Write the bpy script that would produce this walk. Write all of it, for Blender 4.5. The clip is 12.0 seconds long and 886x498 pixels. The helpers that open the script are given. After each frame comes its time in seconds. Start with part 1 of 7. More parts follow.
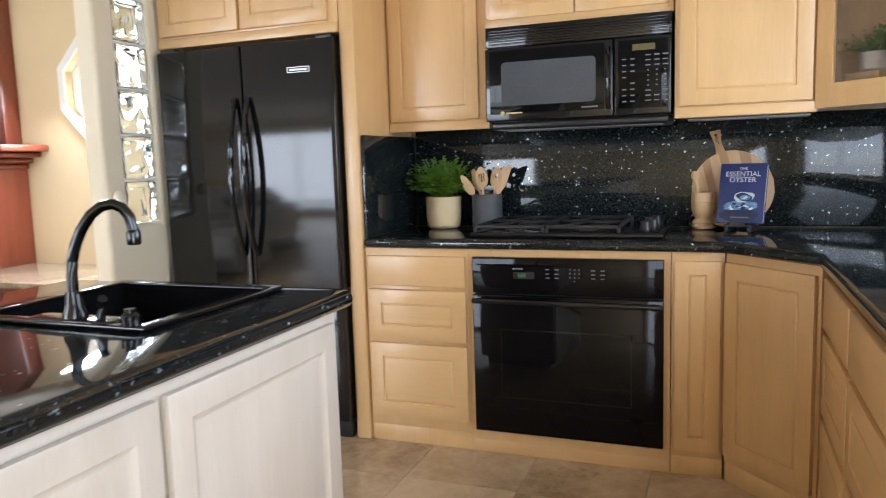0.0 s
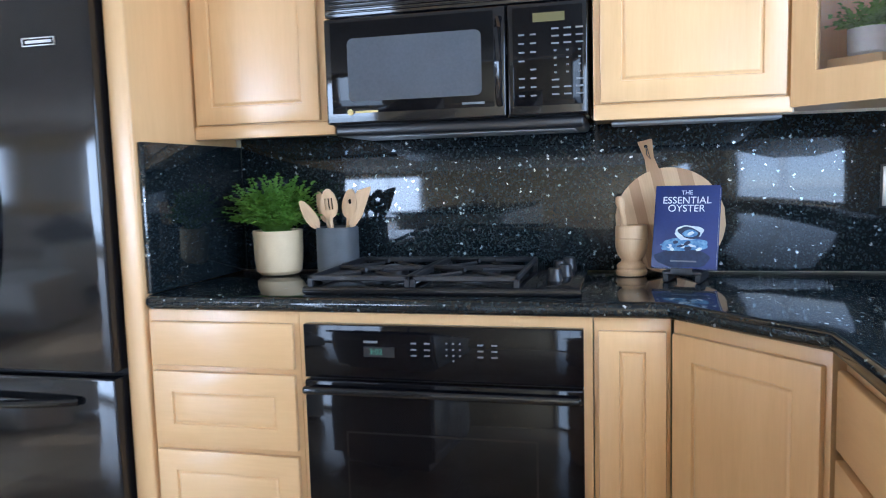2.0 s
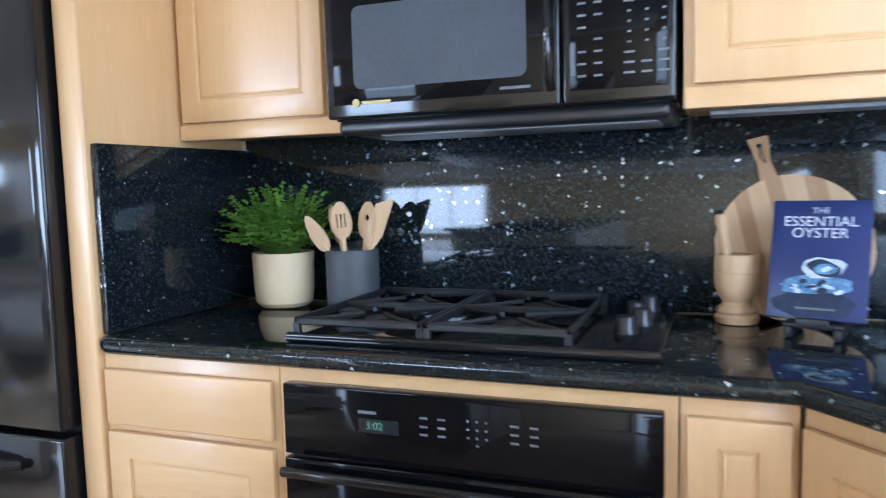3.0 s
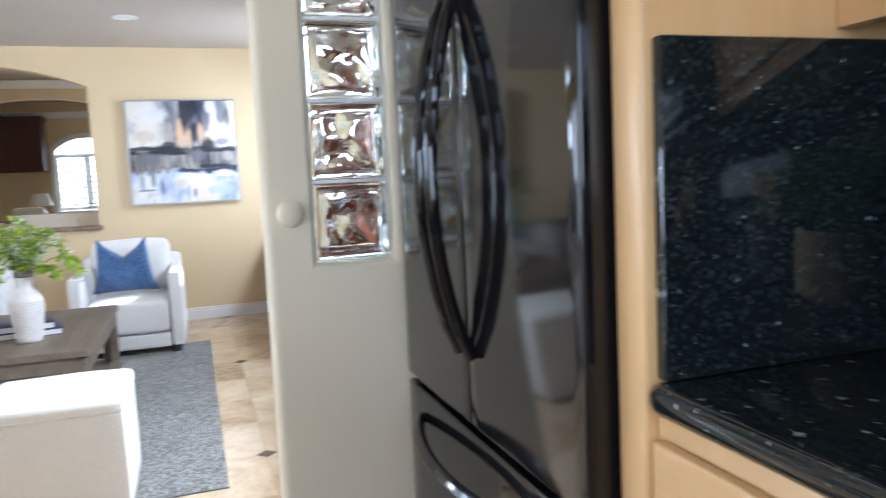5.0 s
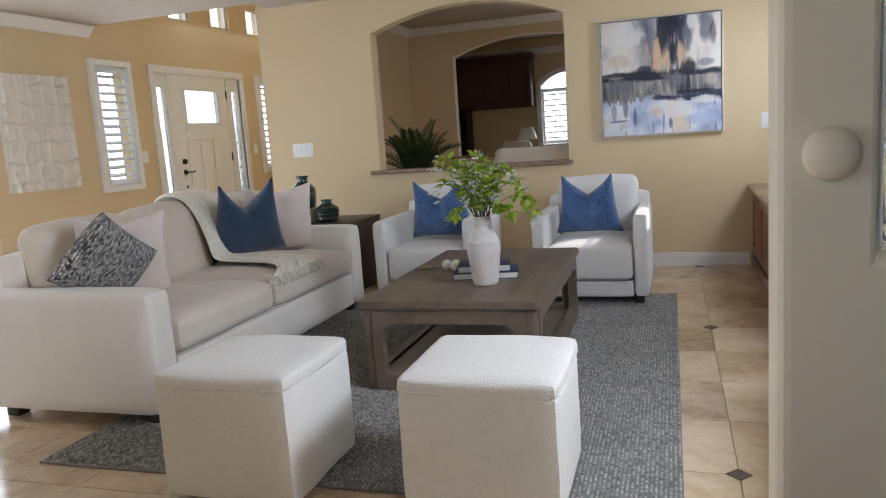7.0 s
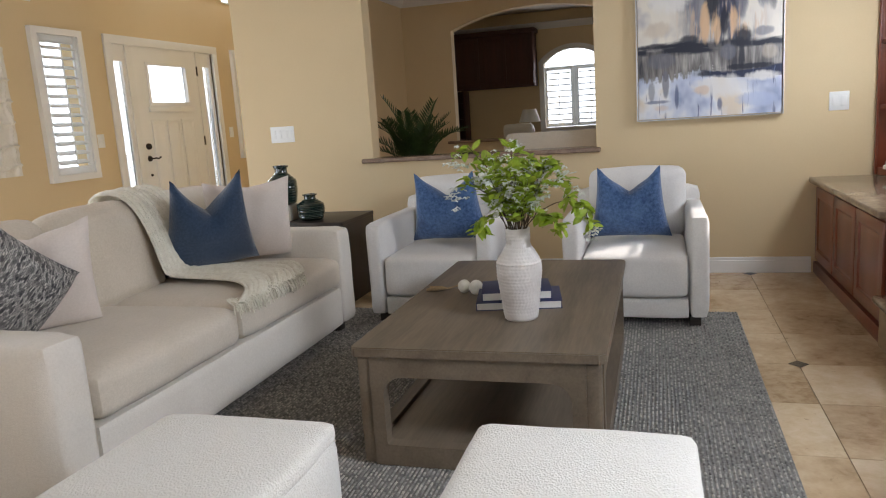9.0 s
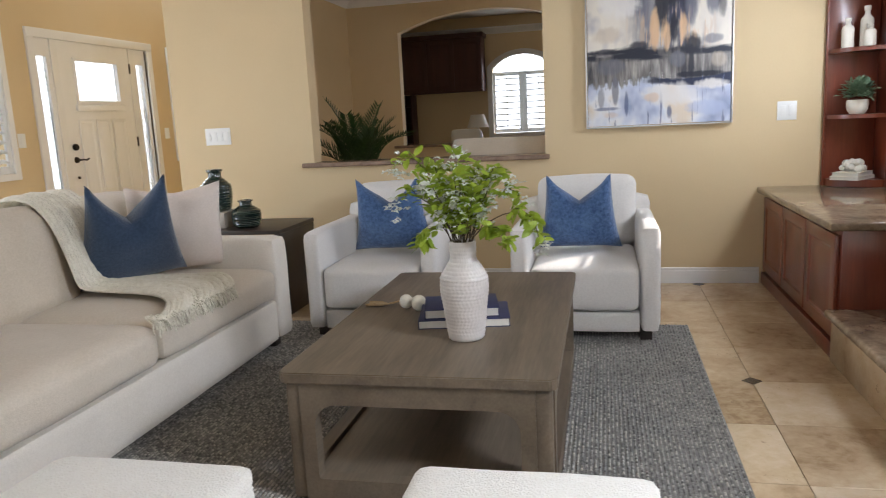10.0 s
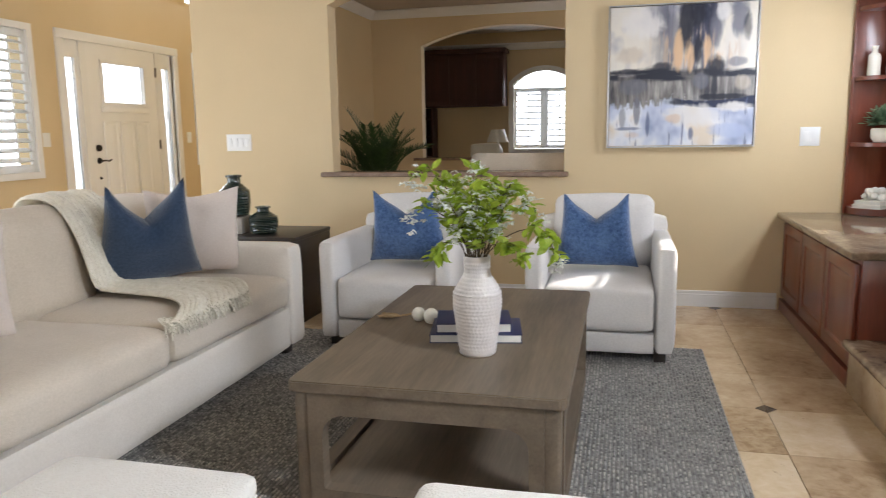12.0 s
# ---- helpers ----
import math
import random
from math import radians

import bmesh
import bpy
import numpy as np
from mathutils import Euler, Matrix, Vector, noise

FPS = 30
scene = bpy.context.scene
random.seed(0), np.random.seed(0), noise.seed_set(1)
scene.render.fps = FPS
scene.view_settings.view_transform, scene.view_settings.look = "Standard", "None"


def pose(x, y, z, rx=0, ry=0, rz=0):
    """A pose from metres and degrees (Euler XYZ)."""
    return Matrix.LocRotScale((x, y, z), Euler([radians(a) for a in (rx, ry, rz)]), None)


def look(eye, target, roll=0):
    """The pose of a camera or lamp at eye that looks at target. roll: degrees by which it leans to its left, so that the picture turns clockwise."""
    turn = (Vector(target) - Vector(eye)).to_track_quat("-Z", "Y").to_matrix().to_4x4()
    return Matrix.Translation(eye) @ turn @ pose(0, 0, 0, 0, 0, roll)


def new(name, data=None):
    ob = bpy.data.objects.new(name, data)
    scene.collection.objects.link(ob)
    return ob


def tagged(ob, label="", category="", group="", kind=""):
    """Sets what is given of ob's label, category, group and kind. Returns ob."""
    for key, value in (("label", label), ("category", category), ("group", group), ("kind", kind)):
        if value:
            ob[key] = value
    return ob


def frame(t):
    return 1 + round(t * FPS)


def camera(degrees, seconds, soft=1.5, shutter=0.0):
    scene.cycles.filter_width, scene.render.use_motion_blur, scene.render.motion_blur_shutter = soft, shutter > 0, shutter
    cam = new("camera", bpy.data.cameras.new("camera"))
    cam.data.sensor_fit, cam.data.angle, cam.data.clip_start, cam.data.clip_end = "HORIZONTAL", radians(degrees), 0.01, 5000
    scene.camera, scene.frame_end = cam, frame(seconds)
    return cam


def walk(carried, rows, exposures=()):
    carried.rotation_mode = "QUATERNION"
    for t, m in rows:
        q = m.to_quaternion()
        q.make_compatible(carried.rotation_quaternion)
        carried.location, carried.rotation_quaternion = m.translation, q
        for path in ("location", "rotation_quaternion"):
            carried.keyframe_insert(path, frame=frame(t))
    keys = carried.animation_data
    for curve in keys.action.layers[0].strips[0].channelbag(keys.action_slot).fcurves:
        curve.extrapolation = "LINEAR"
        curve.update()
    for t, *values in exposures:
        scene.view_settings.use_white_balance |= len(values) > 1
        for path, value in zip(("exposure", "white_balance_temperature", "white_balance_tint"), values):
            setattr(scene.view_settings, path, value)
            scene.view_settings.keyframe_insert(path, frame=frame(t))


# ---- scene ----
cam = camera(62.4, 12.0, 1.05, 0.35)
PATH = [
    (0, (0.196, 0.042, 1.233), (-0.518, 1.895, 0.993), -1.8),
    (0.5, (0.102, 0.254, 1.224), (-0.481, 2.153, 0.995), -1.9),
    (1, (0.089, 0.48, 1.205), (-0.433, 2.398, 0.986), -2.0),
    (1.5, (0.078, 0.733, 1.213), (-0.429, 2.656, 1.004), -2.0),
    (2, (0.084, 1.03, 1.231), (-0.388, 2.963, 1.032), -1.6),
    (2.5, (0.102, 1.317, 1.245), (-0.412, 3.24, 1.052), -1.4),
    (4.5, (-0.261, 2.223, 1.196), (-1.94, 3.296, 1.031), -2.7),
    (5, (-0.458, 2.32, 1.19), (-2.344, 2.958, 0.992), -2.7),
    (5.5, (-0.638, 2.395, 1.191), (-2.614, 2.588, 0.954), -3.0),
    (6, (-0.847, 2.402, 1.179), (-2.823, 2.249, 0.912), -3.3),
    (6.5, (-1.067, 2.39, 1.182), (-3.001, 1.967, 0.898), -3.6),
    (7, (-1.27, 2.357, 1.171), (-3.153, 1.755, 0.866), -4.0),
    (9, (-2.127, 1.961, 1.184), (-4.012, 1.393, 0.829), -3.8),
    (9.5, (-2.276, 1.912, 1.172), (-4.178, 1.408, 0.817), -3.4),
    (10, (-2.331, 1.935, 1.179), (-4.252, 1.503, 0.828), -2.9),
    (10.5, (-2.346, 1.958, 1.179), (-4.287, 1.621, 0.833), -2.2),
    (11, (-2.348, 1.979, 1.181), (-4.297, 1.68, 0.847), -1.7),
    (11.5, (-2.346, 1.965, 1.184), (-4.29, 1.627, 0.861), -1.3),
    (12, (-2.339, 1.937, 1.181), (-4.257, 1.463, 0.866), -0.9),
]
walk(cam, [(t, look(eye, target, roll)) for t, eye, target, roll in PATH],
     [(0.0, 0.8, 6250, 14), (0.5, 0.95, 5500, 14), (1.5, 1.25, 5100, 12), (2.5, 1.3, 5050, 12), (5.0, 0.85, 5600, 13), (6.0, 0.4, 5900, 14), (6.5, 0.08, 6100, 15), (7.0, -0.2, 6100, 15), (9.0, -0.08, 6450, 15), (10.0, 0.1, 6450, 15), (12.0, 0.28, 6500, 15)])

# ---- world, sun and large lights ----
SUN_AZ, SUN_EL = radians(14.5), radians(35)      # azimuth from +y towards -x
world = bpy.data.worlds.new("sky")
scene.world = world
world.use_nodes = True
wn = world.node_tree
sky = wn.nodes.new("ShaderNodeTexSky")
sky.sky_type, sky.sun_disc = 'NISHITA', False
sky.sun_elevation, sky.sun_rotation = SUN_EL, -SUN_AZ
wn.nodes["Background"].inputs["Strength"].default_value = 0.15
wn.links.new(sky.outputs["Color"], wn.nodes["Background"].inputs["Color"])
sun = new("sun", bpy.data.lights.new("sun", 'SUN'))
sun.data.energy, sun.data.angle, sun.data.color = 5.0, radians(0.6), (1.0, 0.95, 0.87)
toward = Vector((-math.sin(SUN_AZ) * math.cos(SUN_EL), math.cos(SUN_AZ) * math.cos(SUN_EL), math.sin(SUN_EL)))
sun.matrix_world = look(toward * 20, (0, 0, 0))


def window_light(x, y, z, aim, w, h, watts, colour=(0.80, 0.90, 1.0)):
    """Sky light that enters through a window's opening."""
    lamp = new("window_light", bpy.data.lights.new("window_light", 'AREA'))
    lamp.data.shape, lamp.data.size, lamp.data.size_y = 'RECTANGLE', w, h
    lamp.data.energy, lamp.data.color = watts, colour
    lamp.matrix_world = look((x, y, z), (x + aim[0], y + aim[1], z + aim[2]))
    return lamp


window_light(1.19, 1.85, 1.56, (-1, 0, 0), 1.65, 1.05, 19)         # kitchen window
window_light(1.19, -1.75, 1.05, (-1, 0, 0), 1.95, 1.95, 60)         # patio door of the nook
window_light(-3.42, 3.53, 1.755, (0, -1, -0.5), 0.5, 0.5, 58)        # eight-sided windows
window_light(-6.50, 3.53, 1.755, (0, -1, -0.5), 0.5, 0.5, 22)
window_light(-8.83, -2.80, 1.70, (0, 1, 0), 0.6, 0.4, 12)           # front door
window_light(-9.3, -2.80, 2.83, (0, 1, -0.4), 1.9, 0.35, 18)        # clerestory
window_light(-7.33, -2.75, 1.5, (0, 1, 0), 0.4, 1.1, 10)            # shuttered window
window_light(-4.65, -2.85, 1.10, (0, 1, 0), 2.3, 1.9, 58)            # unseen south window, added to fill the kitchen fronts
window_light(-13.90, 0.75, 1.45, (1, 0, 0), 0.9, 1.0, 12)           # far shuttered window
window_light(-9.4, 3.40, 1.50, (0, -1, 0), 1.4, 1.2, 14, (0.95, 0.95, 0.92))            # unseen dining room window, added to light that room

# ---- materials ----
def node_material(name):
    m = bpy.data.materials.new(name)
    m.use_nodes = True
    return m, m.node_tree, m.node_tree.nodes["Principled BSDF"]


def coords(nt, scale=(1, 1, 1), rot=(0, 0, 0)):
    tc = nt.nodes.new("ShaderNodeTexCoord")
    mp = nt.nodes.new("ShaderNodeMapping")
    mp.inputs["Scale"].default_value = scale
    mp.inputs["Rotation"].default_value = rot
    nt.links.new(tc.outputs["Object"], mp.inputs["Vector"])
    return mp.outputs["Vector"]


def noise_tex(nt, vec, scale, detail=4.0, rough=0.55, distort=0.0):
    n = nt.nodes.new("ShaderNodeTexNoise")
    n.inputs["Scale"].default_value, n.inputs["Detail"].default_value = scale, detail
    n.inputs["Roughness"].default_value, n.inputs["Distortion"].default_value = rough, distort
    nt.links.new(vec, n.inputs["Vector"])
    return n.outputs["Fac"]


def ramp(nt, fac, stops):
    r = nt.nodes.new("ShaderNodeValToRGB")
    els = r.color_ramp.elements
    while len(els) < len(stops):
        els.new(0.5)
    for e, (p, c) in zip(els, stops):
        e.position, e.color = p, (*c, 1)
    nt.links.new(fac, r.inputs["Fac"])
    return r.outputs["Color"]


def mix(nt, fac, a, b, mode='MIX'):
    m = nt.nodes.new("ShaderNodeMix")
    m.data_type, m.blend_type = 'RGBA', mode
    for sock, v in ((m.inputs[0], fac), (m.inputs[6], a), (m.inputs[7], b)):
        if isinstance(v, (int, float)):
            sock.default_value = v
        elif isinstance(v, tuple):
            sock.default_value = (*v, 1)
        else:
            nt.links.new(v, sock)
    return m.outputs[2]


def maths(nt, op, a, b=0.0):
    m = nt.nodes.new("ShaderNodeMath")
    m.operation = op
    for sock, v in ((m.inputs[0], a), (m.inputs[1], b)):
        if isinstance(v, (int, float)):
            sock.default_value = v
        else:
            nt.links.new(v, sock)
    return m.outputs[0]


def bump(nt, bsdf, height, strength, distance):
    b = nt.nodes.new("ShaderNodeBump")
    b.inputs["Strength"].default_value, b.inputs["Distance"].default_value = strength, distance
    nt.links.new(height, b.inputs["Height"])
    nt.links.new(b.outputs["Normal"], bsdf.inputs["Normal"])


def surface(name, a, b, scale=6.0, rough=0.6, metal=0.0, stretch=(1, 1, 1), fine=120.0, relief=0.2, depth=0.001, coat=0.0, sheen=0.0, vary=0.0, spec=0.5):
    """A plain surface: two tones blended at a large and a small scale, with fine relief."""
    m, nt, bsdf = node_material(name)
    vec = coords(nt, stretch)
    big, small = noise_tex(nt, vec, scale), noise_tex(nt, vec, fine, 3.0)
    col = ramp(nt, maths(nt, 'ADD', maths(nt, 'MULTIPLY', big, 0.7), maths(nt, 'MULTIPLY', small, 0.3)), [(0.3, a), (0.7, b)])
    if vary:
        info = nt.nodes.new("ShaderNodeObjectInfo")
        hs = nt.nodes.new("ShaderNodeHueSaturation")
        nt.links.new(col, hs.inputs["Color"])
        nt.links.new(maths(nt, 'ADD', maths(nt, 'MULTIPLY', info.outputs["Random"], vary), 1 - vary / 2), hs.inputs["Value"])
        col = hs.outputs["Color"]
    nt.links.new(col, bsdf.inputs["Base Color"])
    bsdf.inputs["Roughness"].default_value, bsdf.inputs["Metallic"].default_value = rough, metal
    bsdf.inputs["Coat Weight"].default_value, bsdf.inputs["Coat Roughness"].default_value = coat, 0.08
    bsdf.inputs["Specular IOR Level"].default_value = spec
    bsdf.inputs["Sheen Weight"].default_value = sheen
    if relief:
        bump(nt, bsdf, small, relief, depth)
    return m


def wood(name, a, b, axis='z', rough=0.35, coat=0.2, grain=1.0, relief=0.06, vary=0.0):
    """Wood with the grain along one axis."""
    m, nt, bsdf = node_material(name)
    k = {'x': (0.08, 1, 1), 'y': (1, 0.08, 1), 'z': (1, 1, 0.08)}[axis]
    vec = coords(nt, k)
    n1 = noise_tex(nt, vec, 14 * grain, 5.0, 0.6, 0.6)
    n2 = noise_tex(nt, vec, 150 * grain, 3.0, 0.6)
    n3 = noise_tex(nt, coords(nt), 2.2, 2.0)
    f = maths(nt, 'ADD', maths(nt, 'ADD', maths(nt, 'MULTIPLY', n1, 0.5), maths(nt, 'MULTIPLY', n2, 0.25)), maths(nt, 'MULTIPLY', n3, 0.25))
    if vary:
        info = nt.nodes.new("ShaderNodeObjectInfo")
        f = maths(nt, 'ADD', f, maths(nt, 'MULTIPLY', maths(nt, 'SUBTRACT', info.outputs["Random"], 0.5), vary))
    nt.links.new(ramp(nt, f, [(0.3, a), (0.68, b)]), bsdf.inputs["Base Color"])
    bsdf.inputs["Roughness"].default_value = rough
    bsdf.inputs["Coat Weight"].default_value, bsdf.inputs["Coat Roughness"].default_value = coat, 0.15
    bump(nt, bsdf, n2, relief, 0.001)
    return m


def granite(name):
    """Polished black granite with pale blue and silver flakes."""
    m, nt, bsdf = node_material(name)
    vec = coords(nt)
    v = nt.nodes.new("ShaderNodeTexVoronoi")
    v.inputs["Scale"].default_value, v.distance = 88, 'MINKOWSKI'
    v.inputs["Exponent"].default_value = 0.8
    bend = nt.nodes.new("ShaderNodeTexNoise")
    bend.inputs["Scale"].default_value, bend.inputs["Detail"].default_value = 120, 3.0
    nt.links.new(vec, bend.inputs["Vector"])
    drift = nt.nodes.new("ShaderNodeVectorMath")
    drift.operation = 'SCALE'
    drift.inputs["Scale"].default_value = 0.016
    nt.links.new(bend.outputs["Color"], drift.inputs[0])
    shift = nt.nodes.new("ShaderNodeVectorMath")
    nt.links.new(vec, shift.inputs[0])
    nt.links.new(drift.outputs[0], shift.inputs[1])
    nt.links.new(shift.outputs[0], v.inputs["Vector"])
    sep = nt.nodes.new("ShaderNodeSeparateColor")
    nt.links.new(v.outputs["Color"], sep.inputs["Color"])
    warp = noise_tex(nt, vec, 9, 3.0)
    near = maths(nt, 'LESS_THAN', v.outputs["Distance"], maths(nt, 'ADD', maths(nt, 'MULTIPLY', sep.outputs[1], 0.50), 0.22))
    rare = maths(nt, 'GREATER_THAN', maths(nt, 'ADD', sep.outputs[0], maths(nt, 'MULTIPLY', warp, 0.5)), 1.135)
    fleck = maths(nt, 'MULTIPLY', near, rare)
    v2 = nt.nodes.new("ShaderNodeTexVoronoi")
    v2.inputs["Scale"].default_value = 210
    nt.links.new(vec, v2.inputs["Vector"])
    sep2 = nt.nodes.new("ShaderNodeSeparateColor")
    nt.links.new(v2.outputs["Color"], sep2.inputs["Color"])
    base = ramp(nt, sep2.outputs[1], [(0.0, (0.005, 0.007, 0.008)), (0.75, (0.011, 0.015, 0.017)), (0.92, (0.020, 0.027, 0.029)), (1.0, (0.034, 0.043, 0.045))])
    flake = ramp(nt, sep.outputs[2], [(0.0, (0.15, 0.19, 0.21)), (0.45, (0.33, 0.42, 0.46)), (0.75, (0.58, 0.66, 0.68)), (1.0, (0.90, 0.92, 0.90))])
    nt.links.new(mix(nt, fleck, base, flake), bsdf.inputs["Base Color"])
    bsdf.inputs["Roughness"].default_value = 0.06
    nt.links.new(maths(nt, 'MULTIPLY', fleck, 0.5), bsdf.inputs["Metallic"])
    return m


def stone(name, tones, rough=0.25, scale=2.5, vary=0.10, pits=True, relief=0.15):
    """Travertine or marble: clouds, veins and small pits; each piece differs a little."""
    m, nt, bsdf = node_material(name)
    tc = nt.nodes.new("ShaderNodeTexCoord")
    info = nt.nodes.new("ShaderNodeObjectInfo")
    add = nt.nodes.new("ShaderNodeVectorMath")
    nt.links.new(tc.outputs["Object"], add.inputs[0])
    sc = nt.nodes.new("ShaderNodeVectorMath")
    sc.operation = 'SCALE'
    sc.inputs[0].default_value = (37, 23, 11)
    nt.links.new(info.outputs["Random"], sc.inputs["Scale"])
    nt.links.new(sc.outputs[0], add.inputs[1])
    vec = add.outputs[0]
    n1 = noise_tex(nt, vec, scale, 6.0, 0.6, 0.8)
    n2 = noise_tex(nt, vec, scale * 9, 4.0, 0.65, 0.4)
    f = maths(nt, 'ADD', maths(nt, 'MULTIPLY', n1, 0.7), maths(nt, 'MULTIPLY', n2, 0.3))
    f = maths(nt, 'ADD', f, maths(nt, 'MULTIPLY', maths(nt, 'SUBTRACT', info.outputs["Random"], 0.5), vary))
    col = ramp(nt, f, [(0.28 + 0.44 * i / (len(tones) - 1), c) for i, c in enumerate(tones)])
    if pits:
        n3 = noise_tex(nt, vec, 26, 5.0, 0.7, 1.0)
        n4 = noise_tex(nt, vec, 3.0, 2.0)
        pit = maths(nt, 'MULTIPLY', maths(nt, 'GREATER_THAN', n3, 0.66), maths(nt, 'GREATER_THAN', n4, 0.55))
        col = mix(nt, maths(nt, 'MULTIPLY', pit, 0.55), col, (0.16, 0.10, 0.055))
    nt.links.new(col, bsdf.inputs["Base Color"])
    bsdf.inputs["Roughness"].default_value = rough
    bump(nt, bsdf, n2, relief, 0.0008)
    return m


def woven(name, a, b, size=0.004, rough=0.95, sheen=0.2, relief=0.5, second=None):
    """Cloth: warp and weft at thread size, with a little unevenness."""
    m, nt, bsdf = node_material(name)
    vec = coords(nt)
    n = noise_tex(nt, vec, 1 / size * 0.35, 3.0, 0.7)
    big = noise_tex(nt, vec, 5, 3.0)
    w = nt.nodes.new("ShaderNodeTexVoronoi")
    w.inputs["Scale"].default_value = 1 / size
    nt.links.new(vec, w.inputs["Vector"])
    f = maths(nt, 'ADD', maths(nt, 'MULTIPLY', n, 0.65), maths(nt, 'MULTIPLY', big, 0.35))
    stops = [(0.35, a), (0.62, b)]
    if second:
        stops = [(0.35, a), (0.5, b), (0.62, second)]
    nt.links.new(ramp(nt, f, stops), bsdf.inputs["Base Color"])
    bsdf.inputs["Roughness"].default_value, bsdf.inputs["Sheen Weight"].default_value = rough, sheen
    bsdf.inputs["Specular IOR Level"].default_value = 0.2
    bump(nt, bsdf, maths(nt, 'ADD', w.outputs["Distance"], n), relief, size * 0.5)
    return m


def tweed(name):
    """Coarse basket weave of black and off-white yarns."""
    m, nt, bsdf = node_material(name)
    sep = nt.nodes.new("ShaderNodeSeparateXYZ")
    nt.links.new(coords(nt), sep.inputs[0])
    wob = maths(nt, 'MULTIPLY', noise_tex(nt, coords(nt), 40, 2.0), 0.012)
    com = nt.nodes.new("ShaderNodeCombineXYZ")
    nt.links.new(maths(nt, 'ADD', sep.outputs[2], wob), com.inputs[0])
    nt.links.new(maths(nt, 'ADD', sep.outputs[0], wob), com.inputs[1])
    br = nt.nodes.new("ShaderNodeTexBrick")
    br.inputs["Scale"].default_value = 1.0
    br.inputs["Brick Width"].default_value, br.inputs["Row Height"].default_value = 0.014, 0.0058
    br.inputs["Mortar Size"].default_value, br.inputs["Mortar Smooth"].default_value = 0.0011, 0.6
    br.inputs["Color1"].default_value, br.inputs["Color2"].default_value = (0.70, 0.67, 0.62, 1), (0.05, 0.05, 0.055, 1)
    br.inputs["Mortar"].default_value = (0.02, 0.02, 0.024, 1)
    nt.links.new(com.outputs[0], br.inputs["Vector"])
    nt.links.new(br.outputs["Color"], bsdf.inputs["Base Color"])
    bsdf.inputs["Roughness"].default_value = 0.95
    bump(nt, bsdf, maths(nt, 'SUBTRACT', 1.0, br.outputs["Fac"]), 0.8, 0.003)
    return m


def thin_leaf(m, share):
    """Let part of the light pass through a leaf, petal or shutter."""
    nt = m.node_tree
    bsdf, out = nt.nodes["Principled BSDF"], nt.nodes["Material Output"]
    tr = nt.nodes.new("ShaderNodeBsdfTranslucent")
    source = bsdf.inputs["Base Color"].links[0].from_socket
    nt.links.new(source, tr.inputs["Color"])
    both = nt.nodes.new("ShaderNodeMixShader")
    both.inputs[0].default_value = share
    nt.links.new(bsdf.outputs[0], both.inputs[1])
    nt.links.new(tr.outputs[0], both.inputs[2])
    nt.links.new(both.outputs[0], out.inputs["Surface"])


def clear_glass(name, tint=(1, 1, 1), rough=0.0, wavy=0.0):
    m, nt, bsdf = node_material(name)
    bsdf.inputs["Base Color"].default_value = (*tint, 1)
    bsdf.inputs["Transmission Weight"].default_value = 1.0
    bsdf.inputs["Roughness"].default_value, bsdf.inputs["IOR"].default_value = rough, 1.45
    if wavy:
        n = noise_tex(nt, coords(nt), 9, 1.0, 0.4, 0.8)
        bump(nt, bsdf, n, wavy, 0.03)
    return m


def glow(name, colour, strength):
    m, nt, bsdf = node_material(name)
    bsdf.inputs["Base Color"].default_value = (0.02, 0.02, 0.02, 1)
    bsdf.inputs["Emission Color"].default_value = (*colour, 1)
    bsdf.inputs["Emission Strength"].default_value = strength
    return m


def soft(nt, value, lo, hi):
    """0 below lo, 1 above hi, smooth between."""
    m = nt.nodes.new("ShaderNodeMapRange")
    m.interpolation_type = 'SMOOTHSTEP'
    m.inputs["From Min"].default_value, m.inputs["From Max"].default_value = lo, hi
    nt.links.new(value, m.inputs["Value"])
    return m.outputs["Result"]


NIGHT, SLATE, MILK, SAND = (0.014, 0.017, 0.032), (0.17, 0.175, 0.22), (0.80, 0.78, 0.76), (0.62, 0.53, 0.43)
PEACH, STEELBLUE, PALEBLUE = (0.70, 0.46, 0.27), (0.10, 0.13, 0.25), (0.48, 0.56, 0.76)


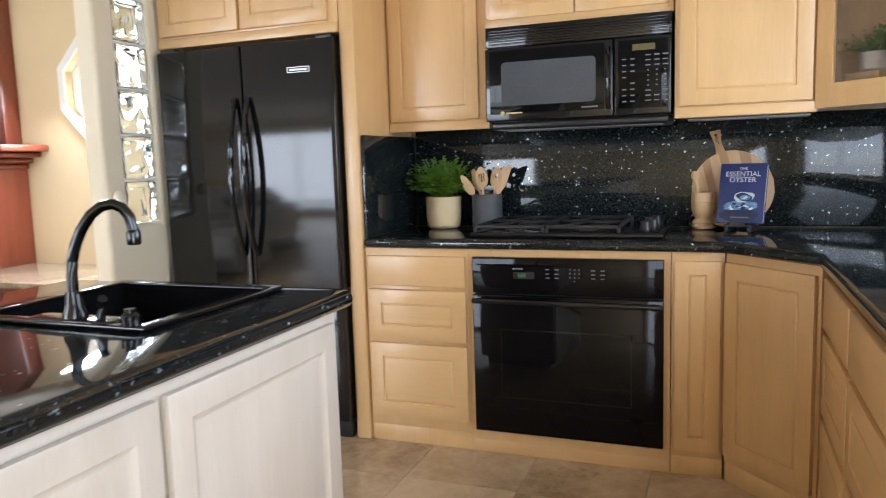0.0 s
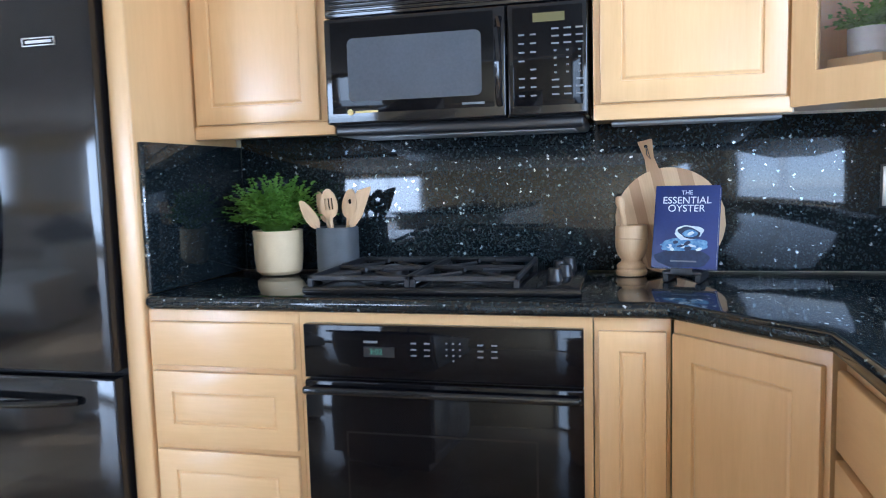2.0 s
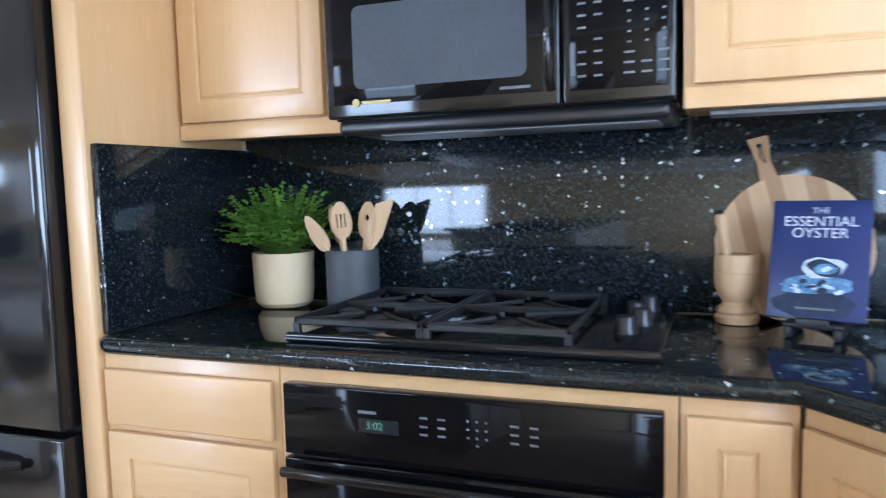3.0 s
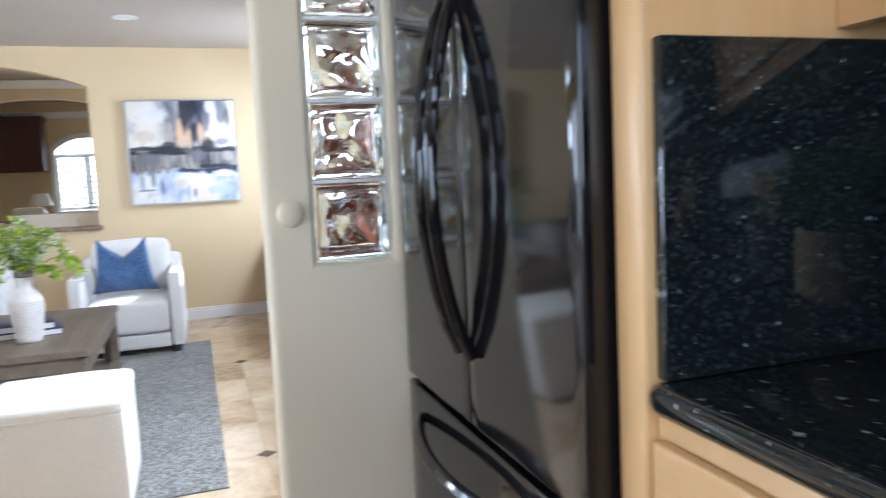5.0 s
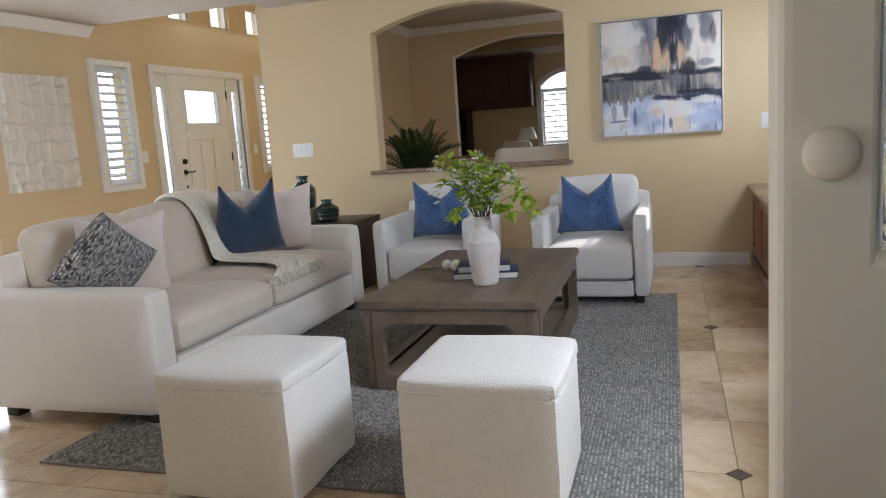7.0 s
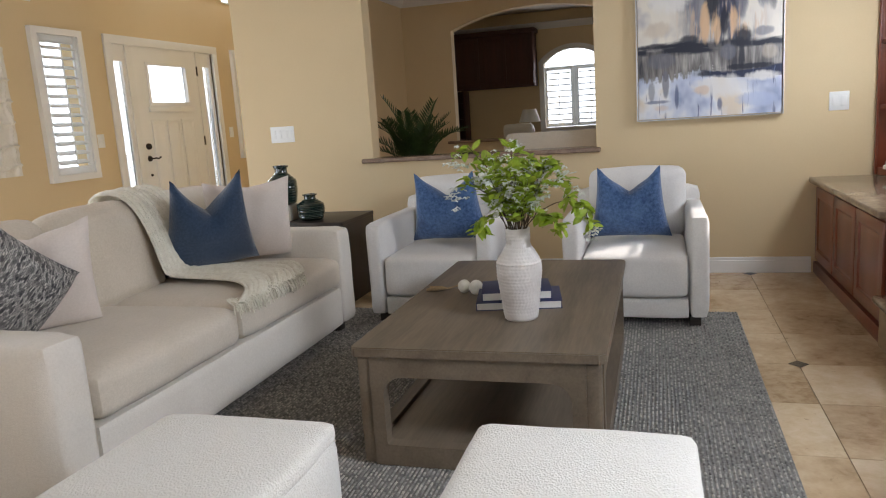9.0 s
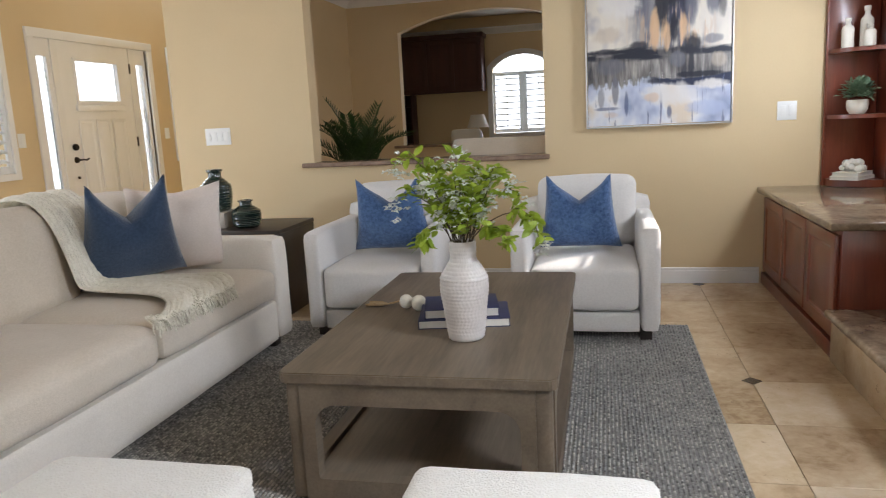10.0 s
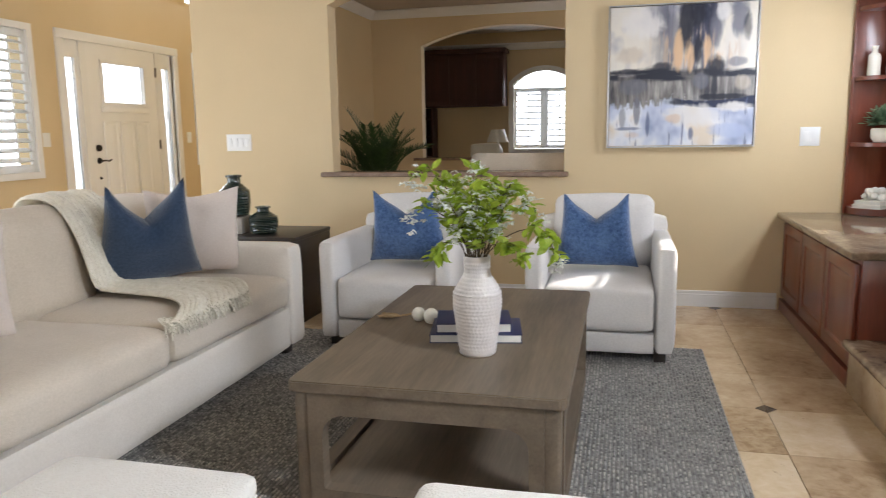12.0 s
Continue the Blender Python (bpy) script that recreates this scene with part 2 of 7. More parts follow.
def painting_material():
    """Abstract: cream and grey sky, dark and peach smears in the middle, a grey shore with dark edges, a pale blue-white foreground."""
    m, nt, bsdf = node_material("abstract_paint")
    tc = nt.nodes.new("ShaderNodeTexCoord")
    sep = nt.nodes.new("ShaderNodeSeparateXYZ")
    nt.links.new(tc.outputs["Object"], sep.inputs[0])
    side, up = sep.outputs[1], sep.outputs[2]
    tall = noise_tex(nt, coords(nt, (1, 9, 2.2)), 1.0, 4.0, 0.6, 0.3)
    fine = noise_tex(nt, coords(nt, (1, 34, 4)), 1.0, 3.0, 0.6, 0.2)
    wide = noise_tex(nt, coords(nt, (1, 2.4, 11)), 1.0, 4.0, 0.55, 0.4)
    patch = noise_tex(nt, coords(nt, (1, 4.0, 3.4)), 1.0, 3.0, 0.55)
    top = ramp(nt, patch, [(0.34, (0.36, 0.36, 0.42)), (0.44, (0.60, 0.57, 0.55)), (0.52, (0.80, 0.75, 0.66)), (0.66, (0.76, 0.71, 0.64))])
    off = maths(nt, 'ABSOLUTE', maths(nt, 'SUBTRACT', side, 0.08))
    centre = maths(nt, 'SUBTRACT', 1.0, soft(nt, off, 0.06, 0.36))
    smear = maths(nt, 'MULTIPLY', soft(nt, maths(nt, 'ADD', tall, maths(nt, 'MULTIPLY', maths(nt, 'SUBTRACT', fine, 0.5), 0.3)), 0.40, 0.60), centre)
    dark = ramp(nt, maths(nt, 'ADD', maths(nt, 'MULTIPLY', patch, 0.5), maths(nt, 'MULTIPLY', fine, 0.5)), [(0.36, (0.018, 0.022, 0.045)), (0.5, (0.07, 0.075, 0.12)), (0.64, (0.30, 0.29, 0.33))])
    col_sky = mix(nt, smear, top, dark)
    peach = maths(nt, 'MULTIPLY', maths(nt, 'MULTIPLY', soft(nt, fine, 0.54, 0.62), centre), maths(nt, 'SUBTRACT', 1.0, soft(nt, up, 0.18, 0.34)))
    col_sky = mix(nt, maths(nt, 'MULTIPLY', peach, 0.85), col_sky, (0.72, 0.50, 0.31))
    shore = ramp(nt, maths(nt, 'ADD', maths(nt, 'MULTIPLY', fine, 0.55), maths(nt, 'MULTIPLY', patch, 0.45)), [(0.36, (0.055, 0.055, 0.065)), (0.46, (0.16, 0.15, 0.145)), (0.56, (0.32, 0.305, 0.29)), (0.68, (0.58, 0.53, 0.46))])
    low = ramp(nt, patch, [(0.34, (0.34, 0.40, 0.58)), (0.46, (0.62, 0.67, 0.79)), (0.56, (0.83, 0.84, 0.87)), (0.68, (0.80, 0.70, 0.58))])
    lift = maths(nt, 'ADD', up, maths(nt, 'MULTIPLY', maths(nt, 'SUBTRACT', wide, 0.5), 0.16))
    drip = maths(nt, 'ADD', up, maths(nt, 'ADD', maths(nt, 'MULTIPLY', maths(nt, 'SUBTRACT', fine, 0.5), 0.22), maths(nt, 'MULTIPLY', maths(nt, 'SUBTRACT', wide, 0.5), 0.22)))
    col = mix(nt, soft(nt, lift, 0.015, 0.05), shore, col_sky)
    edge = maths(nt, 'MULTIPLY', maths(nt, 'SUBTRACT', 1.0, soft(nt, maths(nt, 'ABSOLUTE', maths(nt, 'SUBTRACT', lift, 0.012)), 0.010, 0.050)), soft(nt, maths(nt, 'ADD', patch, maths(nt, 'MULTIPLY', fine, 0.3)), 0.52, 0.66))
    col = mix(nt, edge, col, (0.016, 0.02, 0.036))
    col = mix(nt, soft(nt, maths(nt, 'MULTIPLY', drip, -1.0), 0.155, 0.19), col, low)
    line = maths(nt, 'MULTIPLY', maths(nt, 'SUBTRACT', 1.0, soft(nt, maths(nt, 'ABSOLUTE', maths(nt, 'ADD', lift, 0.165)), 0.012, 0.034)), soft(nt, side, -0.16, 0.04))
    col = mix(nt, line, col, (0.022, 0.032, 0.075))
    drops = maths(nt, 'MULTIPLY', soft(nt, maths(nt, 'ADD', fine, maths(nt, 'MULTIPLY', tall, 0.4)), 0.80, 0.88), maths(nt, 'SUBTRACT', 1.0, soft(nt, up, -0.16, -0.10)))
    col = mix(nt, maths(nt, 'MULTIPLY', drops, 0.8), col, (0.14, 0.17, 0.29))
    # broad brush marks: centre, half width and half height, colour, strength
    ragged = maths(nt, 'MULTIPLY', maths(nt, 'SUBTRACT', tall, 0.5), 0.9)
    streak = maths(nt, 'MULTIPLY', maths(nt, 'SUBTRACT', fine, 0.5), 0.9)
    cloud = maths(nt, 'MULTIPLY', maths(nt, 'SUBTRACT', noise_tex(nt, coords(nt, (1, 7, 5)), 1.0, 4.0, 0.6, 0.6), 0.5), 2.2)
    marks = (
        ((0.025, 0.34), 0.050, 0.20, NIGHT, 0.95), ((0.10, 0.40), 0.045, 0.12, NIGHT, 0.9), ((-0.055, 0.27), 0.035, 0.13, SLATE, 0.75),
        ((0.34, 0.36), 0.055, 0.13, SLATE, 0.9), ((0.39, 0.30), 0.030, 0.09, NIGHT, 0.7), ((0.20, 0.27), 0.040, 0.12, SLATE, 0.8),
        ((-0.25, 0.33), 0.14, 0.10, MILK, 0.8), ((-0.33, 0.14), 0.10, 0.06, SAND, 0.7), ((0.24, 0.39), 0.045, 0.06, MILK, 0.7), ((-0.12, 0.12), 0.05, 0.09, SLATE, 0.35),
        ((-0.02, 0.15), 0.030, 0.12, PEACH, 0.9), ((0.055, 0.11), 0.025, 0.09, PEACH, 0.75), ((0.155, 0.16), 0.030, 0.10, PEACH, 0.85), ((0.22, 0.09), 0.022, 0.06, PEACH, 0.7),
        ((0.10, 0.16), 0.030, 0.10, NIGHT, 0.9), ((0.205, 0.06), 0.060, 0.075, NIGHT, 0.95), ((-0.12, 0.06), 0.06, 0.035, NIGHT, 0.85), ((-0.33, 0.035), 0.10, 0.022, NIGHT, 0.85), ((0.33, 0.08), 0.06, 0.03, SLATE, 0.7),
        ((0.205, -0.06), 0.022, 0.11, NIGHT, 0.9), ((0.12, -0.03), 0.05, 0.05, SLATE, 0.6), ((0.37, -0.05), 0.05, 0.05, SAND, 0.5), ((-0.30, -0.06), 0.09, 0.05, SLATE, 0.55),
        ((0.27, -0.135), 0.15, 0.020, NIGHT, 0.9), ((-0.02, -0.165), 0.05, 0.016, NIGHT, 0.7), ((0.06, -0.25), 0.17, 0.07, MILK, 0.8), ((0.33, -0.20), 0.10, 0.035, MILK, 0.9),
        ((-0.27, -0.22), 0.020, 0.09, SLATE, 0.8), ((-0.36, -0.26), 0.022, 0.07, SLATE, 0.6), ((-0.20, -0.30), 0.014, 0.08, STEELBLUE, 0.8), ((0.07, -0.37), 0.018, 0.05, STEELBLUE, 0.8),
        ((-0.04, -0.27), 0.05, 0.03, PEACH, 0.45), ((-0.30, -0.37), 0.05, 0.025, PEACH, 0.35), ((-0.32, -0.33), 0.08, 0.014, STEELBLUE, 0.7), ((0.30, -0.35), 0.12, 0.05, PALEBLUE, 0.7))
    for (cy, cz), ry, rz, paint, share in marks:
        dy = maths(nt, 'DIVIDE', maths(nt, 'SUBTRACT', side, cy), ry)
        dz = maths(nt, 'DIVIDE', maths(nt, 'SUBTRACT', up, cz), rz)
        away = maths(nt, 'ADD', maths(nt, 'MULTIPLY', dy, dy), maths(nt, 'MULTIPLY', dz, dz))
        away = maths(nt, 'ADD', away, maths(nt, 'ADD', cloud, maths(nt, 'ADD', ragged, streak)))
        keep = maths(nt, 'MULTIPLY', maths(nt, 'SUBTRACT', 1.0, soft(nt, away, 0.35, 1.35)), share)
        col = mix(nt, keep, col, paint)
    nt.links.new(col, bsdf.inputs["Base Color"])
    bsdf.inputs["Roughness"].default_value = 0.5
    bump(nt, bsdf, maths(nt, 'ADD', fine, wide), 0.25, 0.003)
    return m


WALL = surface("cream_wall_paint", (0.66, 0.515, 0.31), (0.70, 0.55, 0.335), 2.0, 0.75, fine=90, relief=0.25, depth=0.0015)
CREAM = surface("pale_cream_paint", (0.80, 0.72, 0.55), (0.84, 0.76, 0.59), 2.0, 0.6, fine=90, relief=0.2, depth=0.001)
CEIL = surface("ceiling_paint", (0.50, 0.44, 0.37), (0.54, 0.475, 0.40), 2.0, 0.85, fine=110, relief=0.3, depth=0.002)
WHITE = surface("white_paint", (0.78, 0.77, 0.74), (0.82, 0.81, 0.79), 5.0, 0.4, relief=0.05)
DOORWHITE = surface("warm_white_door_paint", (0.80, 0.79, 0.77), (0.84, 0.83, 0.81), 5.0, 0.4, relief=0.05)
PLASTIC = surface("white_plastic", (0.80, 0.80, 0.78), (0.83, 0.83, 0.81), 5.0, 0.3, relief=0.0)
GREYPLASTIC = surface("grey_plastic", (0.20, 0.21, 0.23), (0.25, 0.26, 0.28), 8.0, 0.4, relief=0.05)
MAPLE = wood("honey_maple", (0.66, 0.405, 0.178), (0.77, 0.50, 0.235), 'z', 0.33, 0.25, vary=0.10)
MAPLE_H = wood("honey_maple_level", (0.66, 0.405, 0.178), (0.77, 0.50, 0.235), 'x', 0.33, 0.25, vary=0.10)
# Island maple: the window's glare is put into its pale colour.
GLAREMAPLE = wood("maple_in_window_glare", (0.66, 0.58, 0.48), (0.76, 0.69, 0.60), 'z', 0.35, 0.25)
CHERRY = wood("red_cherry", (0.095, 0.017, 0.008), (0.225, 0.048, 0.021), 'z', 0.3, 0.4)
DARKCHERRY = wood("dark_cherry", (0.03, 0.008, 0.006), (0.07, 0.018, 0.012), 'z', 0.6, 0.0)
ASHWOOD = wood("weathered_brown_wood", (0.085, 0.063, 0.042), (0.235, 0.182, 0.128), 'x', 0.5, 0.05, 0.7, 0.15)
ESPRESSO = wood("espresso_wood", (0.018, 0.013, 0.010), (0.045, 0.032, 0.025), 'x', 0.45, 0.1)
BEECH = wood("light_beech", (0.50, 0.31, 0.15), (0.70, 0.48, 0.27), 'z', 0.5, 0.0, 1.6)
ACACIA = wood("mid_brown_wood", (0.36, 0.20, 0.09), (0.50, 0.30, 0.15), 'z', 0.5, 0.0, 1.6)
GRANITE = granite("black_flaked_granite")
TRAV = stone("travertine", [(0.30, 0.19, 0.10), (0.50, 0.36, 0.22), (0.62, 0.475, 0.31), (0.70, 0.56, 0.40)], 0.17, vary=0.16)
GROUT = surface("sandy_grout", (0.43, 0.33, 0.22), (0.50, 0.39, 0.27), 30, 0.9, relief=0.3)
DIAMOND = stone("dark_marble_inset", [(0.03, 0.022, 0.018), (0.07, 0.05, 0.04), (0.12, 0.09, 0.07)], 0.2, 14, 0.1, False)
MARBLE = stone("brown_marble", [(0.10, 0.065, 0.04), (0.22, 0.155, 0.10), (0.36, 0.27, 0.18), (0.58, 0.48, 0.36)], 0.10, 4, 0.0, False)
SILL = stone("sill_marble", [(0.14, 0.085, 0.06), (0.25, 0.17, 0.125), (0.38, 0.28, 0.21)], 0.2, 9, 0.0, False)
BLACK = surface("black_gloss_enamel", (0.006, 0.006, 0.007), (0.009, 0.009, 0.010), 4, 0.08, fine=300, relief=0.01, spec=0.5)
BLACKGLASS = surface("black_oven_glass", (0.003, 0.003, 0.004), (0.004, 0.004, 0.005), 4, 0.05, relief=0.0, spec=0.18)
BLACKPLASTIC = surface("black_plastic", (0.012, 0.012, 0.013), (0.018, 0.018, 0.02), 10, 0.32, fine=400, relief=0.1)
CASTIRON = surface("cast_iron", (0.010, 0.010, 0.011), (0.022, 0.022, 0.024), 40, 0.42, fine=300, relief=0.4)
STEEL = surface("brushed_steel", (0.45, 0.45, 0.46), (0.6, 0.6, 0.61), 30, 0.28, 1.0)
DARKSTEEL = surface("dark_polished_metal", (0.05, 0.055, 0.06), (0.08, 0.085, 0.09), 30, 0.16, 1.0)
BRONZE = surface("oil_rubbed_bronze", (0.02, 0.015, 0.012), (0.04, 0.03, 0.024), 30, 0.35, 0.7)
MWGLASS = surface("smoked_mesh_glass", (0.055, 0.065, 0.08), (0.085, 0.10, 0.12), 3, 0.08, relief=0.0)
PRINT = surface("pale_print", (0.13, 0.14, 0.155), (0.18, 0.19, 0.205), 50, 0.5, relief=0.0)
GOLDPRINT = surface("gold_print", (0.55, 0.42, 0.14), (0.65, 0.5, 0.18), 50, 0.4, relief=0.0)
GREENLED = glow("green_digits", (0.25, 0.8, 0.5), 0.16)
AMBER = glow("amber_display", (0.45, 0.38, 0.05), 0.12)
LINEN = woven("off_white_linen", (0.74, 0.685, 0.605), (0.82, 0.765, 0.685), 0.003)
# Sofa linen made darker and tanner: the seats' shade is in the colour.
SEATLINEN = woven("shaded_linen", (0.64, 0.565, 0.465), (0.73, 0.65, 0.545), 0.003)
CHAIRCLOTH = woven("pale_grey_linen", (0.69, 0.665, 0.63), (0.78, 0.755, 0.72), 0.003)
BOUCLE = woven("ivory_boucle", (0.75, 0.72, 0.66), (0.80, 0.775, 0.72), 0.005, relief=0.8)
BEIGE = woven("beige_cushion_cloth", (0.62, 0.54, 0.43), (0.72, 0.64, 0.53), 0.003)
BLUSH = woven("blush_white_cloth", (0.74, 0.65, 0.58), (0.82, 0.73, 0.66), 0.003)
NAVY = woven("navy_chenille", (0.020, 0.040, 0.078), (0.042, 0.072, 0.125), 0.004, sheen=0.5)
BLUE = woven("blue_chenille", (0.032, 0.075, 0.18), (0.10, 0.185, 0.36), 0.006, sheen=0.4)
TWEED = tweed("black_and_white_tweed")
THROW = woven("cream_knit", (0.74, 0.69, 0.56), (0.88, 0.84, 0.72), 0.009, relief=1.0)
RUGBASE = woven("grey_rug_backing", (0.12, 0.115, 0.105), (0.24, 0.23, 0.21), 0.010, relief=0.6)
def knotted(name, tones, rough=0.95):
    """Wool yarn whose knots each take a tone of their own."""
    m, nt, bsdf = node_material(name)
    geo = nt.nodes.new("ShaderNodeNewGeometry")
    fibre = noise_tex(nt, coords(nt), 260, 2.0)
    drift = noise_tex(nt, coords(nt), 2.5, 2.0)
    f = maths(nt, 'ADD', maths(nt, 'ADD', maths(nt, 'MULTIPLY', geo.outputs["Random Per Island"], 0.72), maths(nt, 'MULTIPLY', fibre, 0.16)), maths(nt, 'MULTIPLY', maths(nt, 'SUBTRACT', drift, 0.5), 0.35))
    nt.links.new(ramp(nt, f, tones), bsdf.inputs["Base Color"])
    bsdf.inputs["Roughness"].default_value, bsdf.inputs["Specular IOR Level"].default_value = rough, 0.15
    bump(nt, bsdf, fibre, 0.6, 0.002)
    return m


RUGYARN = knotted("heathered_grey_rug_yarn", [(0.0, (0.13, 0.127, 0.123)), (0.3, (0.265, 0.256, 0.24)), (0.6, (0.42, 0.40, 0.37)), (0.9, (0.62, 0.585, 0.52))])
TAUPE = surface("taupe_shagreen", (0.40, 0.36, 0.31), (0.48, 0.44, 0.38), 60, 0.6, fine=200, relief=0.4)
CERAMIC = surface("cream_ceramic", (0.72, 0.55, 0.32), (0.79, 0.62, 0.38), 20, 0.55, fine=160, relief=0.2)
VASEWHITE = surface("white_glazed_clay", (0.53, 0.49, 0.46), (0.67, 0.635, 0.60), 18, 0.28, fine=90, relief=0.5, depth=0.002)
CHARCOAL = surface("charcoal_stoneware", (0.055, 0.058, 0.062), (0.085, 0.09, 0.095), 16, 0.55, fine=200, relief=0.2)
GREENGLAZE = surface("dark_green_glaze", (0.006, 0.016, 0.013), (0.014, 0.034, 0.026), 12, 0.10, fine=60, relief=0.2, coat=0.6)
LEAF = surface("fern_green_leaf", (0.14, 0.30, 0.035), (0.32, 0.55, 0.09), 30, 0.5, relief=0.2, vary=0.5)
LIME = surface("bright_green_leaf", (0.30, 0.46, 0.03), (0.58, 0.70, 0.09), 25, 0.45, relief=0.2, vary=0.5)
PALMGREEN = surface("palm_green_leaf", (0.016, 0.04, 0.012), (0.055, 0.11, 0.03), 20, 0.45, relief=0.2)
GREYLEAF = surface("grey_green_leaf", (0.09, 0.16, 0.09), (0.22, 0.31, 0.20), 30, 0.6, relief=0.2)
PETAL = surface("white_petal", (0.74, 0.76, 0.70), (0.84, 0.85, 0.80), 40, 0.6, relief=0.2)
TWIG = surface("brown_twig", (0.06, 0.04, 0.02), (0.12, 0.085, 0.045), 40, 0.8, relief=0.4)
SOIL = surface("dark_soil", (0.015, 0.010, 0.007), (0.04, 0.027, 0.018), 60, 0.95, relief=0.8)
NAVYBOOK = surface("navy_book_cloth", (0.015, 0.022, 0.075), (0.022, 0.032, 0.10), 40, 0.45, relief=0.2)
COVERBLUE = surface("blue_book_cover", (0.018, 0.028, 0.11), (0.028, 0.045, 0.16), 6, 0.35, relief=0.0)
SHELLBLUE = surface("blue_shell_print", (0.03, 0.10, 0.26), (0.26, 0.45, 0.62), 70, 0.25, relief=0.0)
SHELLPALE = surface("pale_shell_print", (0.42, 0.52, 0.58), (0.72, 0.76, 0.74), 60, 0.35, relief=0.0)
COVERNIGHT = surface("dark_cover_print", (0.008, 0.014, 0.04), (0.02, 0.04, 0.09), 30, 0.35, relief=0.0)
PRINTWHITE = surface("white_title_print", (0.72, 0.75, 0.80), (0.80, 0.82, 0.85), 50, 0.4, relief=0.0)
PAPER = surface("paper_pages", (0.66, 0.64, 0.58), (0.76, 0.74, 0.68), 200, 0.8, stretch=(1, 1, 6), relief=0.2)
JUTE = surface("jute", (0.30, 0.20, 0.10), (0.46, 0.33, 0.19), 120, 0.95, relief=0.8)
BEAD = surface("whitewashed_bead", (0.62, 0.58, 0.48), (0.74, 0.70, 0.60), 30, 0.6, relief=0.3)
CORAL = surface("white_coral", (0.68, 0.65, 0.58), (0.78, 0.75, 0.68), 40, 0.8, fine=80, relief=0.9, depth=0.004)
PLASTERART = surface("white_plaster_relief", (0.70, 0.66, 0.58), (0.78, 0.74, 0.66), 9, 0.8, fine=60, relief=0.6, depth=0.004)
GLASS = clear_glass("window_glass")
BLOCKGLASS = clear_glass("wavy_block_glass", (0.82, 0.90, 0.90), 0.03, 0.32)
FROST = clear_glass("textured_door_glass", (1, 1, 1), 0.25, 0.4)
SHUTTER = surface("white_backlit_shutter", (0.78, 0.78, 0.77), (0.82, 0.82, 0.81), 5.0, 0.4, relief=0.05)
# Light passing through is added so that the backlit shutters look bright.
thin_leaf(SHUTTER, 0.5)
for m in (LIME, LEAF, PETAL, PALMGREEN):
    thin_leaf(m, 0.4)
PAINTING = painting_material()
GRASS = surface("lawn", (0.04, 0.09, 0.02), (0.08, 0.14, 0.04), 3, 0.9, relief=0.6, depth=0.02)
BRIGHT = glow("hazy_daylight", (0.86, 0.94, 1.0), 3.2)
LAMPSHADE = woven("white_lampshade", (0.72, 0.70, 0.64), (0.80, 0.78, 0.72), 0.003)
OUTLET = surface("black_outlet_plate", (0.01, 0.01, 0.01), (0.02, 0.02, 0.02), 20, 0.3, relief=0.0)

# ---- mesh helpers ----
def mesh_object(name, bm, mat, smooth=None):
    bmesh.ops.recalc_face_normals(bm, faces=bm.faces)
    me = bpy.data.meshes.new(name)
    bm.to_mesh(me)
    bm.free()
    for m in (mat if isinstance(mat, (list, tuple)) else [mat]):
        me.materials.append(m)
    if smooth:
        me.shade_smooth()
        me.set_sharp_from_angle(angle=radians(smooth))
    return new(name, me)


def part(name, bm, mat, parent, label="", smooth=35, at=None):
    ob = mesh_object(name, bm, mat, smooth)
    ob.parent = parent
    if at is not None:
        ob.matrix_basis = at
    return tagged(ob, label)


def thing(name, label, category, at=(0, 0, 0), rz=0.0, group="", kind=""):
    ob = new(name)
    ob.empty_display_size = 0.1
    ob.matrix_world = pose(*at, 0, 0, rz)
    return tagged(ob, label, category, group, kind)


def solid(name, bm, mat, label, category, at=(0, 0, 0), rz=0.0, group="", kind="", smooth=35):
    ob = mesh_object(name, bm, mat, smooth)
    ob.matrix_world = pose(*at, 0, 0, rz)
    return tagged(ob, label, category, group, kind)


def box(lo, hi, r=0.0, seg=2, bm=None):
    """A box, its edges rounded by r; added to bm if that is given."""
    own = bmesh.new()
    bmesh.ops.create_cube(own, size=1.0)
    for v in own.verts:
        v.co = Vector([lo[i] + (v.co[i] + 0.5) * (hi[i] - lo[i]) for i in range(3)])
    if r:
        bmesh.ops.bevel(own, geom=own.edges[:], offset=r, segments=seg, profile=0.5, affect='EDGES')
    return own if bm is None else merge(bm, own)


def merge(bm, other, m=None):
    me = bpy.data.meshes.new("tmp")
    if m is not None:
        other.transform(m)
    other.to_mesh(me)
    other.free()
    bm.from_mesh(me)
    bpy.data.meshes.remove(me)
    return bm


